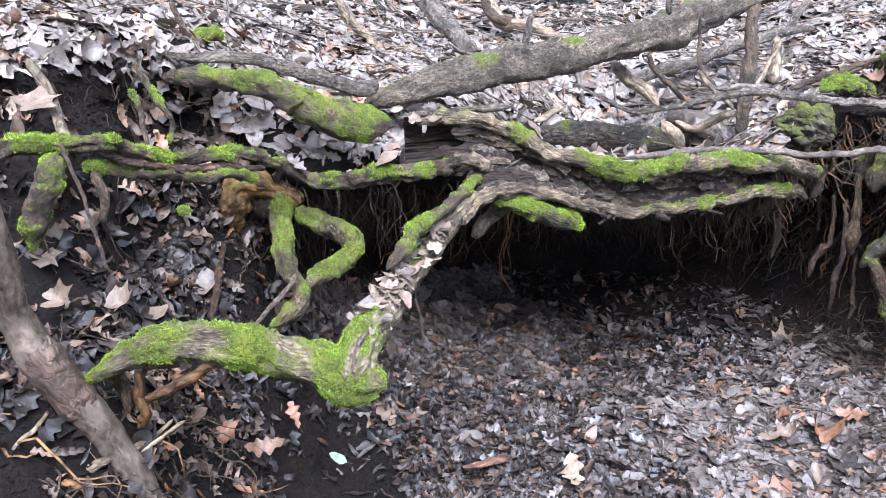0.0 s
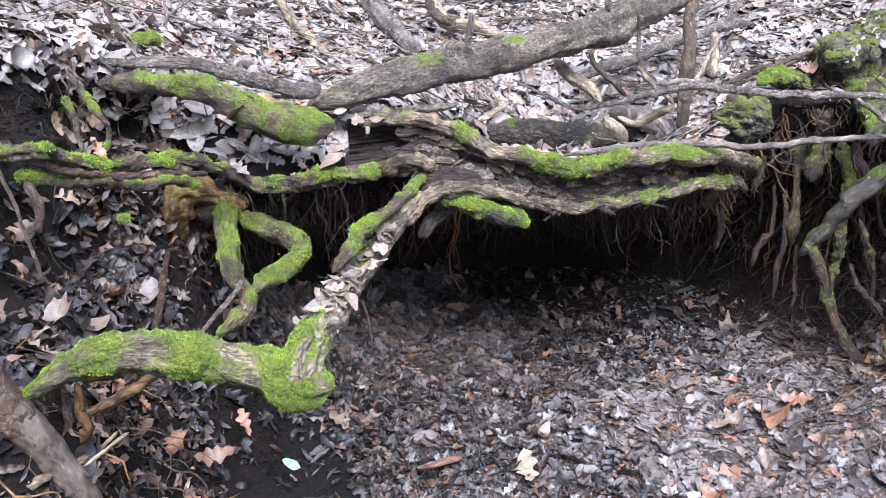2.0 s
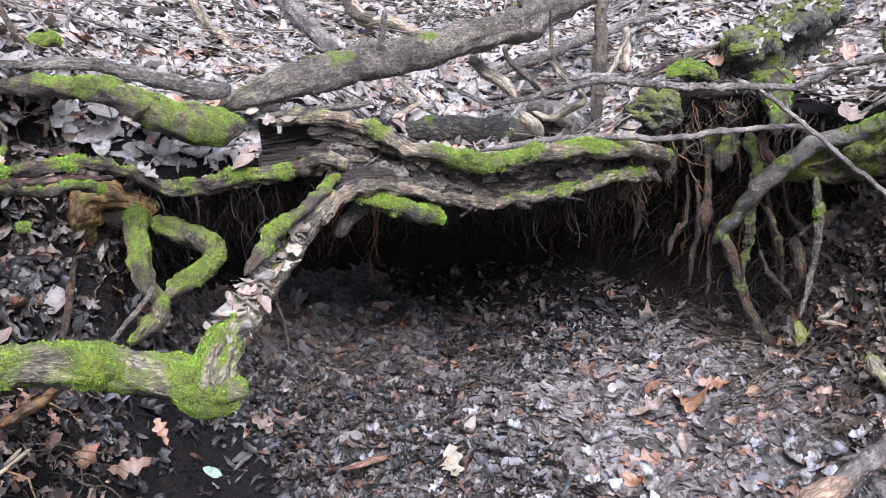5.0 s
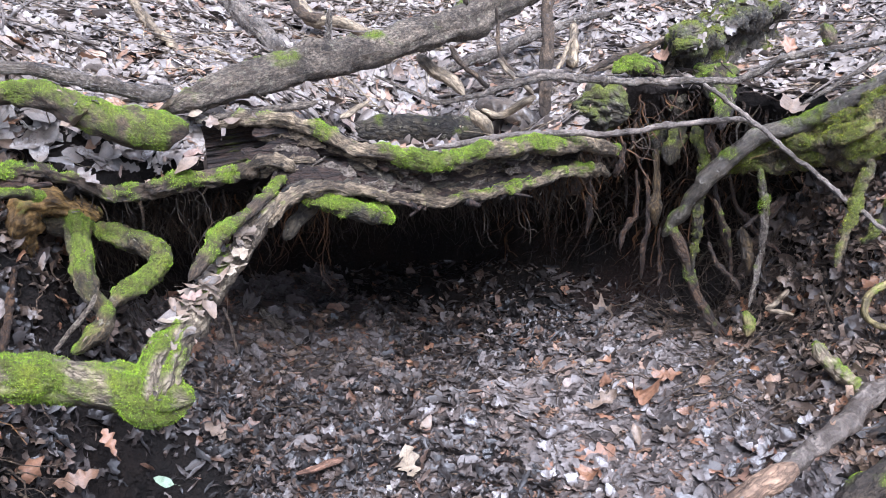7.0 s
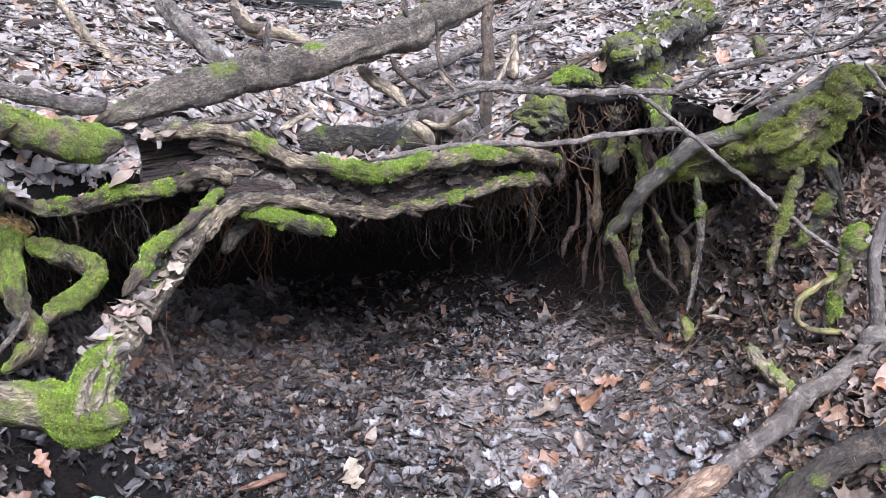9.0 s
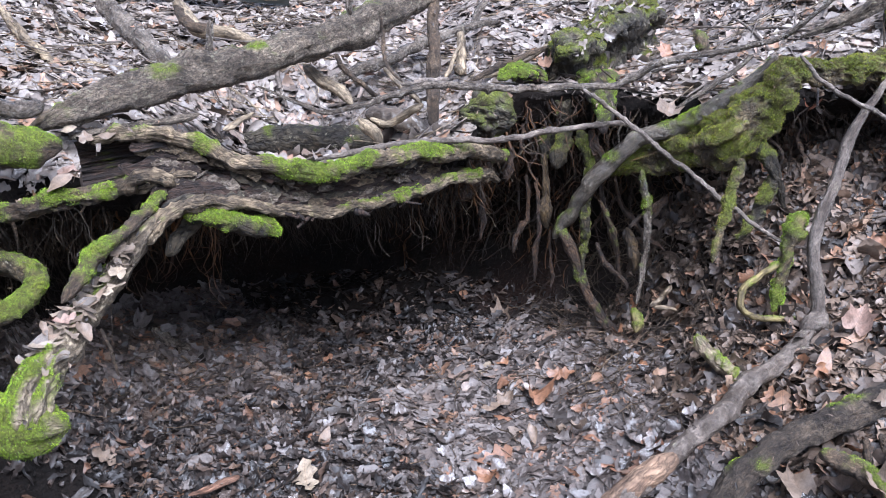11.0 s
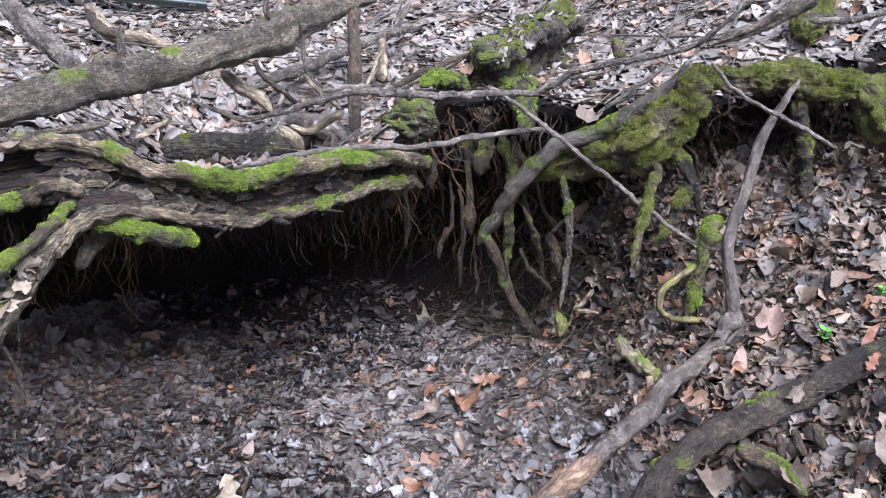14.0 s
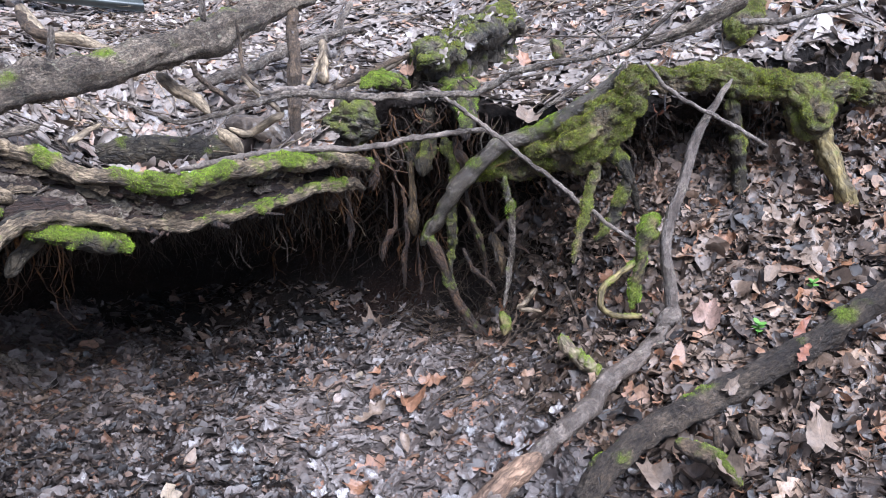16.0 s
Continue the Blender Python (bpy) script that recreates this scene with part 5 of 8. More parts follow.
limb("bark_patch", [(-0.585, 1.166, 0.725, 0.0159), (-0.58, 1.17, 0.69, 0.0279), (-0.571, 1.178, 0.656, 0.0320), (-0.558, 1.188, 0.615, 0.0303), (-0.543, 1.2, 0.575, 0.0281), (-0.532, 1.208, 0.54, 0.0159)], bark("scabby_bark", (0.045, 0.028, 0.02), (0.2, 0.135, 0.098), rough=0.5, grain=70, stretch=0.25, bump=0.7, cracks=0.45), parent=leaning, rough=0.2, knots=0.0, burl=0.002, label="rough dark knotty bark")
limb("upright_stick", [(0.829, 2.15, 0.729, 0.0157), (0.852, 2.19, 0.812, 0.0182), (0.88, 2.25, 0.905, 0.0171), (0.909, 2.32, 0.985, 0.0175), (0.932, 2.38, 1.053, 0.0152), (0.958, 2.45, 1.139, 0.0142)], BROWN_BARK, rough=0.12, ridges=0.25, label="broken brown stick standing upright", category="stick")
long_branch = limb("long_branch", [(0.379, 2.1, 0.905, 0.0032), (0.444, 2.08, 0.87, 0.0042), (0.523, 2.05, 0.831, 0.0058), (0.609, 2.02, 0.839, 0.0070), (0.706, 2, 0.86, 0.0086), (0.803, 1.98, 0.874, 0.0094), (0.939, 1.95, 0.853, 0.0095), (1.053, 1.93, 0.842, 0.0088), (1.17, 1.91, 0.836, 0.0089), (1.251, 1.88, 0.834, 0.0089), (1.335, 1.83, 0.884, 0.0087), (1.417, 1.78, 0.898, 0.0078), (1.487, 1.72, 0.918, 0.0070), (1.554, 1.66, 0.938, 0.0061), (1.596, 1.6, 0.998, 0.0044), (1.626, 1.55, 1.047, 0.0036)], DARK_BARK, rough=0.2, knots=2, label="long dark branch spanning the hollow", category="branch")
limb("side_twig", [(1.157, 1.9, 0.831, 0.0055), (1.229, 1.87, 0.77, 0.0055), (1.287, 1.83, 0.711, 0.0059), (1.396, 1.76, 0.601, 0.0059), (1.446, 1.66, 0.534, 0.0058), (1.489, 1.58, 0.483, 0.0049), (1.552, 1.52, 0.452, 0.0041)], TWO_TONE, parent=long_branch, rough=0.2, knots=2, label="thin brown twig")
limb("side_twig", [(1.555, 1.6, 0.906, 0.0043), (1.592, 1.57, 0.846, 0.0052), (1.652, 1.53, 0.799, 0.0052), (1.698, 1.47, 0.763, 0.0051), (1.769, 1.4, 0.704, 0.0038)], TWO_TONE, parent=long_branch, rough=0.2)
limb("side_twig", [(1.587, 1.64, 0.938, 0.0054), (1.664, 1.6, 0.972, 0.0132), (1.728, 1.55, 1.008, 0.0169), (1.771, 1.5, 1.043, 0.0152)], GREY_BARK, parent=long_branch, rough=0.15, ridges=0.4)
limb("branch", [(0.467, 1.93, 0.744, 0.0038), (0.554, 1.95, 0.743, 0.0077), (0.655, 1.96, 0.746, 0.0079), (0.767, 1.95, 0.746, 0.0080), (0.924, 1.93, 0.729, 0.0077), (1.076, 1.92, 0.731, 0.0073), (1.245, 1.9, 0.732, 0.0063), (1.296, 1.9, 0.719, 0.0043)], TWO_TONE, rough=0.2, knots=2, label="thin bare branch laid over the mossy root", category="branch")
crooked = limb("crooked_stick", [(1.809, 1.57, 0.84, 0.0050), (1.757, 1.56, 0.801, 0.0091), (1.687, 1.55, 0.73, 0.0120), (1.638, 1.54, 0.627, 0.0131), (1.579, 1.52, 0.528, 0.0140), (1.557, 1.5, 0.451, 0.0140), (1.556, 1.48, 0.355, 0.0142), (1.528, 1.46, 0.286, 0.0172), (1.411, 1.42, 0.234, 0.0197), (1.239, 1.35, 0.219, 0.0232), (1.024, 1.2, 0.265, 0.0189), (0.896, 1.12, 0.286, 0.0183), (0.773, 1.05, 0.292, 0.0177)], TWO_TONE, rough=0.15, ridges=0.12, label="crooked grey brown stick leaning on the bank", category="stick")
limb("peeled_end", [(0.927, 1.135, 0.288, 0.0189), (0.865, 1.1, 0.293, 0.0215), (0.807, 1.07, 0.29, 0.0217), (0.751, 1.04, 0.286, 0.0211)], bark("raw_orange_wood", (0.13, 0.075, 0.045), (0.36, 0.24, 0.155), stretch=0.6), parent=crooked, rough=0.2, label="peeled orange brown end")
limb("knot", [(1.569, 1.47, 0.308, 0.0139), (1.532, 1.46, 0.293, 0.0289), (1.496, 1.45, 0.272, 0.0164)], TWO_TONE, parent=crooked, rough=0.4, label="swollen knot with raw wood")
limb("bank_log", [(1.059, 1.16, 0.116, 0.0244), (1.123, 1.17, 0.162, 0.0271), (1.21, 1.18, 0.201, 0.0301), (1.314, 1.17, 0.232, 0.0297), (1.442, 1.14, 0.277, 0.0285), (1.557, 1.1, 0.338, 0.027), (1.668, 1.06, 0.415, 0.026), (1.776, 1.02, 0.49, 0.025)], LOG_BROWN, moss=0.03, low=-0.12, rough=0.12, ridges=0.12, blunt=True, label="dark damp log with traces of moss on the leafy bank", category="log")
limb("smooth_root", [(1.129, 2.04, 0.388, 0.0121), (1.166, 2.02, 0.447, 0.0185), (1.209, 1.98, 0.534, 0.0220), (1.255, 1.95, 0.606, 0.0229), (1.325, 1.92, 0.673, 0.0226), (1.426, 1.86, 0.716, 0.0223), (1.503, 1.8, 0.775, 0.0217), (1.566, 1.76, 0.824, 0.0167), (1.598, 1.73, 0.883, 0.0094)], WET_ROOT, moss=0.26, rough=0.1, label="smooth grey root dipping into the hollow", category="root")
limb("back_branch", [(0.627, 2.55, 0.818, 0.0154), (0.794, 2.6, 0.853, 0.0173), (0.982, 2.65, 0.893, 0.0176), (1.141, 2.7, 0.923, 0.0142), (1.264, 2.72, 0.935, 0.009)], DARK_BARK, rough=0.12, label="dark branch lying on the leafy slope", category="branch")
limb("back_branch", [(1.159, 2.7, 0.918, 0.0125), (1.211, 2.75, 0.967, 0.0126), (1.264, 2.8, 1.022, 0.0109)], DARK_BARK, rough=0.12, label="dark broken branch tip on the slope", category="branch")
limb("back_branch", [(0.242, 3.2, 1.077, 0.0227), (0.293, 3.1, 0.976, 0.0243), (0.373, 3, 0.96, 0.0216), (0.475, 2.9, 0.922, 0.0172), (0.562, 2.85, 0.904, 0.0094)], PALE_BARK, rough=0.12, label="pale curved branch on the slope", category="branch")
limb("back_branch", [(-0.005, 3.2, 1.091, 0.031), (0.071, 3.05, 1.008, 0.0338), (0.123, 2.9, 0.951, 0.0324), (0.17, 2.75, 0.892, 0.0273)], DARK_BARK, rough=0.15, ridges=0.2, label="thick dark branch on the leafy slope", category="branch")
limb("back_branch", [(-0.288, 2.9, 1.128, 0.0093), (-0.2, 2.75, 1.035, 0.0125), (-0.134, 2.6, 0.969, 0.0136), (-0.083, 2.5, 0.903, 0.0099)], PALE_BARK, rough=0.15, label="slim pale stick on the slope", category="stick")
limb("back_branch", [(-0.444, 2.5, 1.091, 0.0097), (-0.43, 2.45, 1.032, 0.012), (-0.422, 2.4, 0.967, 0.0095)], PALE_BARK, rough=0.15, label="short pale stick on the slope", category="stick")
limb("back_branch", [(1.055, 2.5, 0.937, 0.0132), (1.036, 2.45, 0.888, 0.0147), (1.015, 2.4, 0.823, 0.0161)], PALE_BARK, rough=0.15, label="short pale stub among leaves", category="stick")
limb("twig", [(0.599, 2.2, 0.948, 0.0073), (0.618, 2.2, 0.904, 0.0073), (0.656, 2.2, 0.866, 0.0074), (0.701, 2.22, 0.823, 0.006)], BROWN_BARK, rough=0.15, label="bent brown twig below the log", category="twig")
limb("twig", [(0.728, 2.2, 1.033, 0.0043), (0.728, 2.2, 0.977, 0.0051), (0.719, 2.15, 0.912, 0.0057), (0.741, 2.1, 0.869, 0.007), (0.768, 2.05, 0.83, 0.0055)], BROWN_BARK, rough=0.15, label="thin hanging twig by the log", category="twig")
limb("twig", [(1.034, 2.3, 0.822, 0.0077), (1.125, 2.3, 0.84, 0.0108), (1.214, 2.3, 0.873, 0.0092), (1.287, 2.3, 0.899, 0.0076)], PALE_BARK, rough=0.15, label="pale thin stick on the slope", category="twig")
limb("twig", [(0.943, 2.35, 0.824, 0.0058), (0.985, 2.38, 0.877, 0.0067), (1.033, 2.42, 0.938, 0.0051)], PALE_BARK, rough=0.2, label="thin pale stick leaning on the slope", category="stick")
limb("back_branch", [(0.965, 2.18, 0.84, 0.0062), (1.049, 2.2, 0.859, 0.0094), (1.134, 2.22, 0.88, 0.0088), (1.224, 2.24, 0.897, 0.0048)], BROWN_BARK, rough=0.2, knots=2, label="pale brown stick on the leafy slope", category="stick")
limb("back_branch", [(0.525, 2.3, 0.916, 0.0108), (0.558, 2.26, 0.884, 0.0168), (0.593, 2.22, 0.851, 0.0167), (0.624, 2.18, 0.816, 0.009)], PALE_BARK, rough=0.2, label="short pale broken branch below the log", category="branch")
limb("twig", [(0.725, 2.04, 0.874, 0.0057), (0.786, 2.05, 0.874, 0.0093), (0.863, 2.06, 0.871, 0.0058)], TWO_TONE, rough=0.2, label="short grey stick beside the long branch", category="stick")
limb("twig", [(1.422, 1.9, 0.744, 0.0044), (1.486, 1.88, 0.781, 0.0066), (1.568, 1.86, 0.831, 0.0065), (1.619, 1.84, 0.871, 0.0043)], DARK_BARK, rough=0.2, label="thin dark stick above the mossy root", category="stick")
limb("twig", [(0.702, 2.12, 0.911, 0.0051), (0.728, 2.08, 0.873, 0.0065), (0.767, 2.03, 0.824, 0.005)], PALE_BARK, rough=0.2, label="greenish pale twig across the branches", category="twig")
limb("twig", [(-0.286, 2.9, 1.145, 0.0087), (-0.225, 2.78, 1.046, 0.011), (-0.141, 2.65, 0.96, 0.0107), (-0.068, 2.52, 0.881, 0.0072)], PALE_BARK, rough=0.2, label="long pale stick lying up the slope", category="stick")
limb("twig", [(0.243, 3.2, 1.066, 0.0122), (0.25, 3.1, 1.009, 0.0158), (0.356, 3.02, 0.963, 0.0147), (0.461, 2.95, 0.929, 0.0087)], BROWN_BARK, rough=0.2, label="thin brown stick lying on the slope", category="stick")
limb("grey_log", [(0.694, 2.35, 0.754, 0.0239), (0.744, 2.3, 0.745, 0.0297), (0.807, 2.25, 0.72, 0.0308), (0.836, 2.2, 0.706, 0.0226)], SMOOTH_BARK, rough=0.1, label="short smooth grey log among the branches", category="log")
limb("twig", [(0.66, 2.15, 0.779, 0.0058), (0.703, 2.12, 0.763, 0.0101), (0.753, 2.1, 0.788, 0.0114), (0.794, 2.1, 0.81, 0.0085)], PALE_BARK, rough=0.2, label="knobbly pale branch piece", category="branch")
limb("short_log", [(0.651, 2.25, 0.764, 0.0076), (0.668, 2.22, 0.742, 0.0167), (0.679, 2.18, 0.719, 0.0164), (0.689, 2.15, 0.698, 0.0059)], PALE_BARK, rough=0.2, label="short broken pale branch", category="branch")
limb("dark_log", [(0.311, 2.5, 0.696, 0.0218), (0.422, 2.45, 0.692, 0.0427), (0.546, 2.4, 0.678, 0.0447), (0.665, 2.35, 0.674, 0.0384), (0.715, 2.3, 0.683, 0.0201)], BLACK_BARK, moss=0.1, rough=0.12, label="dark rotting log lying behind the root", category="log")
limb("twig", [(-0.052, 1.98, 0.862, 0.0053), (0.055, 1.97, 0.868, 0.0093), (0.174, 1.96, 0.874, 0.0092), (0.227, 1.96, 0.88, 0.0053)], GREY_BARK, rough=0.2, label="grey branch piece below the log", category="branch")
limb("split_stick", [(0.273, 1.97, 0.836, 0.012), (0.31, 1.99, 0.843, 0.0107), (0.355, 2.02, 0.856, 0.0054)], PALE_BARK, rough=0.2, ridges=0.3, flat=0.6, label="split pale stick leaning on the root", category="stick")
limb("twig", [(-0.743, 1.9, 1.099, 0.0061), (-0.702, 1.9, 1.061, 0.0074), (-0.594, 1.88, 1.002, 0.0062), (-0.559, 1.86, 0.955, 0.0055), (-0.53, 1.84, 0.911, 0.0049)], PALE_BARK, rough=0.15, label="thin pale root running down the bank", category="root")
limb("twig", [(-0.697, 1.6, 1.078, 0.0073), (-0.672, 1.58, 1.034, 0.0103), (-0.644, 1.55, 0.986, 0.0113), (-0.616, 1.52, 0.938, 0.0092)], PALE_BARK, moss=0.1, rough=0.2, label="pale broken stick on the bank", category="stick")
limb("twig", [(-0.591, 1.42, 0.954, 0.0038), (-0.564, 1.4, 0.884, 0.0033), (-0.544, 1.38, 0.799, 0.0034), (-0.528, 1.36, 0.744, 0.0029)], BROWN_BARK, rough=0.15, label="thin dry stalk hanging over leaves", category="twig")
limb("twig", [(-0.561, 1.46, 0.893, 0.0079), (-0.55, 1.46, 0.846, 0.009), (-0.56, 1.46, 0.794, 0.0071)], BROWN_BARK, rough=0.2, label="brown hanging root end", category="root")
limb("mossy_twig", [(-0.528, 1.66, 1.055, 0.0037), (-0.514, 1.66, 1.02, 0.0049), (-0.489, 1.65, 0.977, 0.0054), (-0.466, 1.64, 0.947, 0.0043)], BROWN_BARK, moss=0.4, rough=0.2, label="brown twig hanging over the dark bank", category="twig")
limb("mossy_twig", [(-0.471, 1.65, 0.95, 0.0038), (-0.473, 1.65, 0.927, 0.0055), (-0.468, 1.62, 0.903, 0.0038)], BROWN_BARK, moss=0.5, low=0.1, rough=0.2, label="thin moss covered root hanging in the bank", category="root")
limb("mossy_twig", [(-0.531, 1.62, 1.004, 0.0037), (-0.515, 1.61, 0.975, 0.0053), (-0.509, 1.6, 0.945, 0.0053), (-0.502, 1.58, 0.91, 0.0037)], BROWN_BARK, moss=0.4, low=0.0, rough=0.2, label="thin mossy root hanging from leaves", category="root")
limb("mossy_stick", [(-0.512, 2, 1.062, 0.0104), (-0.478, 2.02, 1.066, 0.0144), (-0.446, 2.05, 1.061, 0.0146)], BROWN_BARK, moss=0.9, label="small mossy stick end", category="stick")
limb("twig", [(-0.543, 2, 1.153, 0.0064), (-0.511, 1.98, 1.079, 0.0077), (-0.464, 1.95, 1.039, 0.0064)], BROWN_BARK, rough=0.2, label="brown stick on the slope", category="stick")
limb("ochre_root", [(-0.501, 1.24, 0.633, 0.0073), (-0.506, 1.27, 0.584, 0.0103), (-0.511, 1.31, 0.526, 0.0117), (-0.538, 1.37, 0.452, 0.0103), (-0.567, 1.43, 0.354, 0.0077)], YELLOW_ROOT, rough=0.2, label="ochre root under the mossy root", category="root")
limb("ochre_root", [(-0.52, 1.33, 0.496, 0.007), (-0.47, 1.34, 0.514, 0.0085), (-0.436, 1.35, 0.524, 0.01), (-0.405, 1.36, 0.537, 0.0091), (-0.363, 1.36, 0.562, 0.007)], YELLOW_ROOT, rough=0.2, label="ochre root under the mossy root", category="root")
limb("ochre_root", [(-0.494, 1.25, 0.624, 0.0055), (-0.513, 1.29, 0.559, 0.0072), (-0.542, 1.35, 0.47, 0.0071), (-0.572, 1.42, 0.361, 0.0054)], YELLOW_ROOT, rough=0.25, label="yellowish root hanging below the mossy root", category="root")
limb("ochre_root", [(-0.452, 1.82, 0.635, 0.006), (-0.449, 1.72, 0.582, 0.008), (-0.442, 1.64, 0.555, 0.0085), (-0.437, 1.59, 0.538, 0.006)], RUSTY_ROOT, rough=0.3, label="ochre root running down the leafy bank", category="root")
limb("twig", [(-0.612, 1.1, 0.565, 0.0037), (-0.59, 1.14, 0.576, 0.0038), (-0.586, 1.18, 0.582, 0.0026)], PALE_BARK, rough=0.2, label="pale twig leaning on the dark bank", category="twig")
limb("twig", [(-0.629, 1.18, 0.556, 0.0026), (-0.602, 1.2, 0.556, 0.0031), (-0.584, 1.22, 0.553, 0.0023)], YELLOW_ROOT, rough=0.2, label="thin yellowish twig on the dark bank", category="twig")
limb("twig", [(-0.621, 1.15, 0.538, 0.0069), (-0.589, 1.18, 0.542, 0.0089), (-0.571, 1.22, 0.536, 0.0082), (-0.561, 1.25, 0.53, 0.0047)], BROWN_BARK, rough=0.25, label="brown broken stick on the dark bank", category="stick")
limb("twig", [(-0.518, 1.27, 0.436, 0.0039), (-0.493, 1.29, 0.447, 0.0049), (-0.471, 1.31, 0.456, 0.004), (-0.452, 1.33, 0.468, 0.0025)], PALE_BARK, rough=0.2, label="broken pale root end", category="root")
limb("ochre_root", [(-0.584, 1.1, 0.472, 0.0086), (-0.571, 1.14, 0.473, 0.0097), (-0.551, 1.2, 0.467, 0.012), (-0.538, 1.25, 0.459, 0.0134)], YELLOW_ROOT, rough=0.2, label="pale ochre root in the bank", category="root")
limb("ochre_root", [(-0.63, 1.1, 0.551, 0.0067), (-0.613, 1.15, 0.541, 0.0078), (-0.593, 1.22, 0.528, 0.0083)], PALE_BARK, rough=0.2, label="pale root in the bank", category="root")
limb("ochre_root", [(-0.598, 1.120, 0.469, 0.0052), (-0.566, 1.147, 0.477, 0.0084), (-0.533, 1.173, 0.485, 0.0093), (-0.511, 1.200, 0.481, 0.0063)], PALE_BARK, rough=0.25, label="broken pale root at the foot of the bank", category="root")
limb("twig", [(-0.465, 1.200, 0.487, 0.0024), (-0.426, 1.207, 0.509, 0.0036), (-0.408, 1.213, 0.520, 0.0036), (-0.390, 1.220, 0.529, 0.0024)], PALE_BARK, rough=0.25, label="pale broken twig below the mossy root", category="twig")
limb("root_stub", [(-0.651, 1.160, 0.514, 0.0084), (-0.619, 1.187, 0.523, 0.0109), (-0.600, 1.213, 0.522, 0.0103), (-0.592, 1.240, 0.517, 0.0056)], BROWN_BARK, rough=0.3, ridges=0.3, label="dark root stub in the earthen bank", category="root")
limb("root_stub", [(-0.624, 1.150, 0.562, 0.0045), (-0.602, 1.185, 0.560, 0.0061), (-0.581, 1.220, 0.547, 0.0039)], PALE_BARK, rough=0.25, label="pale root stub in the earthen bank", category="root")
limb("ochre_root", [(-0.621, 1.160, 0.578, 0.0030), (-0.605, 1.180, 0.591, 0.0045), (-0.596, 1.200, 0.595, 0.0031)], YELLOW_ROOT, rough=0.25, label="short ochre root in the earthen bank", category="root")
limb("ochre_root", [(-0.464, 1.240, 0.617, 0.0055), (-0.464, 1.247, 0.572, 0.0088), (-0.468, 1.253, 0.525, 0.0089), (-0.489, 1.260, 0.494, 0.0049)], YELLOW_ROOT, rough=0.25, label="thick ochre root hanging below the mossy root", category="root")
limb("root", [(-0.493, 1.260, 0.601, 0.0048), (-0.500, 1.270, 0.541, 0.0074), (-0.528, 1.280, 0.470, 0.0050)], BROWN_BARK, rough=0.25, label="brown root hanging below the mossy root", category="root")
limb("root", [(-0.543, 1.270, 0.576, 0.0041), (-0.541, 1.273, 0.532, 0.0066), (-0.564, 1.277, 0.465, 0.0050), (-0.588, 1.280, 0.415, 0.0034)], BROWN_BARK, rough=0.25, label="brown root hanging behind the leaning stick", category="root")
limb("root", [(-0.612, 1.220, 0.533, 0.0040), (-0.591, 1.235, 0.494, 0.0057), (-0.575, 1.250, 0.464, 0.0041)], RUSTY_ROOT, rough=0.25, label="rusty root in the earthen bank", category="root")
limb("root", [(-0.470, 1.240, 0.482, 0.0041), (-0.498, 1.233, 0.469, 0.0065), (-0.521, 1.227, 0.442, 0.0057), (-0.539, 1.220, 0.404, 0.0033)], BROWN_BARK, rough=0.25, label="dark root running into the soil", category="root")

# ---- mossy root arch on the far bank ----
arch = limb("mossy_root_arch", [(1.272, 2.03, 0.577, 0.0145), (1.331, 1.99, 0.601, 0.026), (1.415, 1.95, 0.623, 0.034), (1.462, 1.86, 0.664, 0.045), (1.503, 1.76, 0.702, 0.049), (1.547, 1.73, 0.752, 0.037), (1.58, 1.71, 0.801, 0.032), (1.611, 1.7, 0.848, 0.0285), (1.69, 1.67, 0.842, 0.024), (1.806, 1.64, 0.832, 0.025), (1.927, 1.61, 0.804, 0.029), (2.029, 1.58, 0.785, 0.037)], OLIVE_BARK, moss=0.72, low=0.42, rough=0.42, ridges=0.3, knots=4, blade=0.0045, lumps=0.01, green=OLIVE_MOSS, label="gnarled mossy root arching over the bank", category="root")
A = dict(parent=arch, rough=0.34, knots=3, blade=0.0038, ridges=0.2)
limb("leg", [(1.488, 1.74, 0.707, 0.0216), (1.541, 1.7, 0.667, 0.0209), (1.566, 1.67, 0.623, 0.0151), (1.584, 1.66, 0.555, 0.0094), (1.598, 1.66, 0.507, 0.0045)], DARK_OLIVE, moss=0.5, low=0.1, green=OLIVE_MOSS, **A)
limb("leg", [(1.496, 1.7, 0.649, 0.0118), (1.469, 1.69, 0.589, 0.0109), (1.421, 1.66, 0.53, 0.0091), (1.38, 1.63, 0.472, 0.0083), (1.355, 1.61, 0.424, 0.0049)], OLIVE_BARK, moss=0.6, low=0.2, green=OLIVE_MOSS, **A)
limb("leg", [(1.57, 1.68, 0.605, 0.0122), (1.535, 1.66, 0.541, 0.0147), (1.501, 1.66, 0.486, 0.011), (1.46, 1.66, 0.448, 0.0061)], DARK_OLIVE, moss=0.5, low=0.1, green=OLIVE_MOSS, **A)
limb("knob", [(2.012, 1.6, 0.796, 0.0317), (2.058, 1.56, 0.742, 0.0475), (2.084, 1.54, 0.7, 0.044), (2.114, 1.52, 0.768, 0.0299), (2.244, 1.5, 0.757, 0.0229), (2.389, 1.5, 0.73, 0.0194)], OLIVE_BARK, moss=0.6, low=0.2, lumps=0.01, green=OLIVE_MOSS, label="rounded mossy root knob", **A)
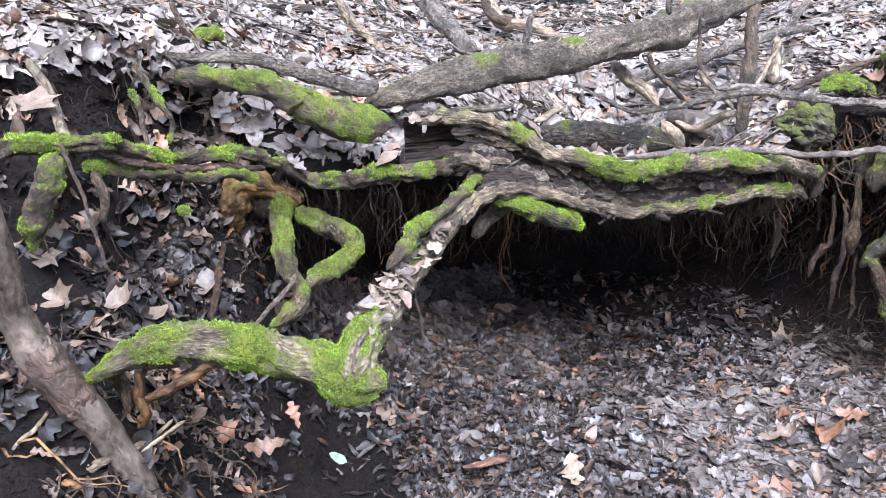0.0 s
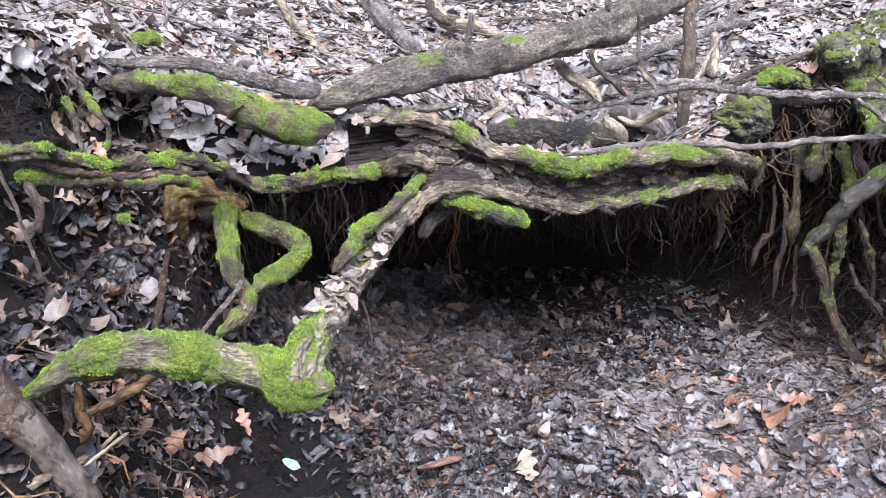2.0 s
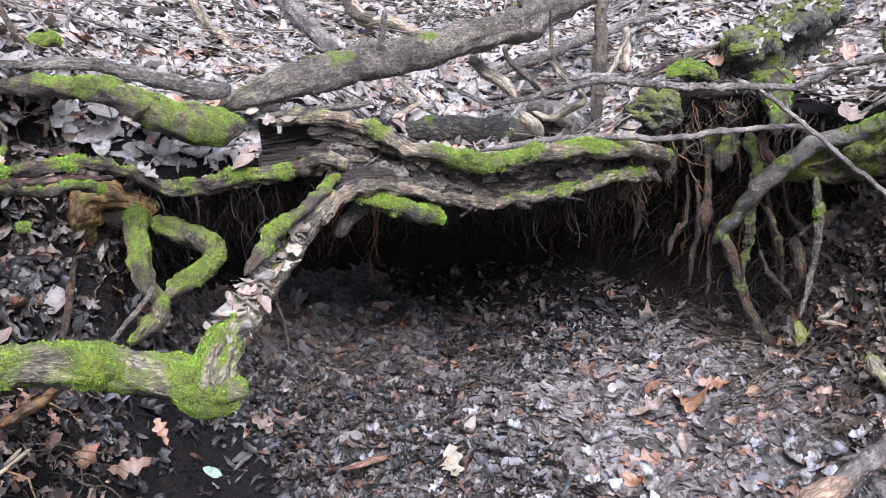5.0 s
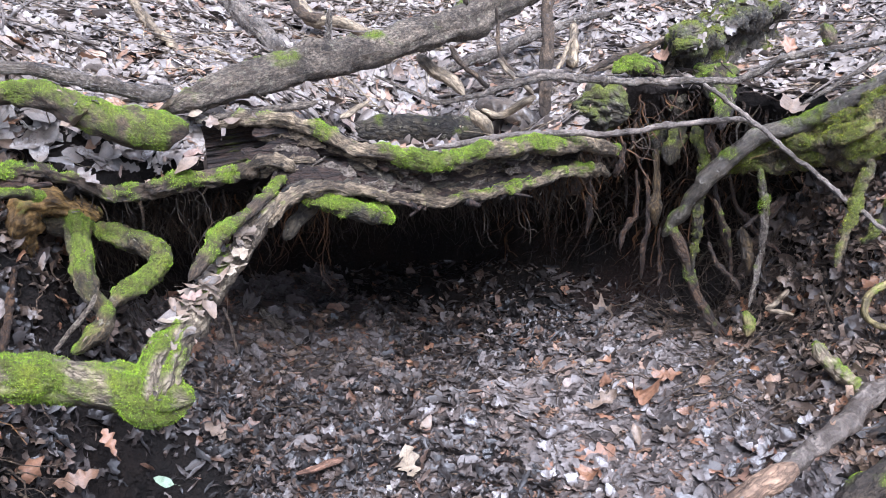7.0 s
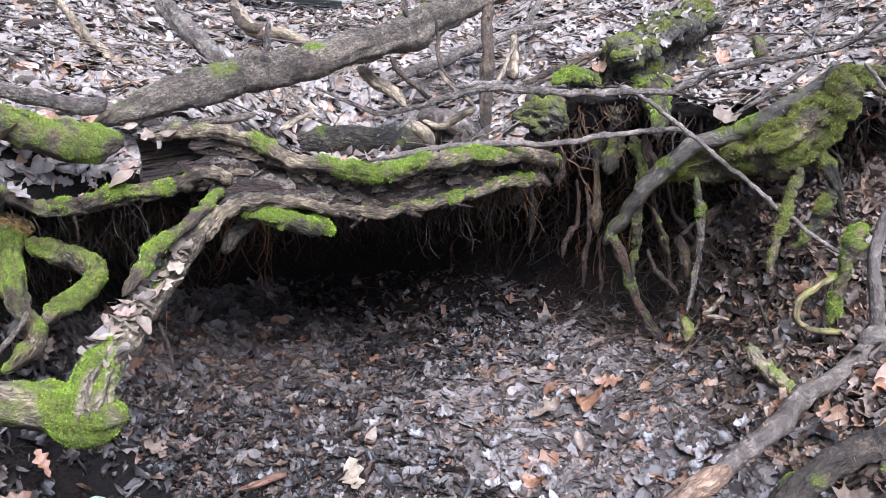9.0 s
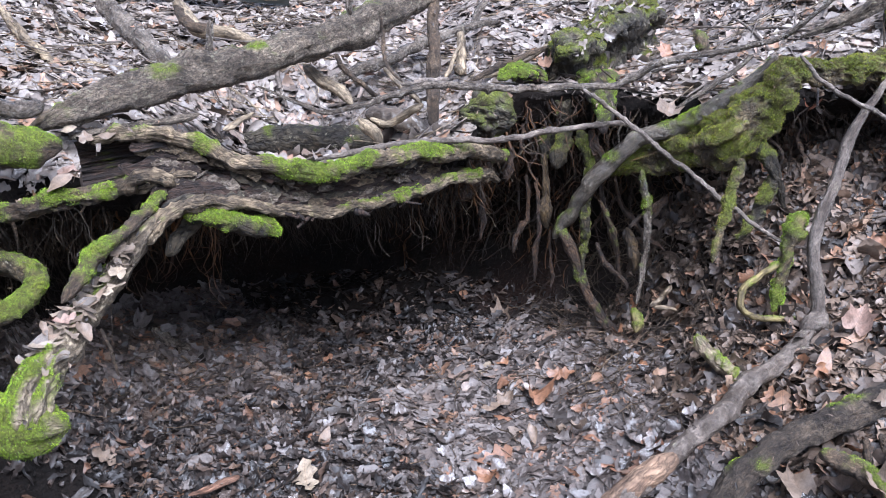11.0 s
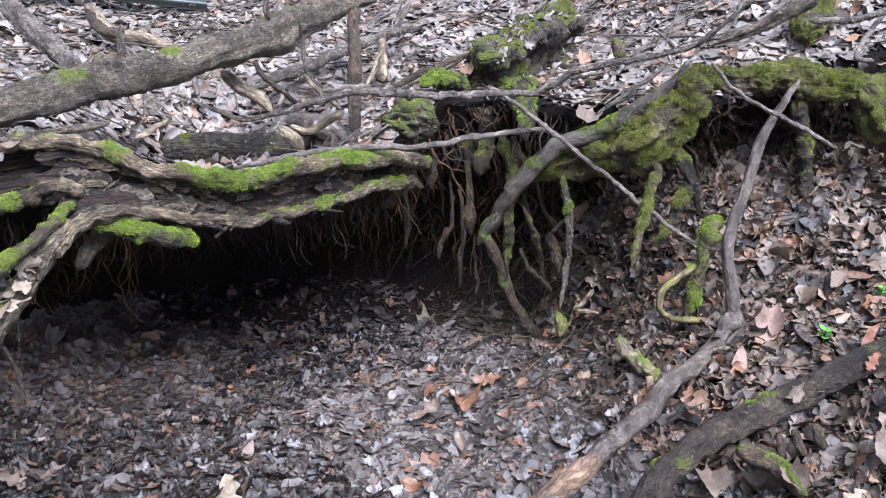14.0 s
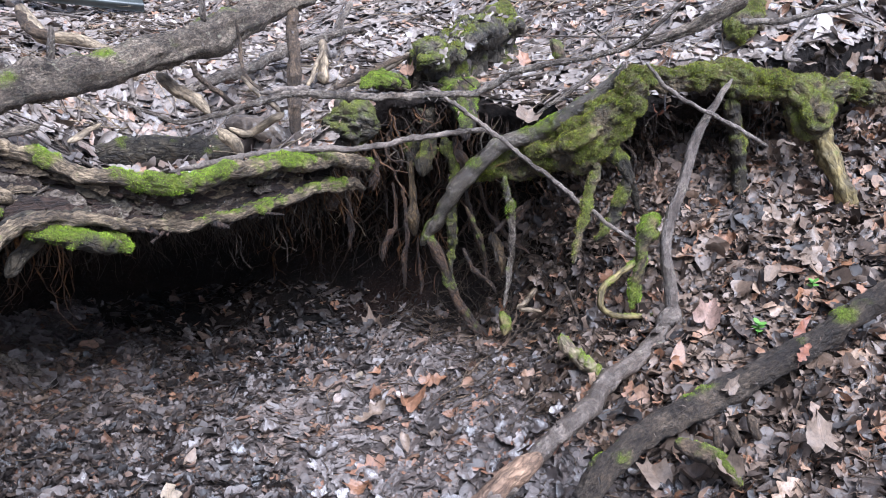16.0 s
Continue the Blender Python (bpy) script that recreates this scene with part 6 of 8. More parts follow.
limb("leg", [(2.084, 1.54, 0.696, 0.0334), (2.107, 1.51, 0.625, 0.0275), (2.123, 1.47, 0.54, 0.0244), (2.15, 1.44, 0.466, 0.02), (2.158, 1.42, 0.426, 0.0092)], BARE_YELLOW, moss=0.25, green=OLIVE_MOSS, label="bare yellowish root leg", **A)
limb("leg", [(1.856, 1.62, 0.783, 0.02), (1.875, 1.62, 0.705, 0.019), (1.903, 1.62, 0.592, 0.02), (1.915, 1.6, 0.514, 0.017), (1.925, 1.58, 0.469, 0.008)], DARK_OLIVE, moss=0.4, low=0.1, green=OLIVE_MOSS, **A)
limb("mossy_stump", [(1.582, 1.57, 0.51, 0.0103), (1.543, 1.56, 0.506, 0.0186), (1.518, 1.55, 0.457, 0.0158), (1.505, 1.54, 0.403, 0.014), (1.487, 1.53, 0.335, 0.0103), (1.471, 1.52, 0.304, 0.0047)], OLIVE_BARK, moss=0.75, low=0.25, rough=0.3, label="small mossy stub standing in leaves", category="root")
limb("yellow_root", [(1.504, 1.55, 0.415, 0.008), (1.442, 1.55, 0.39, 0.008), (1.403, 1.55, 0.368, 0.0085), (1.391, 1.54, 0.325, 0.008), (1.425, 1.53, 0.297, 0.0075), (1.481, 1.52, 0.282, 0.0069), (1.534, 1.52, 0.266, 0.0058)], BARE_YELLOW, moss=0.2, rough=0.25, label="looping yellowish root above the leaves", category="root")
limb("root_stub", [(1.283, 1.56, 0.261, 0.013), (1.296, 1.53, 0.222, 0.019), (1.322, 1.48, 0.197, 0.0177), (1.334, 1.42, 0.178, 0.0154)], PALE_BARK, moss=0.45, rough=0.25, label="broken root stub with a mossy side", category="root")
limb("twig", [(1.4, 1.72, 0.328, 0.0045), (1.418, 1.7, 0.266, 0.0045), (1.433, 1.66, 0.18, 0.0045)], BROWN_BARK, rough=0.15, label="thin stalk stuck in the bank", category="twig")
limb("hanging_root", [(1.337, 1.91, 0.587, 0.0081), (1.342, 1.9, 0.525, 0.0109), (1.351, 1.9, 0.441, 0.0111), (1.34, 1.89, 0.363, 0.0093), (1.311, 1.87, 0.273, 0.0074), (1.294, 1.86, 0.22, 0.0037)], DARK_BARK, moss=0.35, rough=0.2, label="grey hanging root with moss at its foot", category="root")
limb("hanging_root", [(1.208, 1.99, 0.49, 0.0142), (1.203, 1.99, 0.39, 0.0128)], DARK_OLIVE, moss=0.5, low=0.2, rough=0.3, green=OLIVE_MOSS, label="mossy root hanging from the bank", category="root")

# ---- more roots of the bank ----
curtain = limb("hanging_root", [(1.151, 2.02, 0.413, 0.0169), (1.182, 2, 0.322, 0.0157), (1.203, 1.98, 0.23, 0.0145), (1.238, 1.96, 0.152, 0.0146), (1.286, 1.93, 0.078, 0.0107)], ROOT_DARK, moss=0.2, rough=0.25, ridges=0.2, label="gnarled bare and mossy roots hanging from the bank", category="root")
C = dict(parent=curtain, rough=0.4)
limb("root", [(1.260, 1.998, 0.495, 0.0044), (1.273, 1.988, 0.446, 0.0067), (1.295, 1.978, 0.388, 0.0067), (1.302, 1.968, 0.304, 0.0054), (1.288, 1.958, 0.241, 0.0032)], ROOT_DARK, moss=0.3, **C)
limb("root", [(1.305, 1.937, 0.424, 0.0105), (1.319, 1.927, 0.375, 0.0167), (1.325, 1.917, 0.328, 0.0150), (1.316, 1.917, 0.287, 0.0062)], OLIVE_ROOT_OCHRE, ridges=0.3, label="swollen ochre root end", **C)
limb("root", [(1.384, 1.896, 0.501, 0.0043), (1.340, 1.907, 0.461, 0.0059), (1.301, 1.917, 0.426, 0.0045)], ROOT_DARK, **C)
limb("root", [(1.041, 2.172, 0.630, 0.0065), (1.062, 2.151, 0.590, 0.0076), (1.035, 2.141, 0.546, 0.0054)], RUSTY_ROOT, **C)
limb("root", [(1.276, 2.214, 0.657, 0.0135), (1.243, 2.190, 0.634, 0.0227), (1.214, 2.165, 0.592, 0.0238), (1.194, 2.141, 0.565, 0.0145)], DARK_OLIVE, moss=0.6, low=0.2, green=OLIVE_MOSS, label="thick mossy root bulb", **C)
limb("root", [(1.185, 2.256, 0.660, 0.0169), (1.208, 2.242, 0.619, 0.0285), (1.198, 2.227, 0.580, 0.0203), (1.187, 2.214, 0.556, 0.0095)], DARK_OLIVE, moss=0.6, low=0.2, green=OLIVE_MOSS, **C)
limb("root", [(1.195, 2.224, 0.593, 0.0072), (1.172, 2.172, 0.512, 0.0094), (1.158, 2.165, 0.458, 0.0161), (1.158, 2.158, 0.420, 0.0175), (1.165, 2.151, 0.379, 0.0081)], OLIVE_ROOT_OCHRE, label="ochre root lump", **C)
limb("root", [(1.153, 2.193, 0.530, 0.0054), (1.135, 2.141, 0.404, 0.0067), (1.126, 2.133, 0.357, 0.0087), (1.111, 2.127, 0.304, 0.0081), (1.104, 2.120, 0.231, 0.0040)], RUSTY_ROOT, ridges=0.4, **C)
limb("root", [(1.142, 2.235, 0.530, 0.0054), (1.122, 2.193, 0.414, 0.0061), (1.096, 2.186, 0.387, 0.0088), (1.072, 2.179, 0.347, 0.0082), (1.059, 2.172, 0.313, 0.0040)], RUSTY_ROOT, **C)
limb("root", [(1.267, 2.130, 0.666, 0.0131), (1.277, 2.117, 0.614, 0.0144), (1.279, 2.102, 0.570, 0.0118), (1.255, 2.088, 0.522, 0.0066)], DARK_OLIVE, moss=0.6, low=0.2, green=OLIVE_MOSS, **C)
limb("root", [(1.284, 2.109, 0.668, 0.0091), (1.301, 2.099, 0.615, 0.0143), (1.314, 2.088, 0.561, 0.0104), (1.300, 2.078, 0.542, 0.0052)], RUSTY_ROOT, ridges=0.4, **C)
limb("root", [(1.222, 2.009, 0.509, 0.0075), (1.219, 2.004, 0.457, 0.0108), (1.212, 1.998, 0.389, 0.0095), (1.200, 1.993, 0.345, 0.0080), (1.195, 1.988, 0.291, 0.0048)], DARK_OLIVE, moss=0.5, low=0.3, where=lambda v, n: np.interp(v[:, 2], (0.3, 0.36), (-0.9, 0.3)), green=OLIVE_MOSS, **C)
limb("root", [(1.299, 2.088, 0.551, 0.0054), (1.296, 2.036, 0.451, 0.0065), (1.305, 2.029, 0.404, 0.0098), (1.318, 2.023, 0.348, 0.0092), (1.326, 2.015, 0.299, 0.0053)], ROOT_DARK, **C)
limb("root", [(0.913, 2.214, 0.489, 0.0147), (0.953, 2.206, 0.521, 0.0146), (0.988, 2.200, 0.554, 0.0119), (1.007, 2.193, 0.600, 0.0066)], RUSTY_ROOT, ridges=0.4, **C)
limb("root", [(1.049, 2.109, 0.653, 0.0050), (1.041, 2.109, 0.616, 0.0083), (1.024, 2.109, 0.580, 0.0070), (1.013, 2.109, 0.566, 0.0039)], RUSTY_ROOT, ridges=0.3, **C)
limb("root", [(1.027, 2.339, 0.572, 0.0054), (1.015, 2.297, 0.442, 0.0090), (1.012, 2.287, 0.385, 0.0103), (0.995, 2.276, 0.332, 0.0045)], RUSTY_ROOT, ridges=0.4, **C)
limb("root", [(1.148, 2.099, 0.395, 0.0036), (1.134, 2.067, 0.296, 0.0047), (1.133, 2.057, 0.259, 0.0053), (1.121, 2.047, 0.236, 0.0033)], RUSTY_ROOT, **C)
limb("root", [(1.227, 1.968, 0.382, 0.0052), (1.251, 1.951, 0.319, 0.0072), (1.293, 1.934, 0.270, 0.0059), (1.300, 1.917, 0.244, 0.0032)], ROOT_DARK, **C)
limb("root", [(1.362, 2.109, 0.541, 0.0045), (1.358, 2.057, 0.452, 0.0053), (1.371, 2.018, 0.413, 0.0078), (1.400, 1.981, 0.364, 0.0078), (1.438, 1.942, 0.324, 0.0045)], RUSTY_ROOT, **C)
limb("root", [(1.434, 1.937, 0.491, 0.0077), (1.396, 1.927, 0.461, 0.0116), (1.363, 1.917, 0.439, 0.0064)], RUSTY_ROOT, **C)
forked_twig = limb("twig", [(1.313, 1.72, 0.332, 0.0072), (1.282, 1.72, 0.298, 0.0079), (1.255, 1.72, 0.279, 0.0065)], PALE_BARK, rough=0.2, label="forked pale root tip on the bank", category="root")
limb("branch", [(1.26, 1.72, 0.282, 0.0058), (1.283, 1.7, 0.28, 0.0057), (1.313, 1.69, 0.272, 0.0043)], PALE_BARK, parent=forked_twig, rough=0.2)
limb("root_tip", [(1.294, 1.86, 0.211, 0.014), (1.292, 1.84, 0.169, 0.0155), (1.278, 1.83, 0.151, 0.0093)], BARE_YELLOW, moss=0.3, label="yellowish root tip in the leaves", category="root")
limb("root", [(2.233, 1.4, 0.465, 0.02), (2.162, 1.38, 0.429, 0.0197), (2.098, 1.36, 0.4, 0.0179), (2.015, 1.33, 0.349, 0.0146), (1.985, 1.32, 0.328, 0.0102)], PALE_BARK, rough=0.2, label="bare pale root reaching down the bank", category="root")
limb("mossy_root", [(2.5, 1.75, 0.717, 0.0525), (2.691, 1.8, 0.742, 0.0639), (2.932, 1.85, 0.729, 0.0674)], OLIVE_BARK, moss=0.6, low=0.1, green=OLIVE_MOSS, label="mossy root behind the arching root", category="root")
limb("mossy_root", [(1.999, 1.75, 0.918, 0.0469), (2.079, 1.8, 0.946, 0.0434), (2.149, 1.85, 0.977, 0.0412)], OLIVE_BARK, moss=0.55, low=0.1, lumps=0.013, green=OLIVE_MOSS, label="mossy root lump on the upper bank", category="root")
limb("mossy_root", [(1.236, 1.1, 0.238, 0.0171), (1.257, 1.05, 0.233, 0.019), (1.268, 1, 0.227, 0.0164), (1.271, 0.95, 0.212, 0.015)], BROWN_BARK, moss=0.45, rough=0.2, label="mossy root under the dark log", category="root")
for pts in ([(1.313, 1.06, 0.268, 0.0079), (1.308, 1.05, 0.249, 0.0079), (1.303, 1.04, 0.223, 0.0068)], [(1.346, 1.06, 0.27, 0.0091), (1.353, 1.05, 0.246, 0.0103), (1.354, 1.03, 0.224, 0.008)], [(1.389, 1.05, 0.274, 0.0103), (1.386, 1.03, 0.253, 0.0114), (1.385, 1.02, 0.232, 0.0102)]):
    limb("root_stub", pts, BROWN_BARK, rough=0.25, label="short root stub under the dark log", category="root", group="stubs under the log")
limb("twig", [(2.112, 1.6, 0.977, 0.006), (2.01, 1.56, 0.931, 0.0065), (1.932, 1.52, 0.886, 0.0071), (1.97, 1.5, 0.873, 0.005)], TWO_TONE, rough=0.2, label="bent twig above the mossy root", category="twig")
limb("twig", [(1.872, 1.62, 0.971, 0.0086), (1.968, 1.58, 0.967, 0.0087), (2.073, 1.55, 0.983, 0.0073), (2.153, 1.5, 1.006, 0.0058)], DARK_BARK, rough=0.2, label="dark thin stick on the upper bank", category="stick")
limb("bark_piece", [(0.059, 1.62, 0.132, 0.0061), (0.089, 1.66, 0.111, 0.0126), (0.133, 1.7, 0.09, 0.0143), (0.173, 1.74, 0.072, 0.008)], bark("red_brown_bark", (0.1, 0.05, 0.03), (0.36, 0.2, 0.13)), rough=0.2, flat=0.4, label="flat reddish brown bark piece on the floor", category="bark")
limb("stick", [(-0.006, 2.45, 0.179, 0.0121), (0.036, 2.4, 0.159, 0.0153), (0.074, 2.35, 0.146, 0.0151), (0.097, 2.32, 0.143, 0.0083)], DARK_BARK, rough=0.2, label="short dark stick lying on the floor", category="stick")
limb("twig", [(-0.015, 1.5, 0.603, 0.0027), (-0.008, 1.5, 0.554, 0.0033), (-0.004, 1.5, 0.503, 0.0022)], BROWN_BARK, rough=0.2, label="dry stalk hanging beside the root", category="twig")

# ---- mossy stump and lump on the slope ----
def stump_mesh():
    """A crumbling stump: an upright rotten face under an overhanging mossy lip, with a sloping top."""
    spine = glide([(1.2, 2.22, 0.0, 0.06), (1.23, 2.21, 0.0, 0.7), (1.29, 2.21, 0.0, 0.95), (1.4, 2.25, 0.02, 1.0), (1.54, 2.32, 0.045, 1.0), (1.66, 2.39, 0.07, 0.9), (1.73, 2.44, 0.08, 0.6), (1.76, 2.47, 0.08, 0.06)], 0.008)
    out = glide([(0.02, 0.66, 0, 1), (0.0, 0.74, 0, 1), (-0.02, 0.81, 0, 1), (0.0, 0.838, 0, 1), (0.03, 0.848, 0, 1), (0.036, 0.868, 0, 1), (0.015, 0.89, 0, 1), (-0.04, 0.897, 0, 1), (-0.1, 0.905, 0, 1), (-0.13, 0.87, 0, 1), (-0.14, 0.7, 0, 1)], 0.008)
    way = np.gradient(spine[:, :2], axis=0)
    front = np.stack([way[:, 1], -way[:, 0]], 1) / np.linalg.norm(way, axis=1)[:, None]
    v = np.array([[(x + f[0] * ((q[0] + 0.04) * k - 0.04), y + f[1] * ((q[0] + 0.04) * k - 0.04), 0.78 + (q[1] + 0.012 - 0.78) * k + lift) for q in out] for (x, y, lift, k), f in zip(spine, front)]).reshape(-1, 3)
    t = grid_tris(len(spine), len(out))[:, ::-1]
    n, _ = normals_of(v, t)
    crumble = 0.026 * wobble(v, 13, 1) + 0.02 * wobble(v, 32, 2) + 0.012 * wobble(v, 85, 3) - 0.035 * np.clip(np.abs(wobble(v * (1, 1, 0.35), 24, 4)) * 2 - 0.5, 0, 1) * (n[:, 2] < 0.4)
    v = v + n * crumble[:, None]
    n, _ = normals_of(v, t)
    cover = moss_cover(v, n, 0.27, 2.0, 0.0, lambda w, m: 0.5 * (m[:, 2] > 0.25) - 0.25 - 0.7 * np.clip((w[:, 0] - 1.42) / 0.2, 0, 1) * (m[:, 2] < 0.3))
    return v, t, v * (1, 1, 0.3), cover


sv, st, sg, sc = stump_mesh()
stump = tagged(new("rotten_stump", solid("rotten_stump", sv, st, BLACK_BARK, sg, sc)), "crumbling stump overgrown with moss on the slope", "stump")
tagged(part("moss", solid("moss", *tufts(sv, st, sc, 5.1, 0.004), OLIVE_MOSS, smooth=False), stump, "olive green moss"), kind="stuff")
S = dict(parent=stump, rough=0.4)


def stump_leaves():
    """Fallen leaves on the sloping top of the stump."""
    rng = np.random.default_rng(93)
    up, fn = normals_of(sv, st)
    area = np.linalg.norm(fn, axis=1) / 2
    mid = sv[st].mean(1)
    face = np.repeat(np.arange(len(st)), rng.poisson(area * 1500 * (fn[:, 2] > area) * np.interp(mid[:, 0], (1.3, 1.5), (0.3, 1))))
    kinds = rng.choice(["scrap_" + c for c in "abcdefgh"] + ["oak", "oak", "slim", "broad"], len(face))
    v, t, b = leaves(sv[st[face]].mean(1), up[st[face, 0]], kinds, rng.uniform(0.02, 0.065, len(face)), rng, 0.25, 0.7, 0.002, 0.008)
    return solid("stump_leaf_litter", v, t, SLOPE_LEAF, blade=b)


tagged(new("stump_leaf_litter", stump_leaves()), "wet grey brown leaves lying on the crumbling stump", "leaf litter", kind="stuff")
limb("block", [(1.232, 2.200, 0.887, 0.0301), (1.250, 2.200, 0.887, 0.0362), (1.282, 2.210, 0.887, 0.0365), (1.310, 2.220, 0.892, 0.0291)], BLACK_BARK, moss=0.7, low=0.3, blade=0.003, blunt=True, green=OLIVE_MOSS, lumps=0.012, label="blocky mossy lump", **S)
limb("ridge", [(1.313, 2.240, 0.889, 0.0170), (1.381, 2.270, 0.895, 0.0221), (1.457, 2.310, 0.911, 0.0274), (1.542, 2.360, 0.928, 0.0348), (1.635, 2.420, 0.940, 0.0376), (1.712, 2.480, 0.951, 0.0246)], BLACK_BARK, moss=0.7, low=0.2, blade=0.003, blunt=True, green=OLIVE_MOSS, lumps=0.013, label="mossy ridge along the top of the stump", **S)
limb("mound", [(1.037, 2.16, 0.836, 0.0137), (1.094, 2.18, 0.845, 0.0239), (1.157, 2.2, 0.837, 0.0257), (1.194, 2.2, 0.816, 0.0156)], ROTTEN, moss=0.75, low=0.1, lumps=0.01, flat=0.7, label="low bright green mound", **S)
limb("foot", [(1.309, 2.22, 0.803, 0.0417), (1.333, 2.16, 0.783, 0.0412), (1.317, 2.08, 0.756, 0.032), (1.267, 2, 0.72, 0.0233), (1.254, 1.97, 0.688, 0.0154)], ROTTEN, moss=0.42, low=0.1, **S)
limb("root_lump", [(1.651, 2.15, 0.905, 0.0136), (1.651, 2.12, 0.875, 0.0169), (1.652, 2.1, 0.843, 0.0152)], BROWN_BARK, moss=0.5, rough=0.25, label="small mossy root lump on the slope", category="root")
limb("mossy_lump", [(0.902, 2.14, 0.757, 0.0292), (0.939, 2.13, 0.756, 0.061), (0.99, 2.11, 0.749, 0.0634), (1.032, 2.1, 0.737, 0.0403), (1.052, 2.1, 0.73, 0.0144)], BLACK_BARK, moss=0.52, low=0.2, rough=0.4, lumps=0.014, blade=0.0026, green=OLIVE_MOSS, label="rounded earthy lump covered with moss", category="moss")


# ---- fine roots hanging in the hollow ----
def rootlets(name, label, mask, per_m2, length, radius, material, seed, sides=4):
    rng = np.random.default_rng(seed)
    p, n = sown(mask, per_m2, rng)
    vs, ts, gs, at = [], [], [], 0
    for q, m in zip(p, n):
        ln, r = length * rng.uniform(0.2, 1.4), radius * math.exp(rng.normal(0, 0.4))
        k = 11
        way = np.array((0, 0, -1.0)) + m * 0.2 + rng.normal(0, 0.45, 3)
        line = [q - m * 0.01]
        for _ in range(k - 1):
            way = way + rng.normal(0, 0.36, 3) + (0, 0, -0.15)
            way /= np.linalg.norm(way)
            line.append(line[-1] + way * ln / k)
        line = np.array(line)
        a = np.arange(sides) * 2 * np.pi / sides
        ring = np.stack([np.cos(a), np.sin(a), 0.3 * np.sin(a)], 1)
        v = (line[:, None] + ring[None] * (r * np.linspace(1, 0.35, k))[:, None, None]).reshape(-1, 3)
        vs.append(v)
        gs.append(np.stack([v[:, 0] * 0.5, v[:, 1] * 0.5, v[:, 2] * 0.3], 1))
        ts.append(grid_tris(k, sides, True) + at)
        at += len(v)
    v = np.vstack(vs)
    return tagged(new(name, solid(name, v, np.vstack(ts), material, np.vstack(gs), np.zeros(len(v)))), label, "roots", kind="stuff")


rootlets("hanging_rootlets", "dense fine brown rootlets hanging in the hollow", lambda m, z: ((z == 6) | (z == 7)) & box_of(m, -0.4, 1.35, 1.9, 3.1) & ((z == 6) | (m[:, 1] > 2.0)), 1300, 0.17, 0.0011, ROOTLET, 21)
rootlets("hanging_rootlets", "matted rootlets on the back wall of the hollow", lambda m, z: (z == 5) & box_of(m, -0.4, 1.3, 2.2, 3.1), 2600, 0.1, 0.0011, ROOTLET, 65)
rootlets("hanging_rootlets", "ochre rootlets hanging in the corner of the hollow", lambda m, z: ((z >= 5) & (z <= 7)) & box_of(m, 0.8, 1.35, 1.95, 2.9), 620, 0.18, 0.0026, RUSTY, 22)
rootlets("hanging_rootlets", "thick brown rootlets below the rotten root", lambda m, z: ((z == 7) | (z == 8)) & box_of(m, -0.05, 0.25, 1.8, 2.5), 550, 0.26, 0.0024, RUSTY, 23)
rootlets("hanging_rootlets", "fibrous rootlets under the ledge root", lambda m, z: ((z >= 5) & (z <= 8)) & box_of(m, -0.4, 0.05, 1.85, 2.7), 1900, 0.17, 0.0013, ROOTLET, 24)
rootlets("hanging_rootlets", "thicker tangled roots under the ledge root", lambda m, z: ((z >= 6) & (z <= 8)) & box_of(m, -0.4, 0.1, 1.85, 2.5), 260, 0.26, 0.0028, BROWN_BARK, 66)
rootlets("hanging_rootlets", "tangled roots in the crumbling bank", lambda m, z: ((z >= 5) & (z <= 9)) & box_of(m, 1.15, 2.3, 1.5, 2.3), 500, 0.12, 0.0022, ROOT_DARK, 25)
rootlets("hanging_rootlets", "thick bare roots massed under the bank", lambda m, z: ((z >= 6) & (z <= 9)) & box_of(m, 0.98, 1.5, 1.8, 2.6), 420, 0.22, 0.0036, ROOT_DARK, 28, 6)
rootlets("hanging_rootlets", "pale ochre roots massed under the bank", lambda m, z: ((z >= 6) & (z <= 9)) & box_of(m, 0.98, 1.5, 1.8, 2.6), 420, 0.22, 0.0028, RUSTY, 29, 6)
rootlets("hanging_rootlets", "crooked dark roots crowding the corner of the hollow", lambda m, z: ((z >= 5) & (z <= 9)) & box_of(m, 0.95, 1.5, 1.85, 2.7), 520, 0.2, 0.0032, ROOT_DARK, 70, 6)
rootlets("hanging_rootlets", "mossy brown roots crowding the corner of the hollow", lambda m, z: ((z >= 6) & (z <= 9)) & box_of(m, 0.98, 1.5, 1.85, 2.5), 130, 0.24, 0.0058, DARK_OLIVE, 71, 7)
rootlets("hanging_rootlets", "pale frayed roots in the corner of the hollow", lambda m, z: ((z >= 5) & (z <= 8)) & box_of(m, 0.95, 1.45, 1.9, 2.6), 70, 0.2, 0.0034, PALE_BARK, 72, 6)
rootlets("hanging_rootlets", "ochre and brown roots tangled in the bank foot", lambda m, z: ((z >= 2) & (z <= 5)) & box_of(m, -0.8, -0.4, 0.85, 1.5), 260, 0.2, 0.0042, YELLOW_ROOT, 51, 6)
rootlets("hanging_rootlets", "brown roots tangled in the bank foot", lambda m, z: ((z >= 2) & (z <= 5)) & box_of(m, -0.8, -0.4, 0.85, 1.6), 700, 0.16, 0.0024, BROWN_BARK, 52, 5)
rootlets("hanging_rootlets", "thin roots in the earthen bank face", lambda m, z: ((z >= 2) & (z <= 9)) & box_of(m, -0.9, -0.38, 0.9, 1.95), 600, 0.11, 0.0018, ROOTLET, 26)
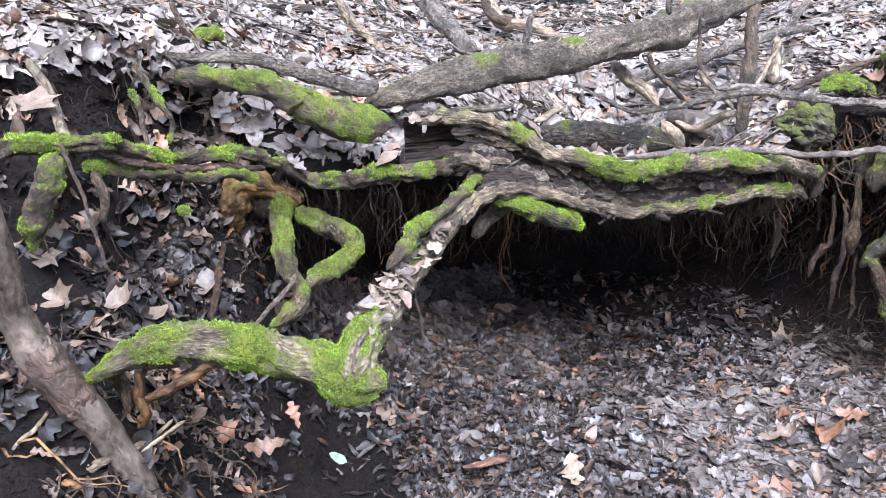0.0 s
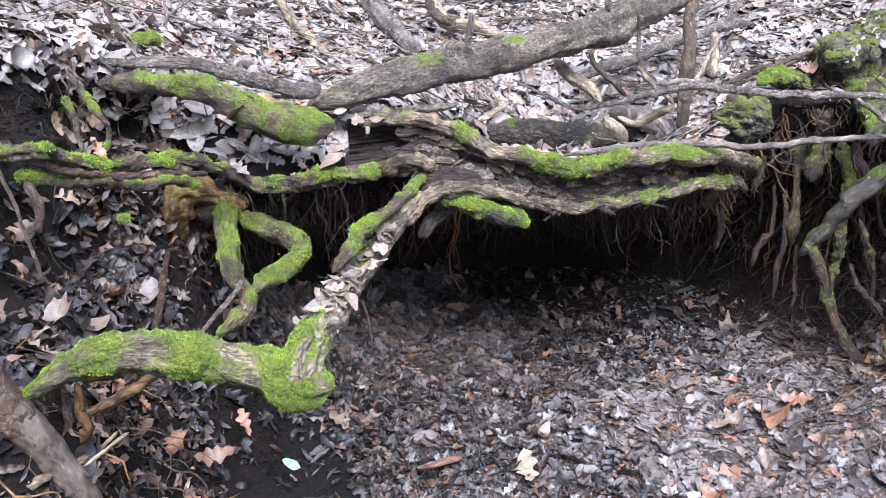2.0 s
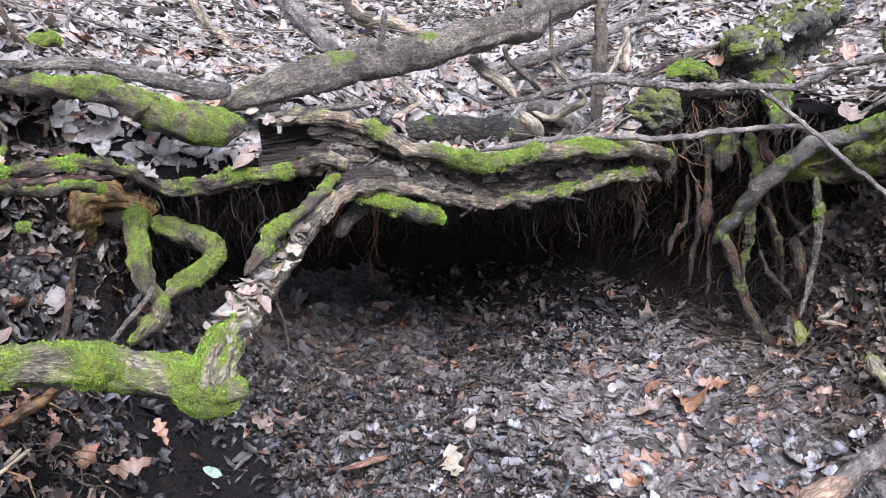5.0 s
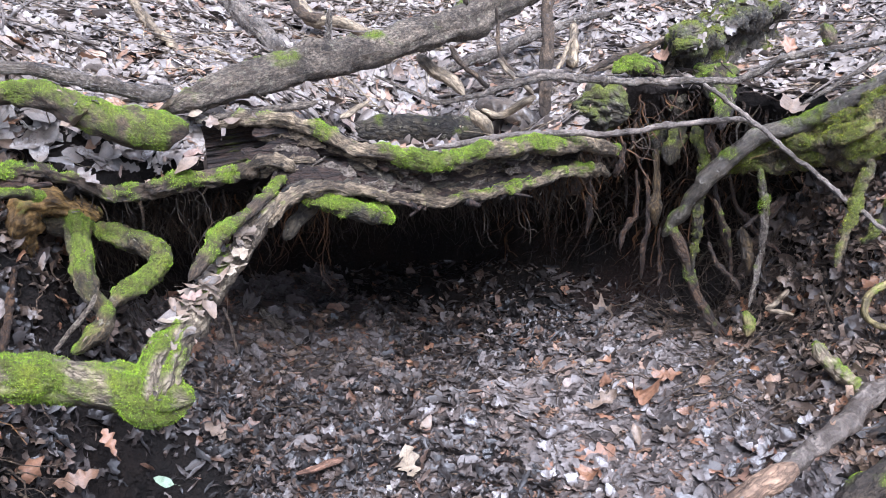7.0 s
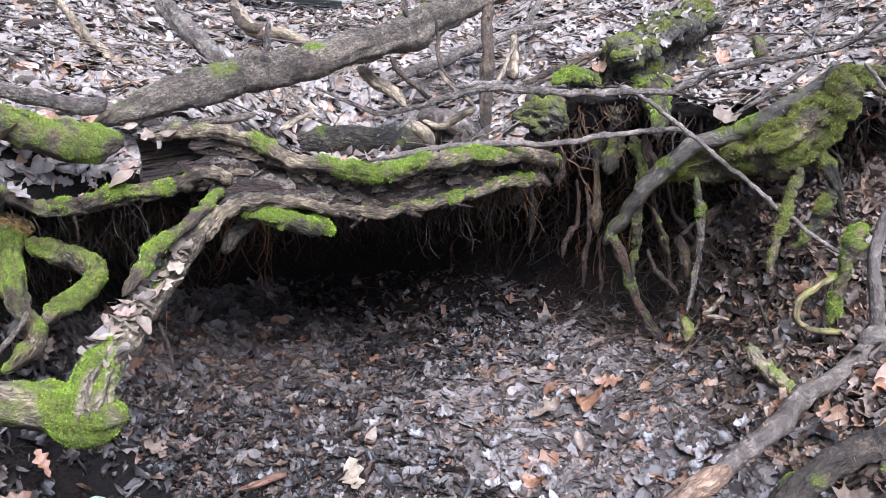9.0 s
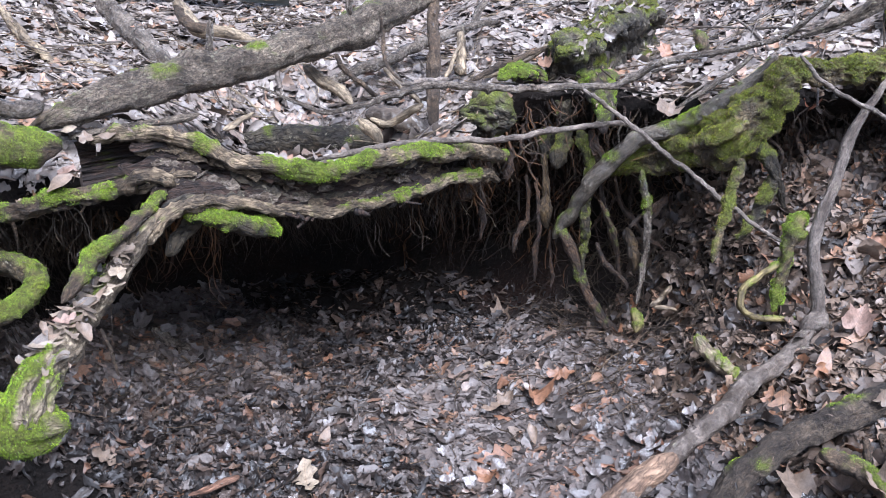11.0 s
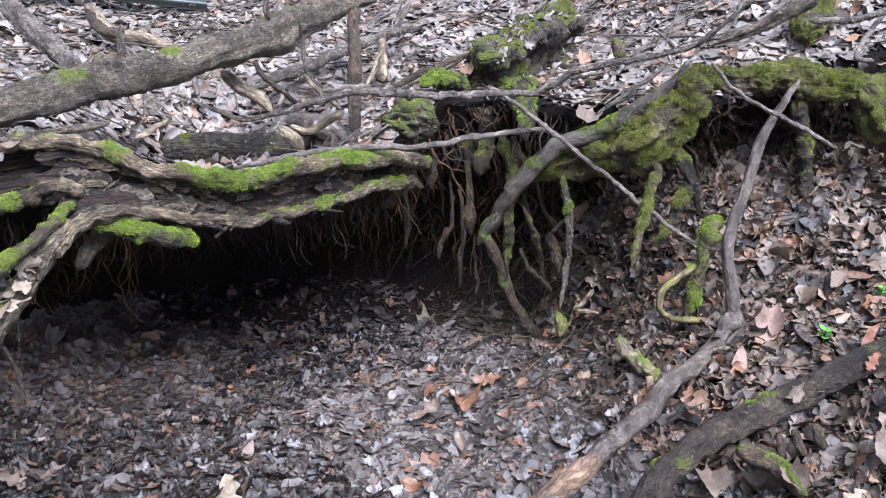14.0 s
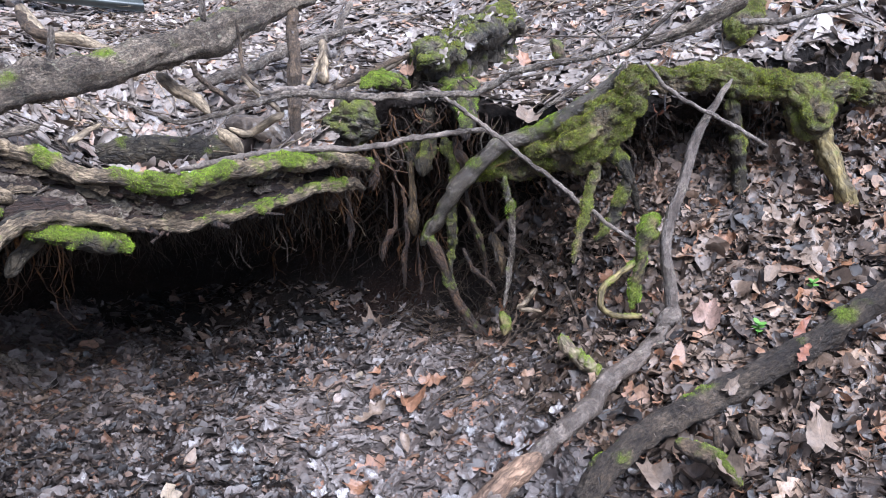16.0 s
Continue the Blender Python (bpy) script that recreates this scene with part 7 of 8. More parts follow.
rootlets("hanging_rootlets", "frayed roots along the bank lip", lambda m, z: ((z >= 8) & (z <= 10)) & box_of(m, 0.1, 1.0, 1.7, 2.5), 350, 0.09, 0.0016, ROOTLET, 27)

rootlets("hanging_rootlets", "fine dry rootlets fringing the hollow", lambda m, z: ((z >= 7) & (z <= 8)) & box_of(m, 0.05, 0.95, 1.85, 2.4), 1100, 0.15, 0.001, ROOTLET, 53)
rootlets("hanging_rootlets", "dead stalks hanging over the dark log", lambda m, z: ((z >= 10) & (z <= 12)) & box_of(m, 0.25, 0.95, 2.1, 2.75), 380, 0.13, 0.0022, BROWN_BARK, 54)
rootlets("hanging_rootlets", "dark roots crowding the undercut bank", lambda m, z: ((z >= 6) & (z <= 9)) & box_of(m, 1.2, 2.1, 1.6, 2.4), 520, 0.17, 0.0034, ROOT_DARK, 55, 6)

rootlets("hanging_rootlets", "thin roots and stalks hanging down the dark bank", lambda m, z: ((z >= 8) & (z <= 11)) & box_of(m, -0.9, -0.4, 1.5, 2.1), 1800, 0.1, 0.0014, ROOTLET, 56)

rootlets("hanging_rootlets", "ochre roots and stalks tangled below the mossy root", lambda m, z: ((z >= 1) & (z <= 5)) & box_of(m, -0.62, -0.34, 0.95, 1.5), 420, 0.12, 0.0022, BROWN_BARK, 57, 6)


# ---- crumbs of soil ----
def crumbs(name, label, mask, per_m2, size, seed):
    rng = np.random.default_rng(seed)
    p, n = sown(mask, per_m2, rng)
    octa = 0.8 * np.array([(1, 0, 0), (-1, 0, 0), (0, 1, 0), (0, -1, 0), (0, 0, 1), (0, 0, -1)], float)
    tri = np.array([(0, 2, 4), (2, 1, 4), (1, 3, 4), (3, 0, 4), (2, 0, 5), (1, 2, 5), (3, 1, 5), (0, 3, 5)])
    s = size * np.exp(rng.normal(0, 0.55, len(p)))
    v = octa[None] * rng.uniform(0.5, 1.3, (len(p), 6, 1)) * s[:, None, None] + rng.normal(0, 0.25, (len(p), 6, 3)) * s[:, None, None] + (p + n * 0.001)[:, None]
    t = tri[None] + (np.arange(len(p)) * 6)[:, None, None]
    return tagged(new(name, solid(name, v.reshape(-1, 3), t.reshape(-1, 3), SOIL, smooth=False)), label, "soil", kind="stuff")


crumbs("soil_crumbs", "crumbs of black soil along the foot of the bank", lambda m, z: ((z >= 2) & (z <= 5) & box_of(m, -0.6, 1.5, 0.9, 3.0)) * np.where((m[:, 1] > 2.05) | (m[:, 0] < -0.05), 1, 0.0), 9000, 0.0033, 41)
crumbs("soil_crumbs", "fine crumbs of black soil spilled below the mossy root", lambda m, z: ((z >= 1) & (z <= 5) & box_of(m, -0.75, -0.05, 0.8, 2.1)) * (m[:, 2] < 0.6), 15000, 0.0026, 44)
crumbs("soil_crumbs", "loose crumbs and clods in the bank face", lambda m, z: ((z >= 5) & (z <= 10)) & box_of(m, -0.9, 2.3, 1.3, 3.1), 3500, 0.004, 42)
crumbs("soil_crumbs", "loose dark soil behind the rotten root", lambda m, z: ((z >= 10) & (z <= 12)) & box_of(m, 0.2, 0.9, 1.8, 2.7), 6000, 0.004, 43)
crumbs("soil_crumbs", "crumbs of black soil in the dark overhung bank", lambda m, z: ((z >= 7) & (z <= 10)) & box_of(m, -0.95, -0.35, 1.4, 2.1), 16000, 0.0026, 45)

# ---- twigs strewn about ----
def twig_litter(name, label, mask, per_m2, seed, material, size=0.16, thick=0.0012):
    rng = np.random.default_rng(seed)
    p, n = sown(mask, per_m2, rng)
    vs, ts, gs, at = [], [], [], 0
    for q, m in zip(p, n):
        way = np.cross(m, rng.normal(0, 1, 3))
        way /= np.linalg.norm(way)
        ln, r = size * rng.uniform(0.3, 1.5), thick * math.exp(rng.normal(0.2, 0.4))
        k, side = 6, np.cross(m, way)
        f = np.linspace(-0.5, 0.5, k)
        line = q + m * 0.014 + way * (f * ln)[:, None] + side * (rng.normal(0, 0.03) * ln * (4 * f * f))[:, None] + m * (rng.uniform(0, 0.12) * ln * (f + 0.5))[:, None] + rng.normal(0, 0.0025, (k, 3))
        a = np.arange(5) * 2 * np.pi / 5
        ring = side * np.cos(a)[:, None] + m * np.sin(a)[:, None]
        v = (line[:, None] + ring[None] * (r * np.linspace(1, 0.5, k))[:, None, None]).reshape(-1, 3)
        vs.append(v)
        ts.append(grid_tris(k, 5, True) + at)
        gs.append(v * 0.4)
        at += len(v)
    v = np.vstack(vs)
    return tagged(new(name, solid(name, v, np.vstack(ts), material, np.vstack(gs), np.zeros(len(v)))), label, "twigs", kind="stuff")


twig_litter("twig_litter", "thin pale twigs strewn over the slope", slope_mask, 110, 31, PALE_BARK, 0.24)
twig_litter("twig_litter", "stout broken sticks strewn over the slope", slope_mask, 40, 35, TWO_TONE, 0.38, 0.003)
twig_litter("twig_litter", "dark dead stalks strewn over the slope", slope_mask, 60, 36, BROWN_BARK, 0.2, 0.0016)
twig_litter("twig_litter", "fine dead rootlets and stalks spilled at the foot of the bank", lambda m, z: ((z >= 3) & (z <= 5)) & box_of(m, 1.1, 1.55, 1.5, 2.25), 1500, 37, BROWN_BARK, 0.09, 0.0011)
twig_litter("twig_litter", "thin brown twigs among the floor leaves", floor_mask, 260, 32, BROWN_BARK, 0.09)
twig_litter("twig_litter", "thin twigs on the leafy bank", right_mask, 180, 33, BROWN_BARK, 0.12)
twig_litter("twig_litter", "thin twigs on the earthen ledge", left_mask, 150, 34, BROWN_BARK, 0.12)


# ---- dark ribbed panel at the top of the slope ----
def ribbed_panel(pts):
    line = glide([(*p, 0.01) for p in pts], 0.02)[:, :3]
    v = []
    for f in np.linspace(0, 1, 33):
        p = line.copy()
        p[:, 2] += f * 0.16
        p[:, 1] += 0.05 * f + 0.012 * math.cos(f * 6 * math.pi)
        v.append(p)
    for f in np.linspace(1, 0, 5):
        p = line.copy()
        p[:, 2] += f * 0.16
        p[:, 1] += 0.05 * f + 0.02
        v.append(p)
    m, n, l, q = shader("dark_sheet")
    tc = n.new("ShaderNodeTexCoord")
    k = noise_tex(n, l, tc.outputs["Object"], 12)
    c = ramp(n, (0.35, (0.025, 0.03, 0.028)), (0.7, (0.06, 0.07, 0.065)))
    l.new(k.outputs[0], c.inputs[0])
    l.new(c.outputs[0], q.inputs["Base Color"])
    q.inputs["Roughness"].default_value = 0.4
    return solid("ribbed_panel", np.array(v).reshape(-1, 3), grid_tris(len(v), len(line)), m)


tagged(new("ribbed_panel", ribbed_panel([(0.055, 3.7, 1.109), (0.305, 3.65, 1.062), (0.609, 3.6, 1.006), (0.692, 3.58, 0.992)])), "dark ribbed sheet lying at the top of the slope", "panel")


# ---- leaf scraps and needles caught on the roots and logs ----
def caught_scraps():
    rng = np.random.default_rng(91)
    p, n = np.vstack([q for q, _ in RESTS]), np.vstack([m for _, m in RESTS])
    kinds = rng.choice(["scrap_" + c for c in "abcdefgh"] + ["slim"], len(p))
    v, t, b = leaves(p, n, kinds, rng.uniform(0.005, 0.02, len(p)), rng, 0.3, 1.2, 0.002)
    return solid("caught_leaf_scraps", v, t, BANK_LEAF, blade=b)


tagged(new("caught_leaf_scraps", caught_scraps()), "small brown leaf scraps caught on roots and logs", "leaf litter", kind="stuff")


def root_heap():
    """Pale leaf pieces heaped along the top of the root that reaches forward."""
    rng = np.random.default_rng(92)
    line = glide([(0.045, 1.62, 0.7, 0.02), (-0.014, 1.55, 0.664, 0.022), (-0.057, 1.47, 0.643, 0.024), (-0.091, 1.4, 0.626, 0.026), (-0.112, 1.34, 0.607, 0.024)], 0.004)
    pick = line[rng.integers(0, len(line), 62)]
    p = pick[:, :3] + np.stack([rng.normal(0, 1, 62) * pick[:, 3] * 0.6, rng.normal(0, 0.006, 62), rng.uniform(-0.004, 0.006, 62)], 1)
    n = np.tile((0.1, -0.35, 0.9), (62, 1))
    kinds = rng.choice(["scrap_" + c for c in "abcdefgh"] + ["slim", "oak", "broad"], 62)
    v, t, b = leaves(p, n, kinds, rng.uniform(0.02, 0.06, 62), rng, 0.22, 0.6, 0.001, 0.005)
    return solid("leaf_heap", v, t, HEAP_LEAF, blade=b)


tagged(new("leaf_heap", root_heap()), "pale dry leaf pieces heaped along the mossy root", "leaf litter", kind="stuff")


# ---- single leaves that stand out ----
def leaf_mesh(kind, size, seed, material, curl=0.9):
    rng = np.random.default_rng(seed)
    v, t = (a.copy() for a in SHAPES[kind])
    v[:, 2] = rng.normal(0.2, 1.2) * curl * v[:, 0] ** 2 + abs(rng.normal(0.2, 0.7)) * curl * v[:, 1] ** 2 + 0.25 * curl * np.abs(v[:, 0]) + rng.normal(0, 0.5) * curl * v[:, 0] * v[:, 1]
    v[:, 2] += 0.03 * np.sin(11 * v[:, 1] + seed) * np.sign(v[:, 0])
    flat = v * (1, 1, 0)
    for many, tall in ((5.0, 0.08), (11.0, 0.04)):
        turn, phase = rng.uniform(0, 6.28, 2)
        v[:, 2] += tall * np.sin(many * (v[:, 0] * math.cos(turn) + v[:, 1] * math.sin(turn)) + phase)
    v[:, 0] *= rng.uniform(0.65, 0.95)
    v[:, 0] += rng.normal(0, 0.1) * v[:, 1] ** 2
    v[:, :2] *= 1 + 0.07 * np.sin(3 * np.arctan2(v[:, 0], v[:, 1]) + rng.uniform(0, 6.28))[:, None]
    v *= size
    # stalk
    k = len(v)
    y0 = -0.5 * size if kind != "maple" else -0.05 * size
    w = 0.008 * size
    stalk = np.array([(-w, y0, 0.001), (w, y0, 0.001), (w * 3, y0 - 0.3 * size, 0.004), (w * 5, y0 - 0.3 * size, 0.004)])
    v, t = np.vstack([v, stalk]), np.vstack([t, [(k, k + 1, k + 2), (k, k + 2, k + 3)]])
    return solid("leaf", v, t, material, blade=np.vstack([flat, 0 * stalk]))


LEAF_SEED = iter(range(100, 999))


def lone_leaf(kind, material, size, yaw, place, normal, label):
    ob = new("leaf", leaf_mesh(kind, size, next(LEAF_SEED), material))
    turn = Vector((0, 0, 1)).rotation_difference(Vector(normal)).to_matrix().to_4x4()
    ob.matrix_world = Matrix.Translation(place) @ turn @ pose(0, 0, 0, 0, 0, yaw - 90)
    return tagged(ob, label, "leaf")


lone_leaf("oak", CREAM_LEAF, 0.11, 90, (0.316, 1.674, 0.060), (0.20, -0.04, 0.98), "cream lobed oak leaf lying on the leaf litter")
lone_leaf("oak", ORANGE_LEAF, 0.06, 20, (0.462, 2.229, 0.057), (-0.09, -0.65, 0.76), "orange brown lobed oak leaf lying on the leaf litter")
lone_leaf("maple", TAN_LEAF, 0.095, 70, (1.032, 2.235, 0.070), (-0.15, -0.46, 0.87), "tan pointed maple leaf lying on the leaf litter")
lone_leaf("maple", GREY_LEAF, 0.09, 30, (0.826, 2.257, 0.033), (0.06, -0.12, 0.99), "wet grey pointed maple leaf lying on the leaf litter")
lone_leaf("broad", TAN_LEAF, 0.085, 120, (0.839, 2.134, 0.036), (0.05, -0.19, 0.98), "tan oval leaf lying on the leaf litter")
lone_leaf("maple", BROWN_LEAF, 0.08, 0, (0.778, 2.059, 0.040), (-0.27, -0.14, 0.95), "dark brown pointed maple leaf lying on the leaf litter")
lone_leaf("oak", ORANGE_LEAF, 0.075, 10, (0.951, 2.008, 0.043), (0.36, -0.40, 0.85), "orange brown lobed oak leaf lying on the leaf litter")
lone_leaf("broad", CREAM_LEAF, 0.055, 15, (0.888, 2.003, 0.040), (-0.19, 0.02, 0.98), "cream oval leaf lying on the leaf litter")
lone_leaf("maple", ORANGE_LEAF, 0.1, 60, (0.942, 1.791, 0.047), (0.32, -0.21, 0.92), "orange brown pointed maple leaf lying on the leaf litter")
lone_leaf("oak", TAN_LEAF, 0.1, 10, (0.851, 1.804, 0.047), (-0.28, -0.29, 0.92), "tan lobed oak leaf lying on the leaf litter")
lone_leaf("oak", ORANGE_LEAF, 0.085, 150, (1.053, 1.835, 0.072), (-0.43, -0.42, 0.80), "orange brown lobed oak leaf lying on the leaf litter")
lone_leaf("maple", BROWN_LEAF, 0.065, 80, (0.325, 1.976, 0.050), (0.16, -0.58, 0.80), "dark brown pointed maple leaf lying on the leaf litter")
lone_leaf("broad", ORANGE_LEAF, 0.05, 30, (0.225, 2.093, 0.037), (-0.04, -0.22, 0.98), "orange brown oval leaf lying on the leaf litter")
lone_leaf("broad", TAN_LEAF, 0.055, 80, (0.880, 1.655, 0.037), (-0.09, -0.38, 0.92), "tan oval leaf lying on the leaf litter")
lone_leaf("oak", TAN_LEAF, 0.06, 40, (0.954, 1.650, 0.039), (0.40, 0.33, 0.85), "tan lobed oak leaf lying on the leaf litter")
lone_leaf("maple", TAN_LEAF, 0.06, 100, (0.977, 1.583, 0.070), (0.03, 0.37, 0.93), "tan pointed maple leaf lying on the leaf litter")
lone_leaf("maple", BROWN_LEAF, 0.085, 30, (0.631, 2.650, 0.044), (0.07, -0.38, 0.92), "dark brown pointed maple leaf lying on the leaf litter")
lone_leaf("oak", TAN_LEAF, 0.085, 100, (0.162, 2.806, 0.077), (0.19, -0.35, 0.92), "tan lobed oak leaf lying on the leaf litter")
lone_leaf("maple", ORANGE_LEAF, 0.07, 20, (0.991, 2.448, 0.073), (0.08, -0.39, 0.92), "orange brown pointed maple leaf lying on the leaf litter")
lone_leaf("maple", ORANGE_LEAF, 0.075, 150, (0.725, 1.567, 0.021), (-0.30, 0.00, 0.95), "orange brown pointed maple leaf lying on the leaf litter")
lone_leaf("broad", TAN_LEAF, 0.06, 60, (0.387, 1.836, 0.051), (0.31, -0.43, 0.85), "tan oval leaf lying on the leaf litter")
lone_leaf("maple", GREY_LEAF, 0.07, 60, (0.336, 2.823, 0.067), (0.18, -0.47, 0.86), "wet grey pointed maple leaf lying on the leaf litter")
lone_leaf("oak", GREY_LEAF, 0.07, 110, (0.604, 2.176, 0.035), (0.05, -0.22, 0.97), "wet grey lobed oak leaf lying on the leaf litter")
lone_leaf("slim", GREY_LEAF, 0.08, 40, (0.619, 2.004, 0.039), (0.11, -0.49, 0.87), "wet grey narrow leaf lying on the leaf litter")
lone_leaf("broad", GREEN_LEAF, 0.045, 160, (-0.223, 1.666, 0.144), (0.26, -0.64, 0.72), "pale green oval leaf lying on the leaf litter")
lone_leaf("maple", ORANGE_LEAF, 0.06, 40, (-0.429, 1.516, 0.321), (0.38, -0.58, 0.72), "orange brown pointed maple leaf lying on the leaf litter")
lone_leaf("oak", ORANGE_LEAF, 0.065, 120, (-0.307, 1.641, 0.279), (0.30, -0.43, 0.85), "orange brown lobed oak leaf lying on the leafy bank")
lone_leaf("oak", BROWN_LEAF, 0.085, 20, (-0.364, 1.560, 0.253), (0.32, -0.57, 0.76), "dark brown lobed oak leaf lying on the leafy bank")
lone_leaf("oak", TAN_LEAF, 0.08, 150, (-0.118, 1.885, 0.106), (0.18, -0.65, 0.74), "tan lobed oak leaf lying on the leaf litter")
lone_leaf("maple", TAN_LEAF, 0.075, 10, (-0.627, 1.363, 0.697), (-0.16, -0.65, 0.74), "tan pointed maple leaf lying on the leafy bank")
lone_leaf("broad", TAN_LEAF, 0.075, 20, (-0.535, 1.520, 0.587), (0.09, -0.16, 0.98), "tan oval leaf lying on the leafy bank")
lone_leaf("broad", GREY_LEAF, 0.085, 100, (-0.474, 1.706, 0.569), (0.16, -0.25, 0.95), "wet grey oval leaf lying on the leafy bank")
lone_leaf("oak", ORANGE_LEAF, 0.075, 95, (-0.512, 1.626, 0.613), (-0.07, 0.43, 0.90), "orange brown lobed oak leaf lying on the leafy bank")
lone_leaf("maple", TAN_LEAF, 0.07, 30, (-0.690, 1.472, 0.738), (0.25, -0.33, 0.91), "tan pointed maple leaf lying on the leafy bank")
lone_leaf("oak", TAN_LEAF, 0.07, 0, (-0.490, 1.754, 0.666), (0.22, -0.08, 0.97), "tan lobed oak leaf lying on the leafy bank")
lone_leaf("maple", TAN_LEAF, 0.1, 40, (-0.679, 1.540, 1.000), (0.25, -0.43, 0.87), "tan pointed maple leaf lying on the slope")
lone_leaf("maple", TAN_LEAF, 0.075, 60, (-0.557, 1.445, 0.651), (-0.06, -0.49, 0.87), "tan pointed maple leaf lying on the leafy bank")
lone_leaf("maple", CREAM_LEAF, 0.038, 30, (0.004, 1.518, 0.662), (0.06, -0.21, 0.98), "cream lobed leaf lying on the rotten root")
lone_leaf("maple", PINK_LEAF, 0.055, 0, (-0.03, 1.665, 0.695), (-0.38, 0.30, 0.87), "pinkish tan pointed maple leaf lying on the rotten root")
lone_leaf("slim", TAN_LEAF, 0.053, 10, (-0.048, 1.475, 0.662), (0.22, -0.40, 0.89), "wet grey narrow leaf lying on the rotten root")
lone_leaf("slim", TAN_LEAF, 0.068, 15, (-0.059, 1.440, 0.643), (0.13, -0.24, 0.96), "tan narrow leaf lying on the rotten root")
lone_leaf("broad", GREY_LEAF, 0.06, 60, (-0.103, 1.395, 0.637), (0.29, -0.28, 0.92), "wet grey oval leaf lying on the rotten root")
lone_leaf("oak", TAN_LEAF, 0.053, 140, (-0.080, 1.413, 0.645), (0.41, -0.30, 0.86), "tan lobed oak leaf lying on the rotten root")
lone_leaf("broad", GREY_LEAF, 0.038, 80, (-0.008, 1.587, 0.687), (0.02, -0.35, 0.94), "wet grey oval leaf lying on the rotten root")
lone_leaf("maple", TAN_LEAF, 0.041, 100, (-0.002, 1.825, 0.882), (-0.01, -0.60, 0.80), "tan pointed maple leaf lying on the rotten root")
lone_leaf("broad", CREAM_LEAF, 0.05, 50, (-0.047, 1.970, 0.887), (0.04, -0.47, 0.88), "cream oval leaf lying on the log")
lone_leaf("slim", GREY_LEAF, 0.053, 80, (0.018, 1.826, 0.868), (-0.09, -0.43, 0.90), "wet grey narrow leaf lying on the rotten root")
lone_leaf("broad", TAN_LEAF, 0.038, 10, (0.042, 1.814, 0.889), (-0.13, -0.49, 0.86), "tan oval leaf lying on the rotten root")
lone_leaf("maple", PINK_LEAF, 0.06, 0, (-0.064, 1.896, 0.801), (0.06, -0.34, 0.94), "pinkish tan pointed maple leaf lying on the slope")
lone_leaf("maple", BROWN_LEAF, 0.07, 40, (0.352, 2.862, 0.108), (0.04, -0.47, 0.88), "dark brown pointed maple leaf lying on the leaf litter")
lone_leaf("oak", TAN_LEAF, 0.085, 95, (1.913, 1.471, 0.476), (-0.08, -0.54, 0.84), "tan lobed oak leaf lying on the leafy bank")
lone_leaf("maple", TAN_LEAF, 0.085, 60, (1.924, 1.359, 0.437), (-0.13, -0.39, 0.91), "tan pointed maple leaf lying on the leafy bank")
lone_leaf("maple", TAN_LEAF, 0.085, 0, (1.849, 1.327, 0.423), (-0.17, -0.49, 0.85), "tan pointed maple leaf lying on the leafy bank")
lone_leaf("broad", TAN_LEAF, 0.07, 20, (1.762, 1.350, 0.392), (-0.13, -0.19, 0.97), "tan oval leaf lying on the leafy bank")
lone_leaf("maple", PINK_LEAF, 0.09, 30, (1.572, 1.365, 0.320), (-0.36, -0.55, 0.76), "pinkish tan pointed maple leaf lying on the leafy bank")
lone_leaf("slim", RED_LEAF, 0.1, 30, (1.634, 1.152, 0.353), (0.07, -0.63, 0.77), "red brown narrow leaf lying on the leafy bank")
lone_leaf("maple", TAN_LEAF, 0.1, 70, (1.419, 0.905, 0.291), (-0.05, -0.67, 0.74), "tan pointed maple leaf lying on the leafy bank")
lone_leaf("maple", TAN_LEAF, 0.1, 80, (1.214, 1.118, 0.143), (-0.08, -0.38, 0.92), "tan pointed maple leaf lying on the leafy bank")
lone_leaf("maple", TAN_LEAF, 0.068, 100, (1.261, 0.967, 0.235), (-0.18, -0.32, 0.93), "cream lobed leaf lying on the rotten root")
lone_leaf("oak", RED_LEAF, 0.05, 30, (1.552, 1.068, 0.358), (-0.17, -0.59, 0.79), "red brown lobed leaf lying on the log")
lone_leaf("maple", TAN_LEAF, 0.06, 20, (1.412, 1.125, 0.295), (-0.18, -0.36, 0.91), "tan pointed maple leaf lying on the log")
lone_leaf("broad", ORANGE_LEAF, 0.03, 10, (1.279, 1.196, 0.257), (0.06, 0.14, 0.99), "orange brown oval leaf lying on the log")
lone_leaf("maple", RED_LEAF, 0.075, 60, (2.053, 1.664, 0.545), (-0.18, -0.48, 0.86), "red brown pointed maple leaf lying on the leafy bank")
lone_leaf("oak", GREY_LEAF, 0.1, 90, (2.072, 1.556, 0.500), (-0.12, -0.51, 0.85), "wet grey lobed oak leaf lying on the leafy bank")
lone_leaf("maple", RED_LEAF, 0.08, 40, (1.757, 1.781, 0.730), (-0.00, -0.50, 0.86), "red brown pointed maple leaf lying on the leaf litter")
lone_leaf("broad", GREY_LEAF, 0.07, 60, (1.686, 1.512, 0.385), (0.00, -0.51, 0.86), "wet grey oval leaf lying on the leafy bank")
lone_leaf("broad", BROWN_LEAF, 0.08, 60, (1.450, 1.323, 0.260), (-0.04, -0.48, 0.88), "dark brown oval leaf lying on the leafy bank")
lone_leaf("maple", BROWN_LEAF, 0.06, 60, (1.198, 2.205, 0.854), (-0.29, -0.35, 0.89), "dark brown pointed maple leaf lying on the leaf litter")
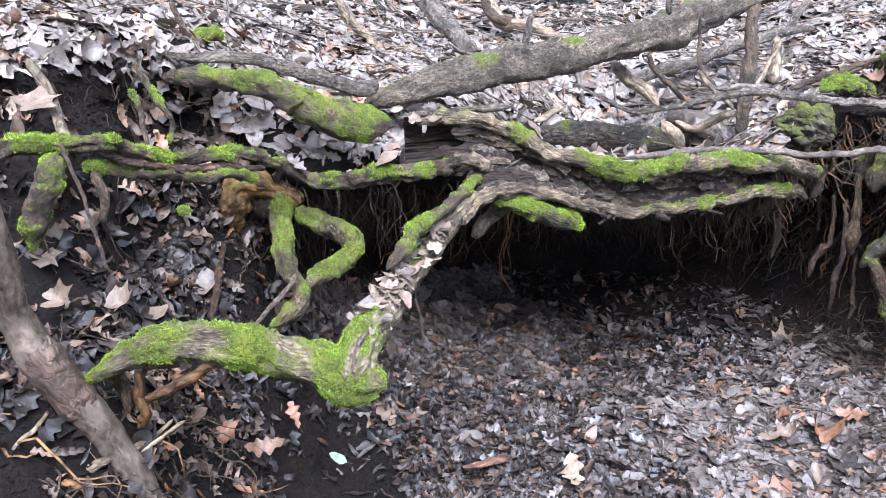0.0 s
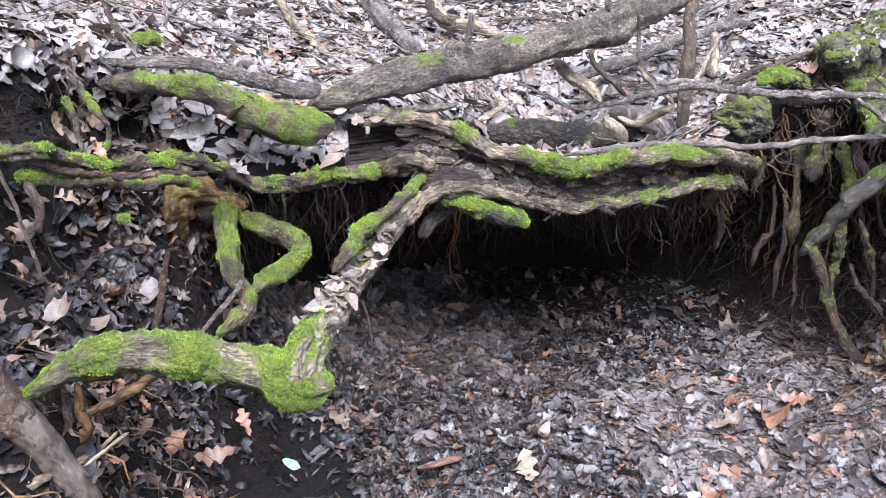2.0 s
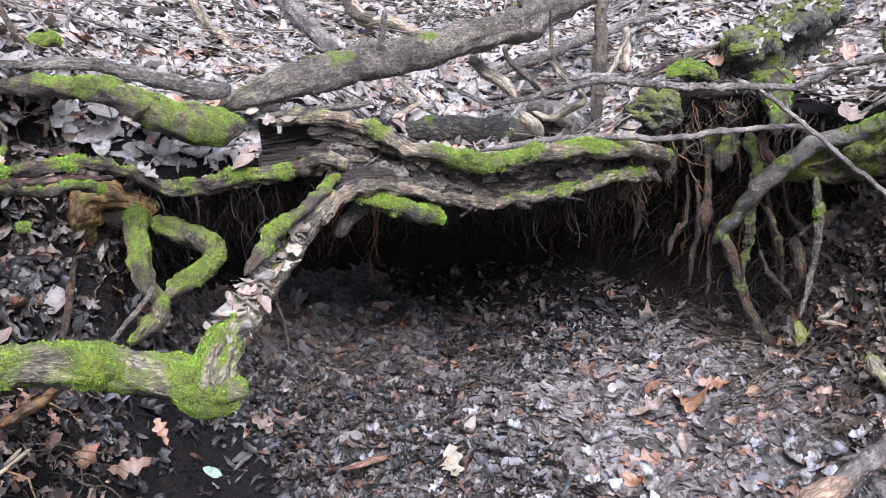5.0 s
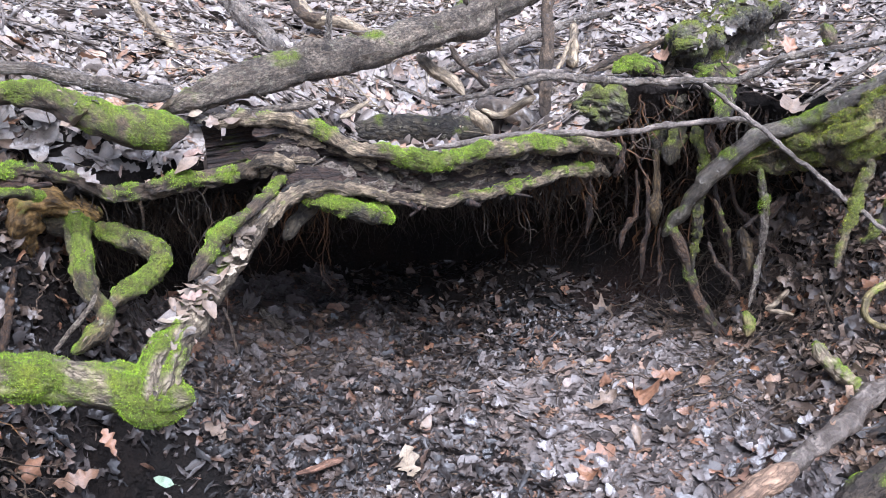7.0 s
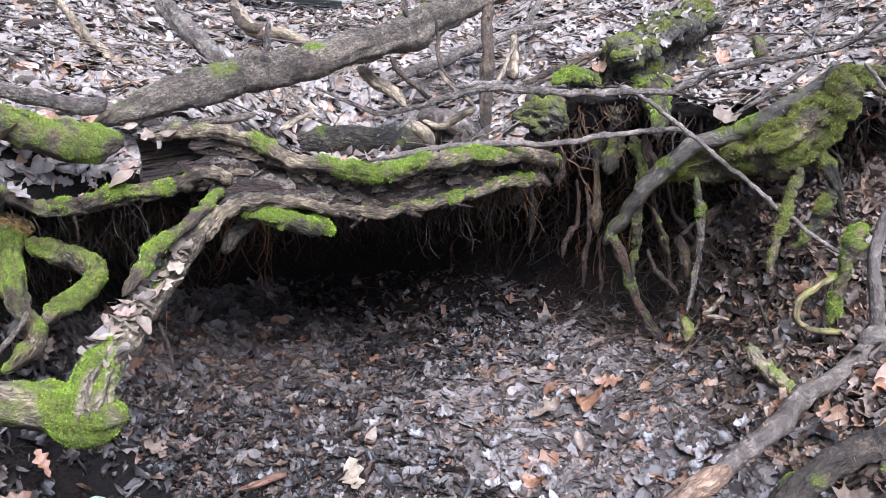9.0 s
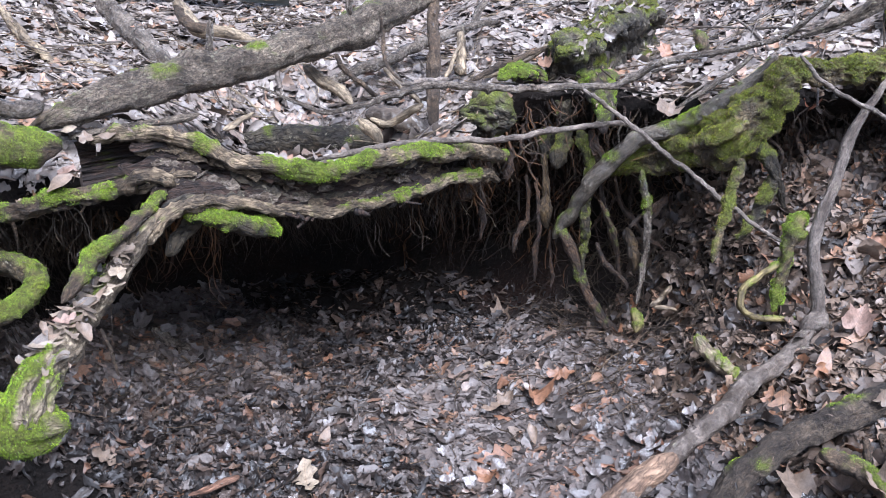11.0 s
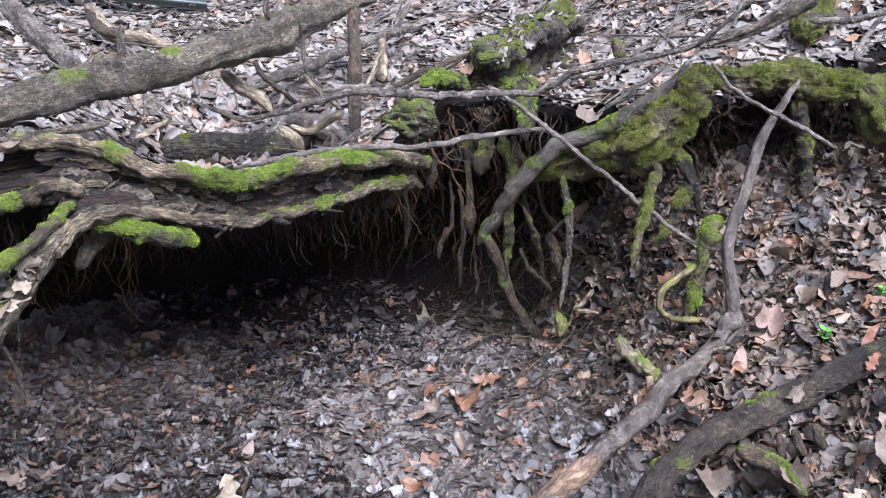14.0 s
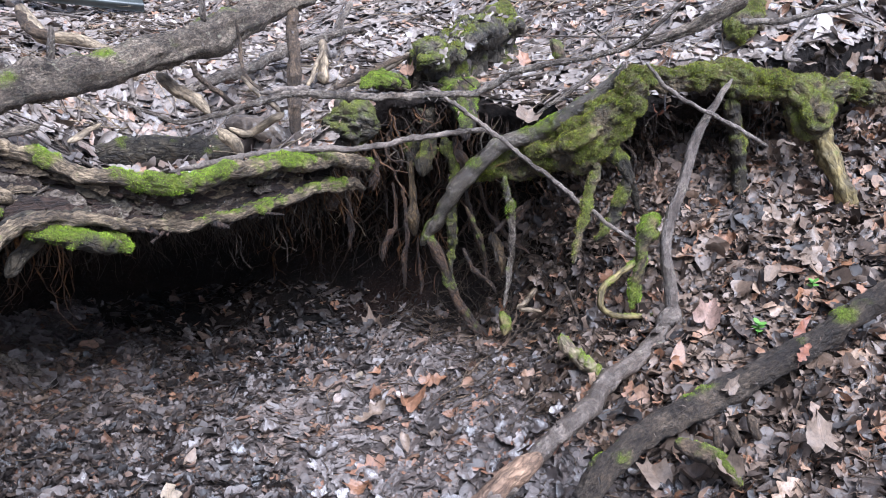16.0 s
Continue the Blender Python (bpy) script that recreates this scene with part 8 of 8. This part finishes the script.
lone_leaf("maple", ORANGE_LEAF, 0.065, 80, (1.542, 2.126, 0.858), (-0.24, -0.51, 0.83), "orange brown pointed maple leaf lying on the slope")
lone_leaf("oak", ORANGE_LEAF, 0.07, 10, (1.731, 2.473, 0.885), (0.14, -0.38, 0.91), "orange brown lobed oak leaf lying on the leaf litter")
lone_leaf("maple", TAN_LEAF, 0.08, 60, (1.784, 2.374, 0.941), (0.44, -0.19, 0.88), "tan pointed maple leaf lying on the slope")
lone_leaf("maple", ORANGE_LEAF, 0.07, 40, (0.764, 2.588, 0.827), (0.41, 0.08, 0.91), "orange brown pointed maple leaf lying on the slope")
lone_leaf("maple", TAN_LEAF, 0.06, 40, (0.279, 2.201, 0.840), (0.42, 0.29, 0.86), "tan pointed maple leaf lying on the slope")
lone_leaf("maple", TAN_LEAF, 0.09, 40, (-0.267, 1.819, 0.910), (-0.16, -0.27, 0.95), "tan pointed maple leaf lying on the log")
lone_leaf("maple", TAN_LEAF, 0.09, 40, (1.399, 1.898, 0.738), (0.09, -0.31, 0.95), "tan pointed maple leaf lying on the slope")

lone_leaf("slim", TAN_LEAF, 0.068, 60, (-0.014, 1.505, 0.655), (0.3, -0.5, 0.8), "tan folded leaf lying on the rotten root")
lone_leaf("oak", PINK_LEAF, 0.053, 20, (-0.065, 1.445, 0.655), (0.3, -0.4, 0.85), "pinkish tan lobed leaf lying on the rotten root")
lone_leaf("broad", TAN_LEAF, 0.045, 120, (-0.033, 1.43, 0.632), (0.4, -0.5, 0.75), "tan oval leaf lying on the rotten root")
lone_leaf("maple", CREAM_LEAF, 0.045, 80, (0.026, 1.562, 0.678), (0.2, -0.4, 0.9), "cream pointed leaf lying on the rotten root")
lone_leaf("oak", GREY_LEAF, 0.06, 140, (-0.269, 1.83, 0.8), (0.2, -0.5, 0.8), "wet grey lobed leaf lying on the long root")
lone_leaf("broad", TAN_LEAF, 0.06, 30, (-0.069, 1.812, 0.8), (-0.1, -0.5, 0.85), "tan oval leaf lying on the long root")


def sprout(place, seed, label):
    """A small seedling: a stalk with pairs of round leaves."""
    rng = np.random.default_rng(seed)
    v, t, g = sweep([(0, 0, 0, 0.0012), (0.003, 0.002, 0.015, 0.001), (0.004, 0, 0.03, 0.0007)], 0.05, seed)
    ob = new("sprout", solid("stem", v, t, SPROUT, g, np.zeros(len(v))))
    ob.location = place
    tagged(ob, label, "seedling")
    base, tri = SHAPES["broad"]
    for k in range(9):
        w = base * (1.6, 1, 1)
        w = (w + (0, 0.5, 0)) * rng.uniform(0.011, 0.017)
        m = pose(0.003, 0, 0.012 + 0.002 * k, rng.uniform(0, 35), 0, k * 137)
        part("leaf", solid("leaf", np.array([m @ Vector(q) for q in w]), tri, SPROUT), ob)


sprout((1.793, 1.256, 0.372), 3, "tiny fresh green seedling among dead leaves")
sprout((1.575, 1.211, 0.337), 4, "tiny fresh green seedling beside the log")

# ---- leaves that can be picked out on the gully floor ----
rng = np.random.default_rng(77)
p, n = sown(lambda m, z: (z >= 1) & (z <= 4) & box_of(m, 0.1, 1.25, 0.95, 1.9), 330, rng)
SHARED = [leaf_mesh(k, s, 40 + i, LONE_LEAF, 1.0) for i, (k, s) in enumerate((("slim", 0.055), ("oak", 0.065), ("oak", 0.07), ("broad", 0.042), ("maple", 0.06), ("maple", 0.05), ("broad", 0.05), ("oak", 0.055)))]
for q, m in list(zip(p, n))[:300]:
    ob = new("leaf", SHARED[int(rng.integers(len(SHARED)))])
    ob.parent = ground
    up = Vector(m) + Vector(rng.normal(0, 0.25, 3))
    ob.matrix_world = Matrix.Translation(Vector(q) + Vector(m) * 0.016) @ Vector((0, 0, 1)).rotation_difference(up.normalized()).to_matrix().to_4x4() @ pose(0, 0, 0, 0, 0, rng.uniform(0, 360))
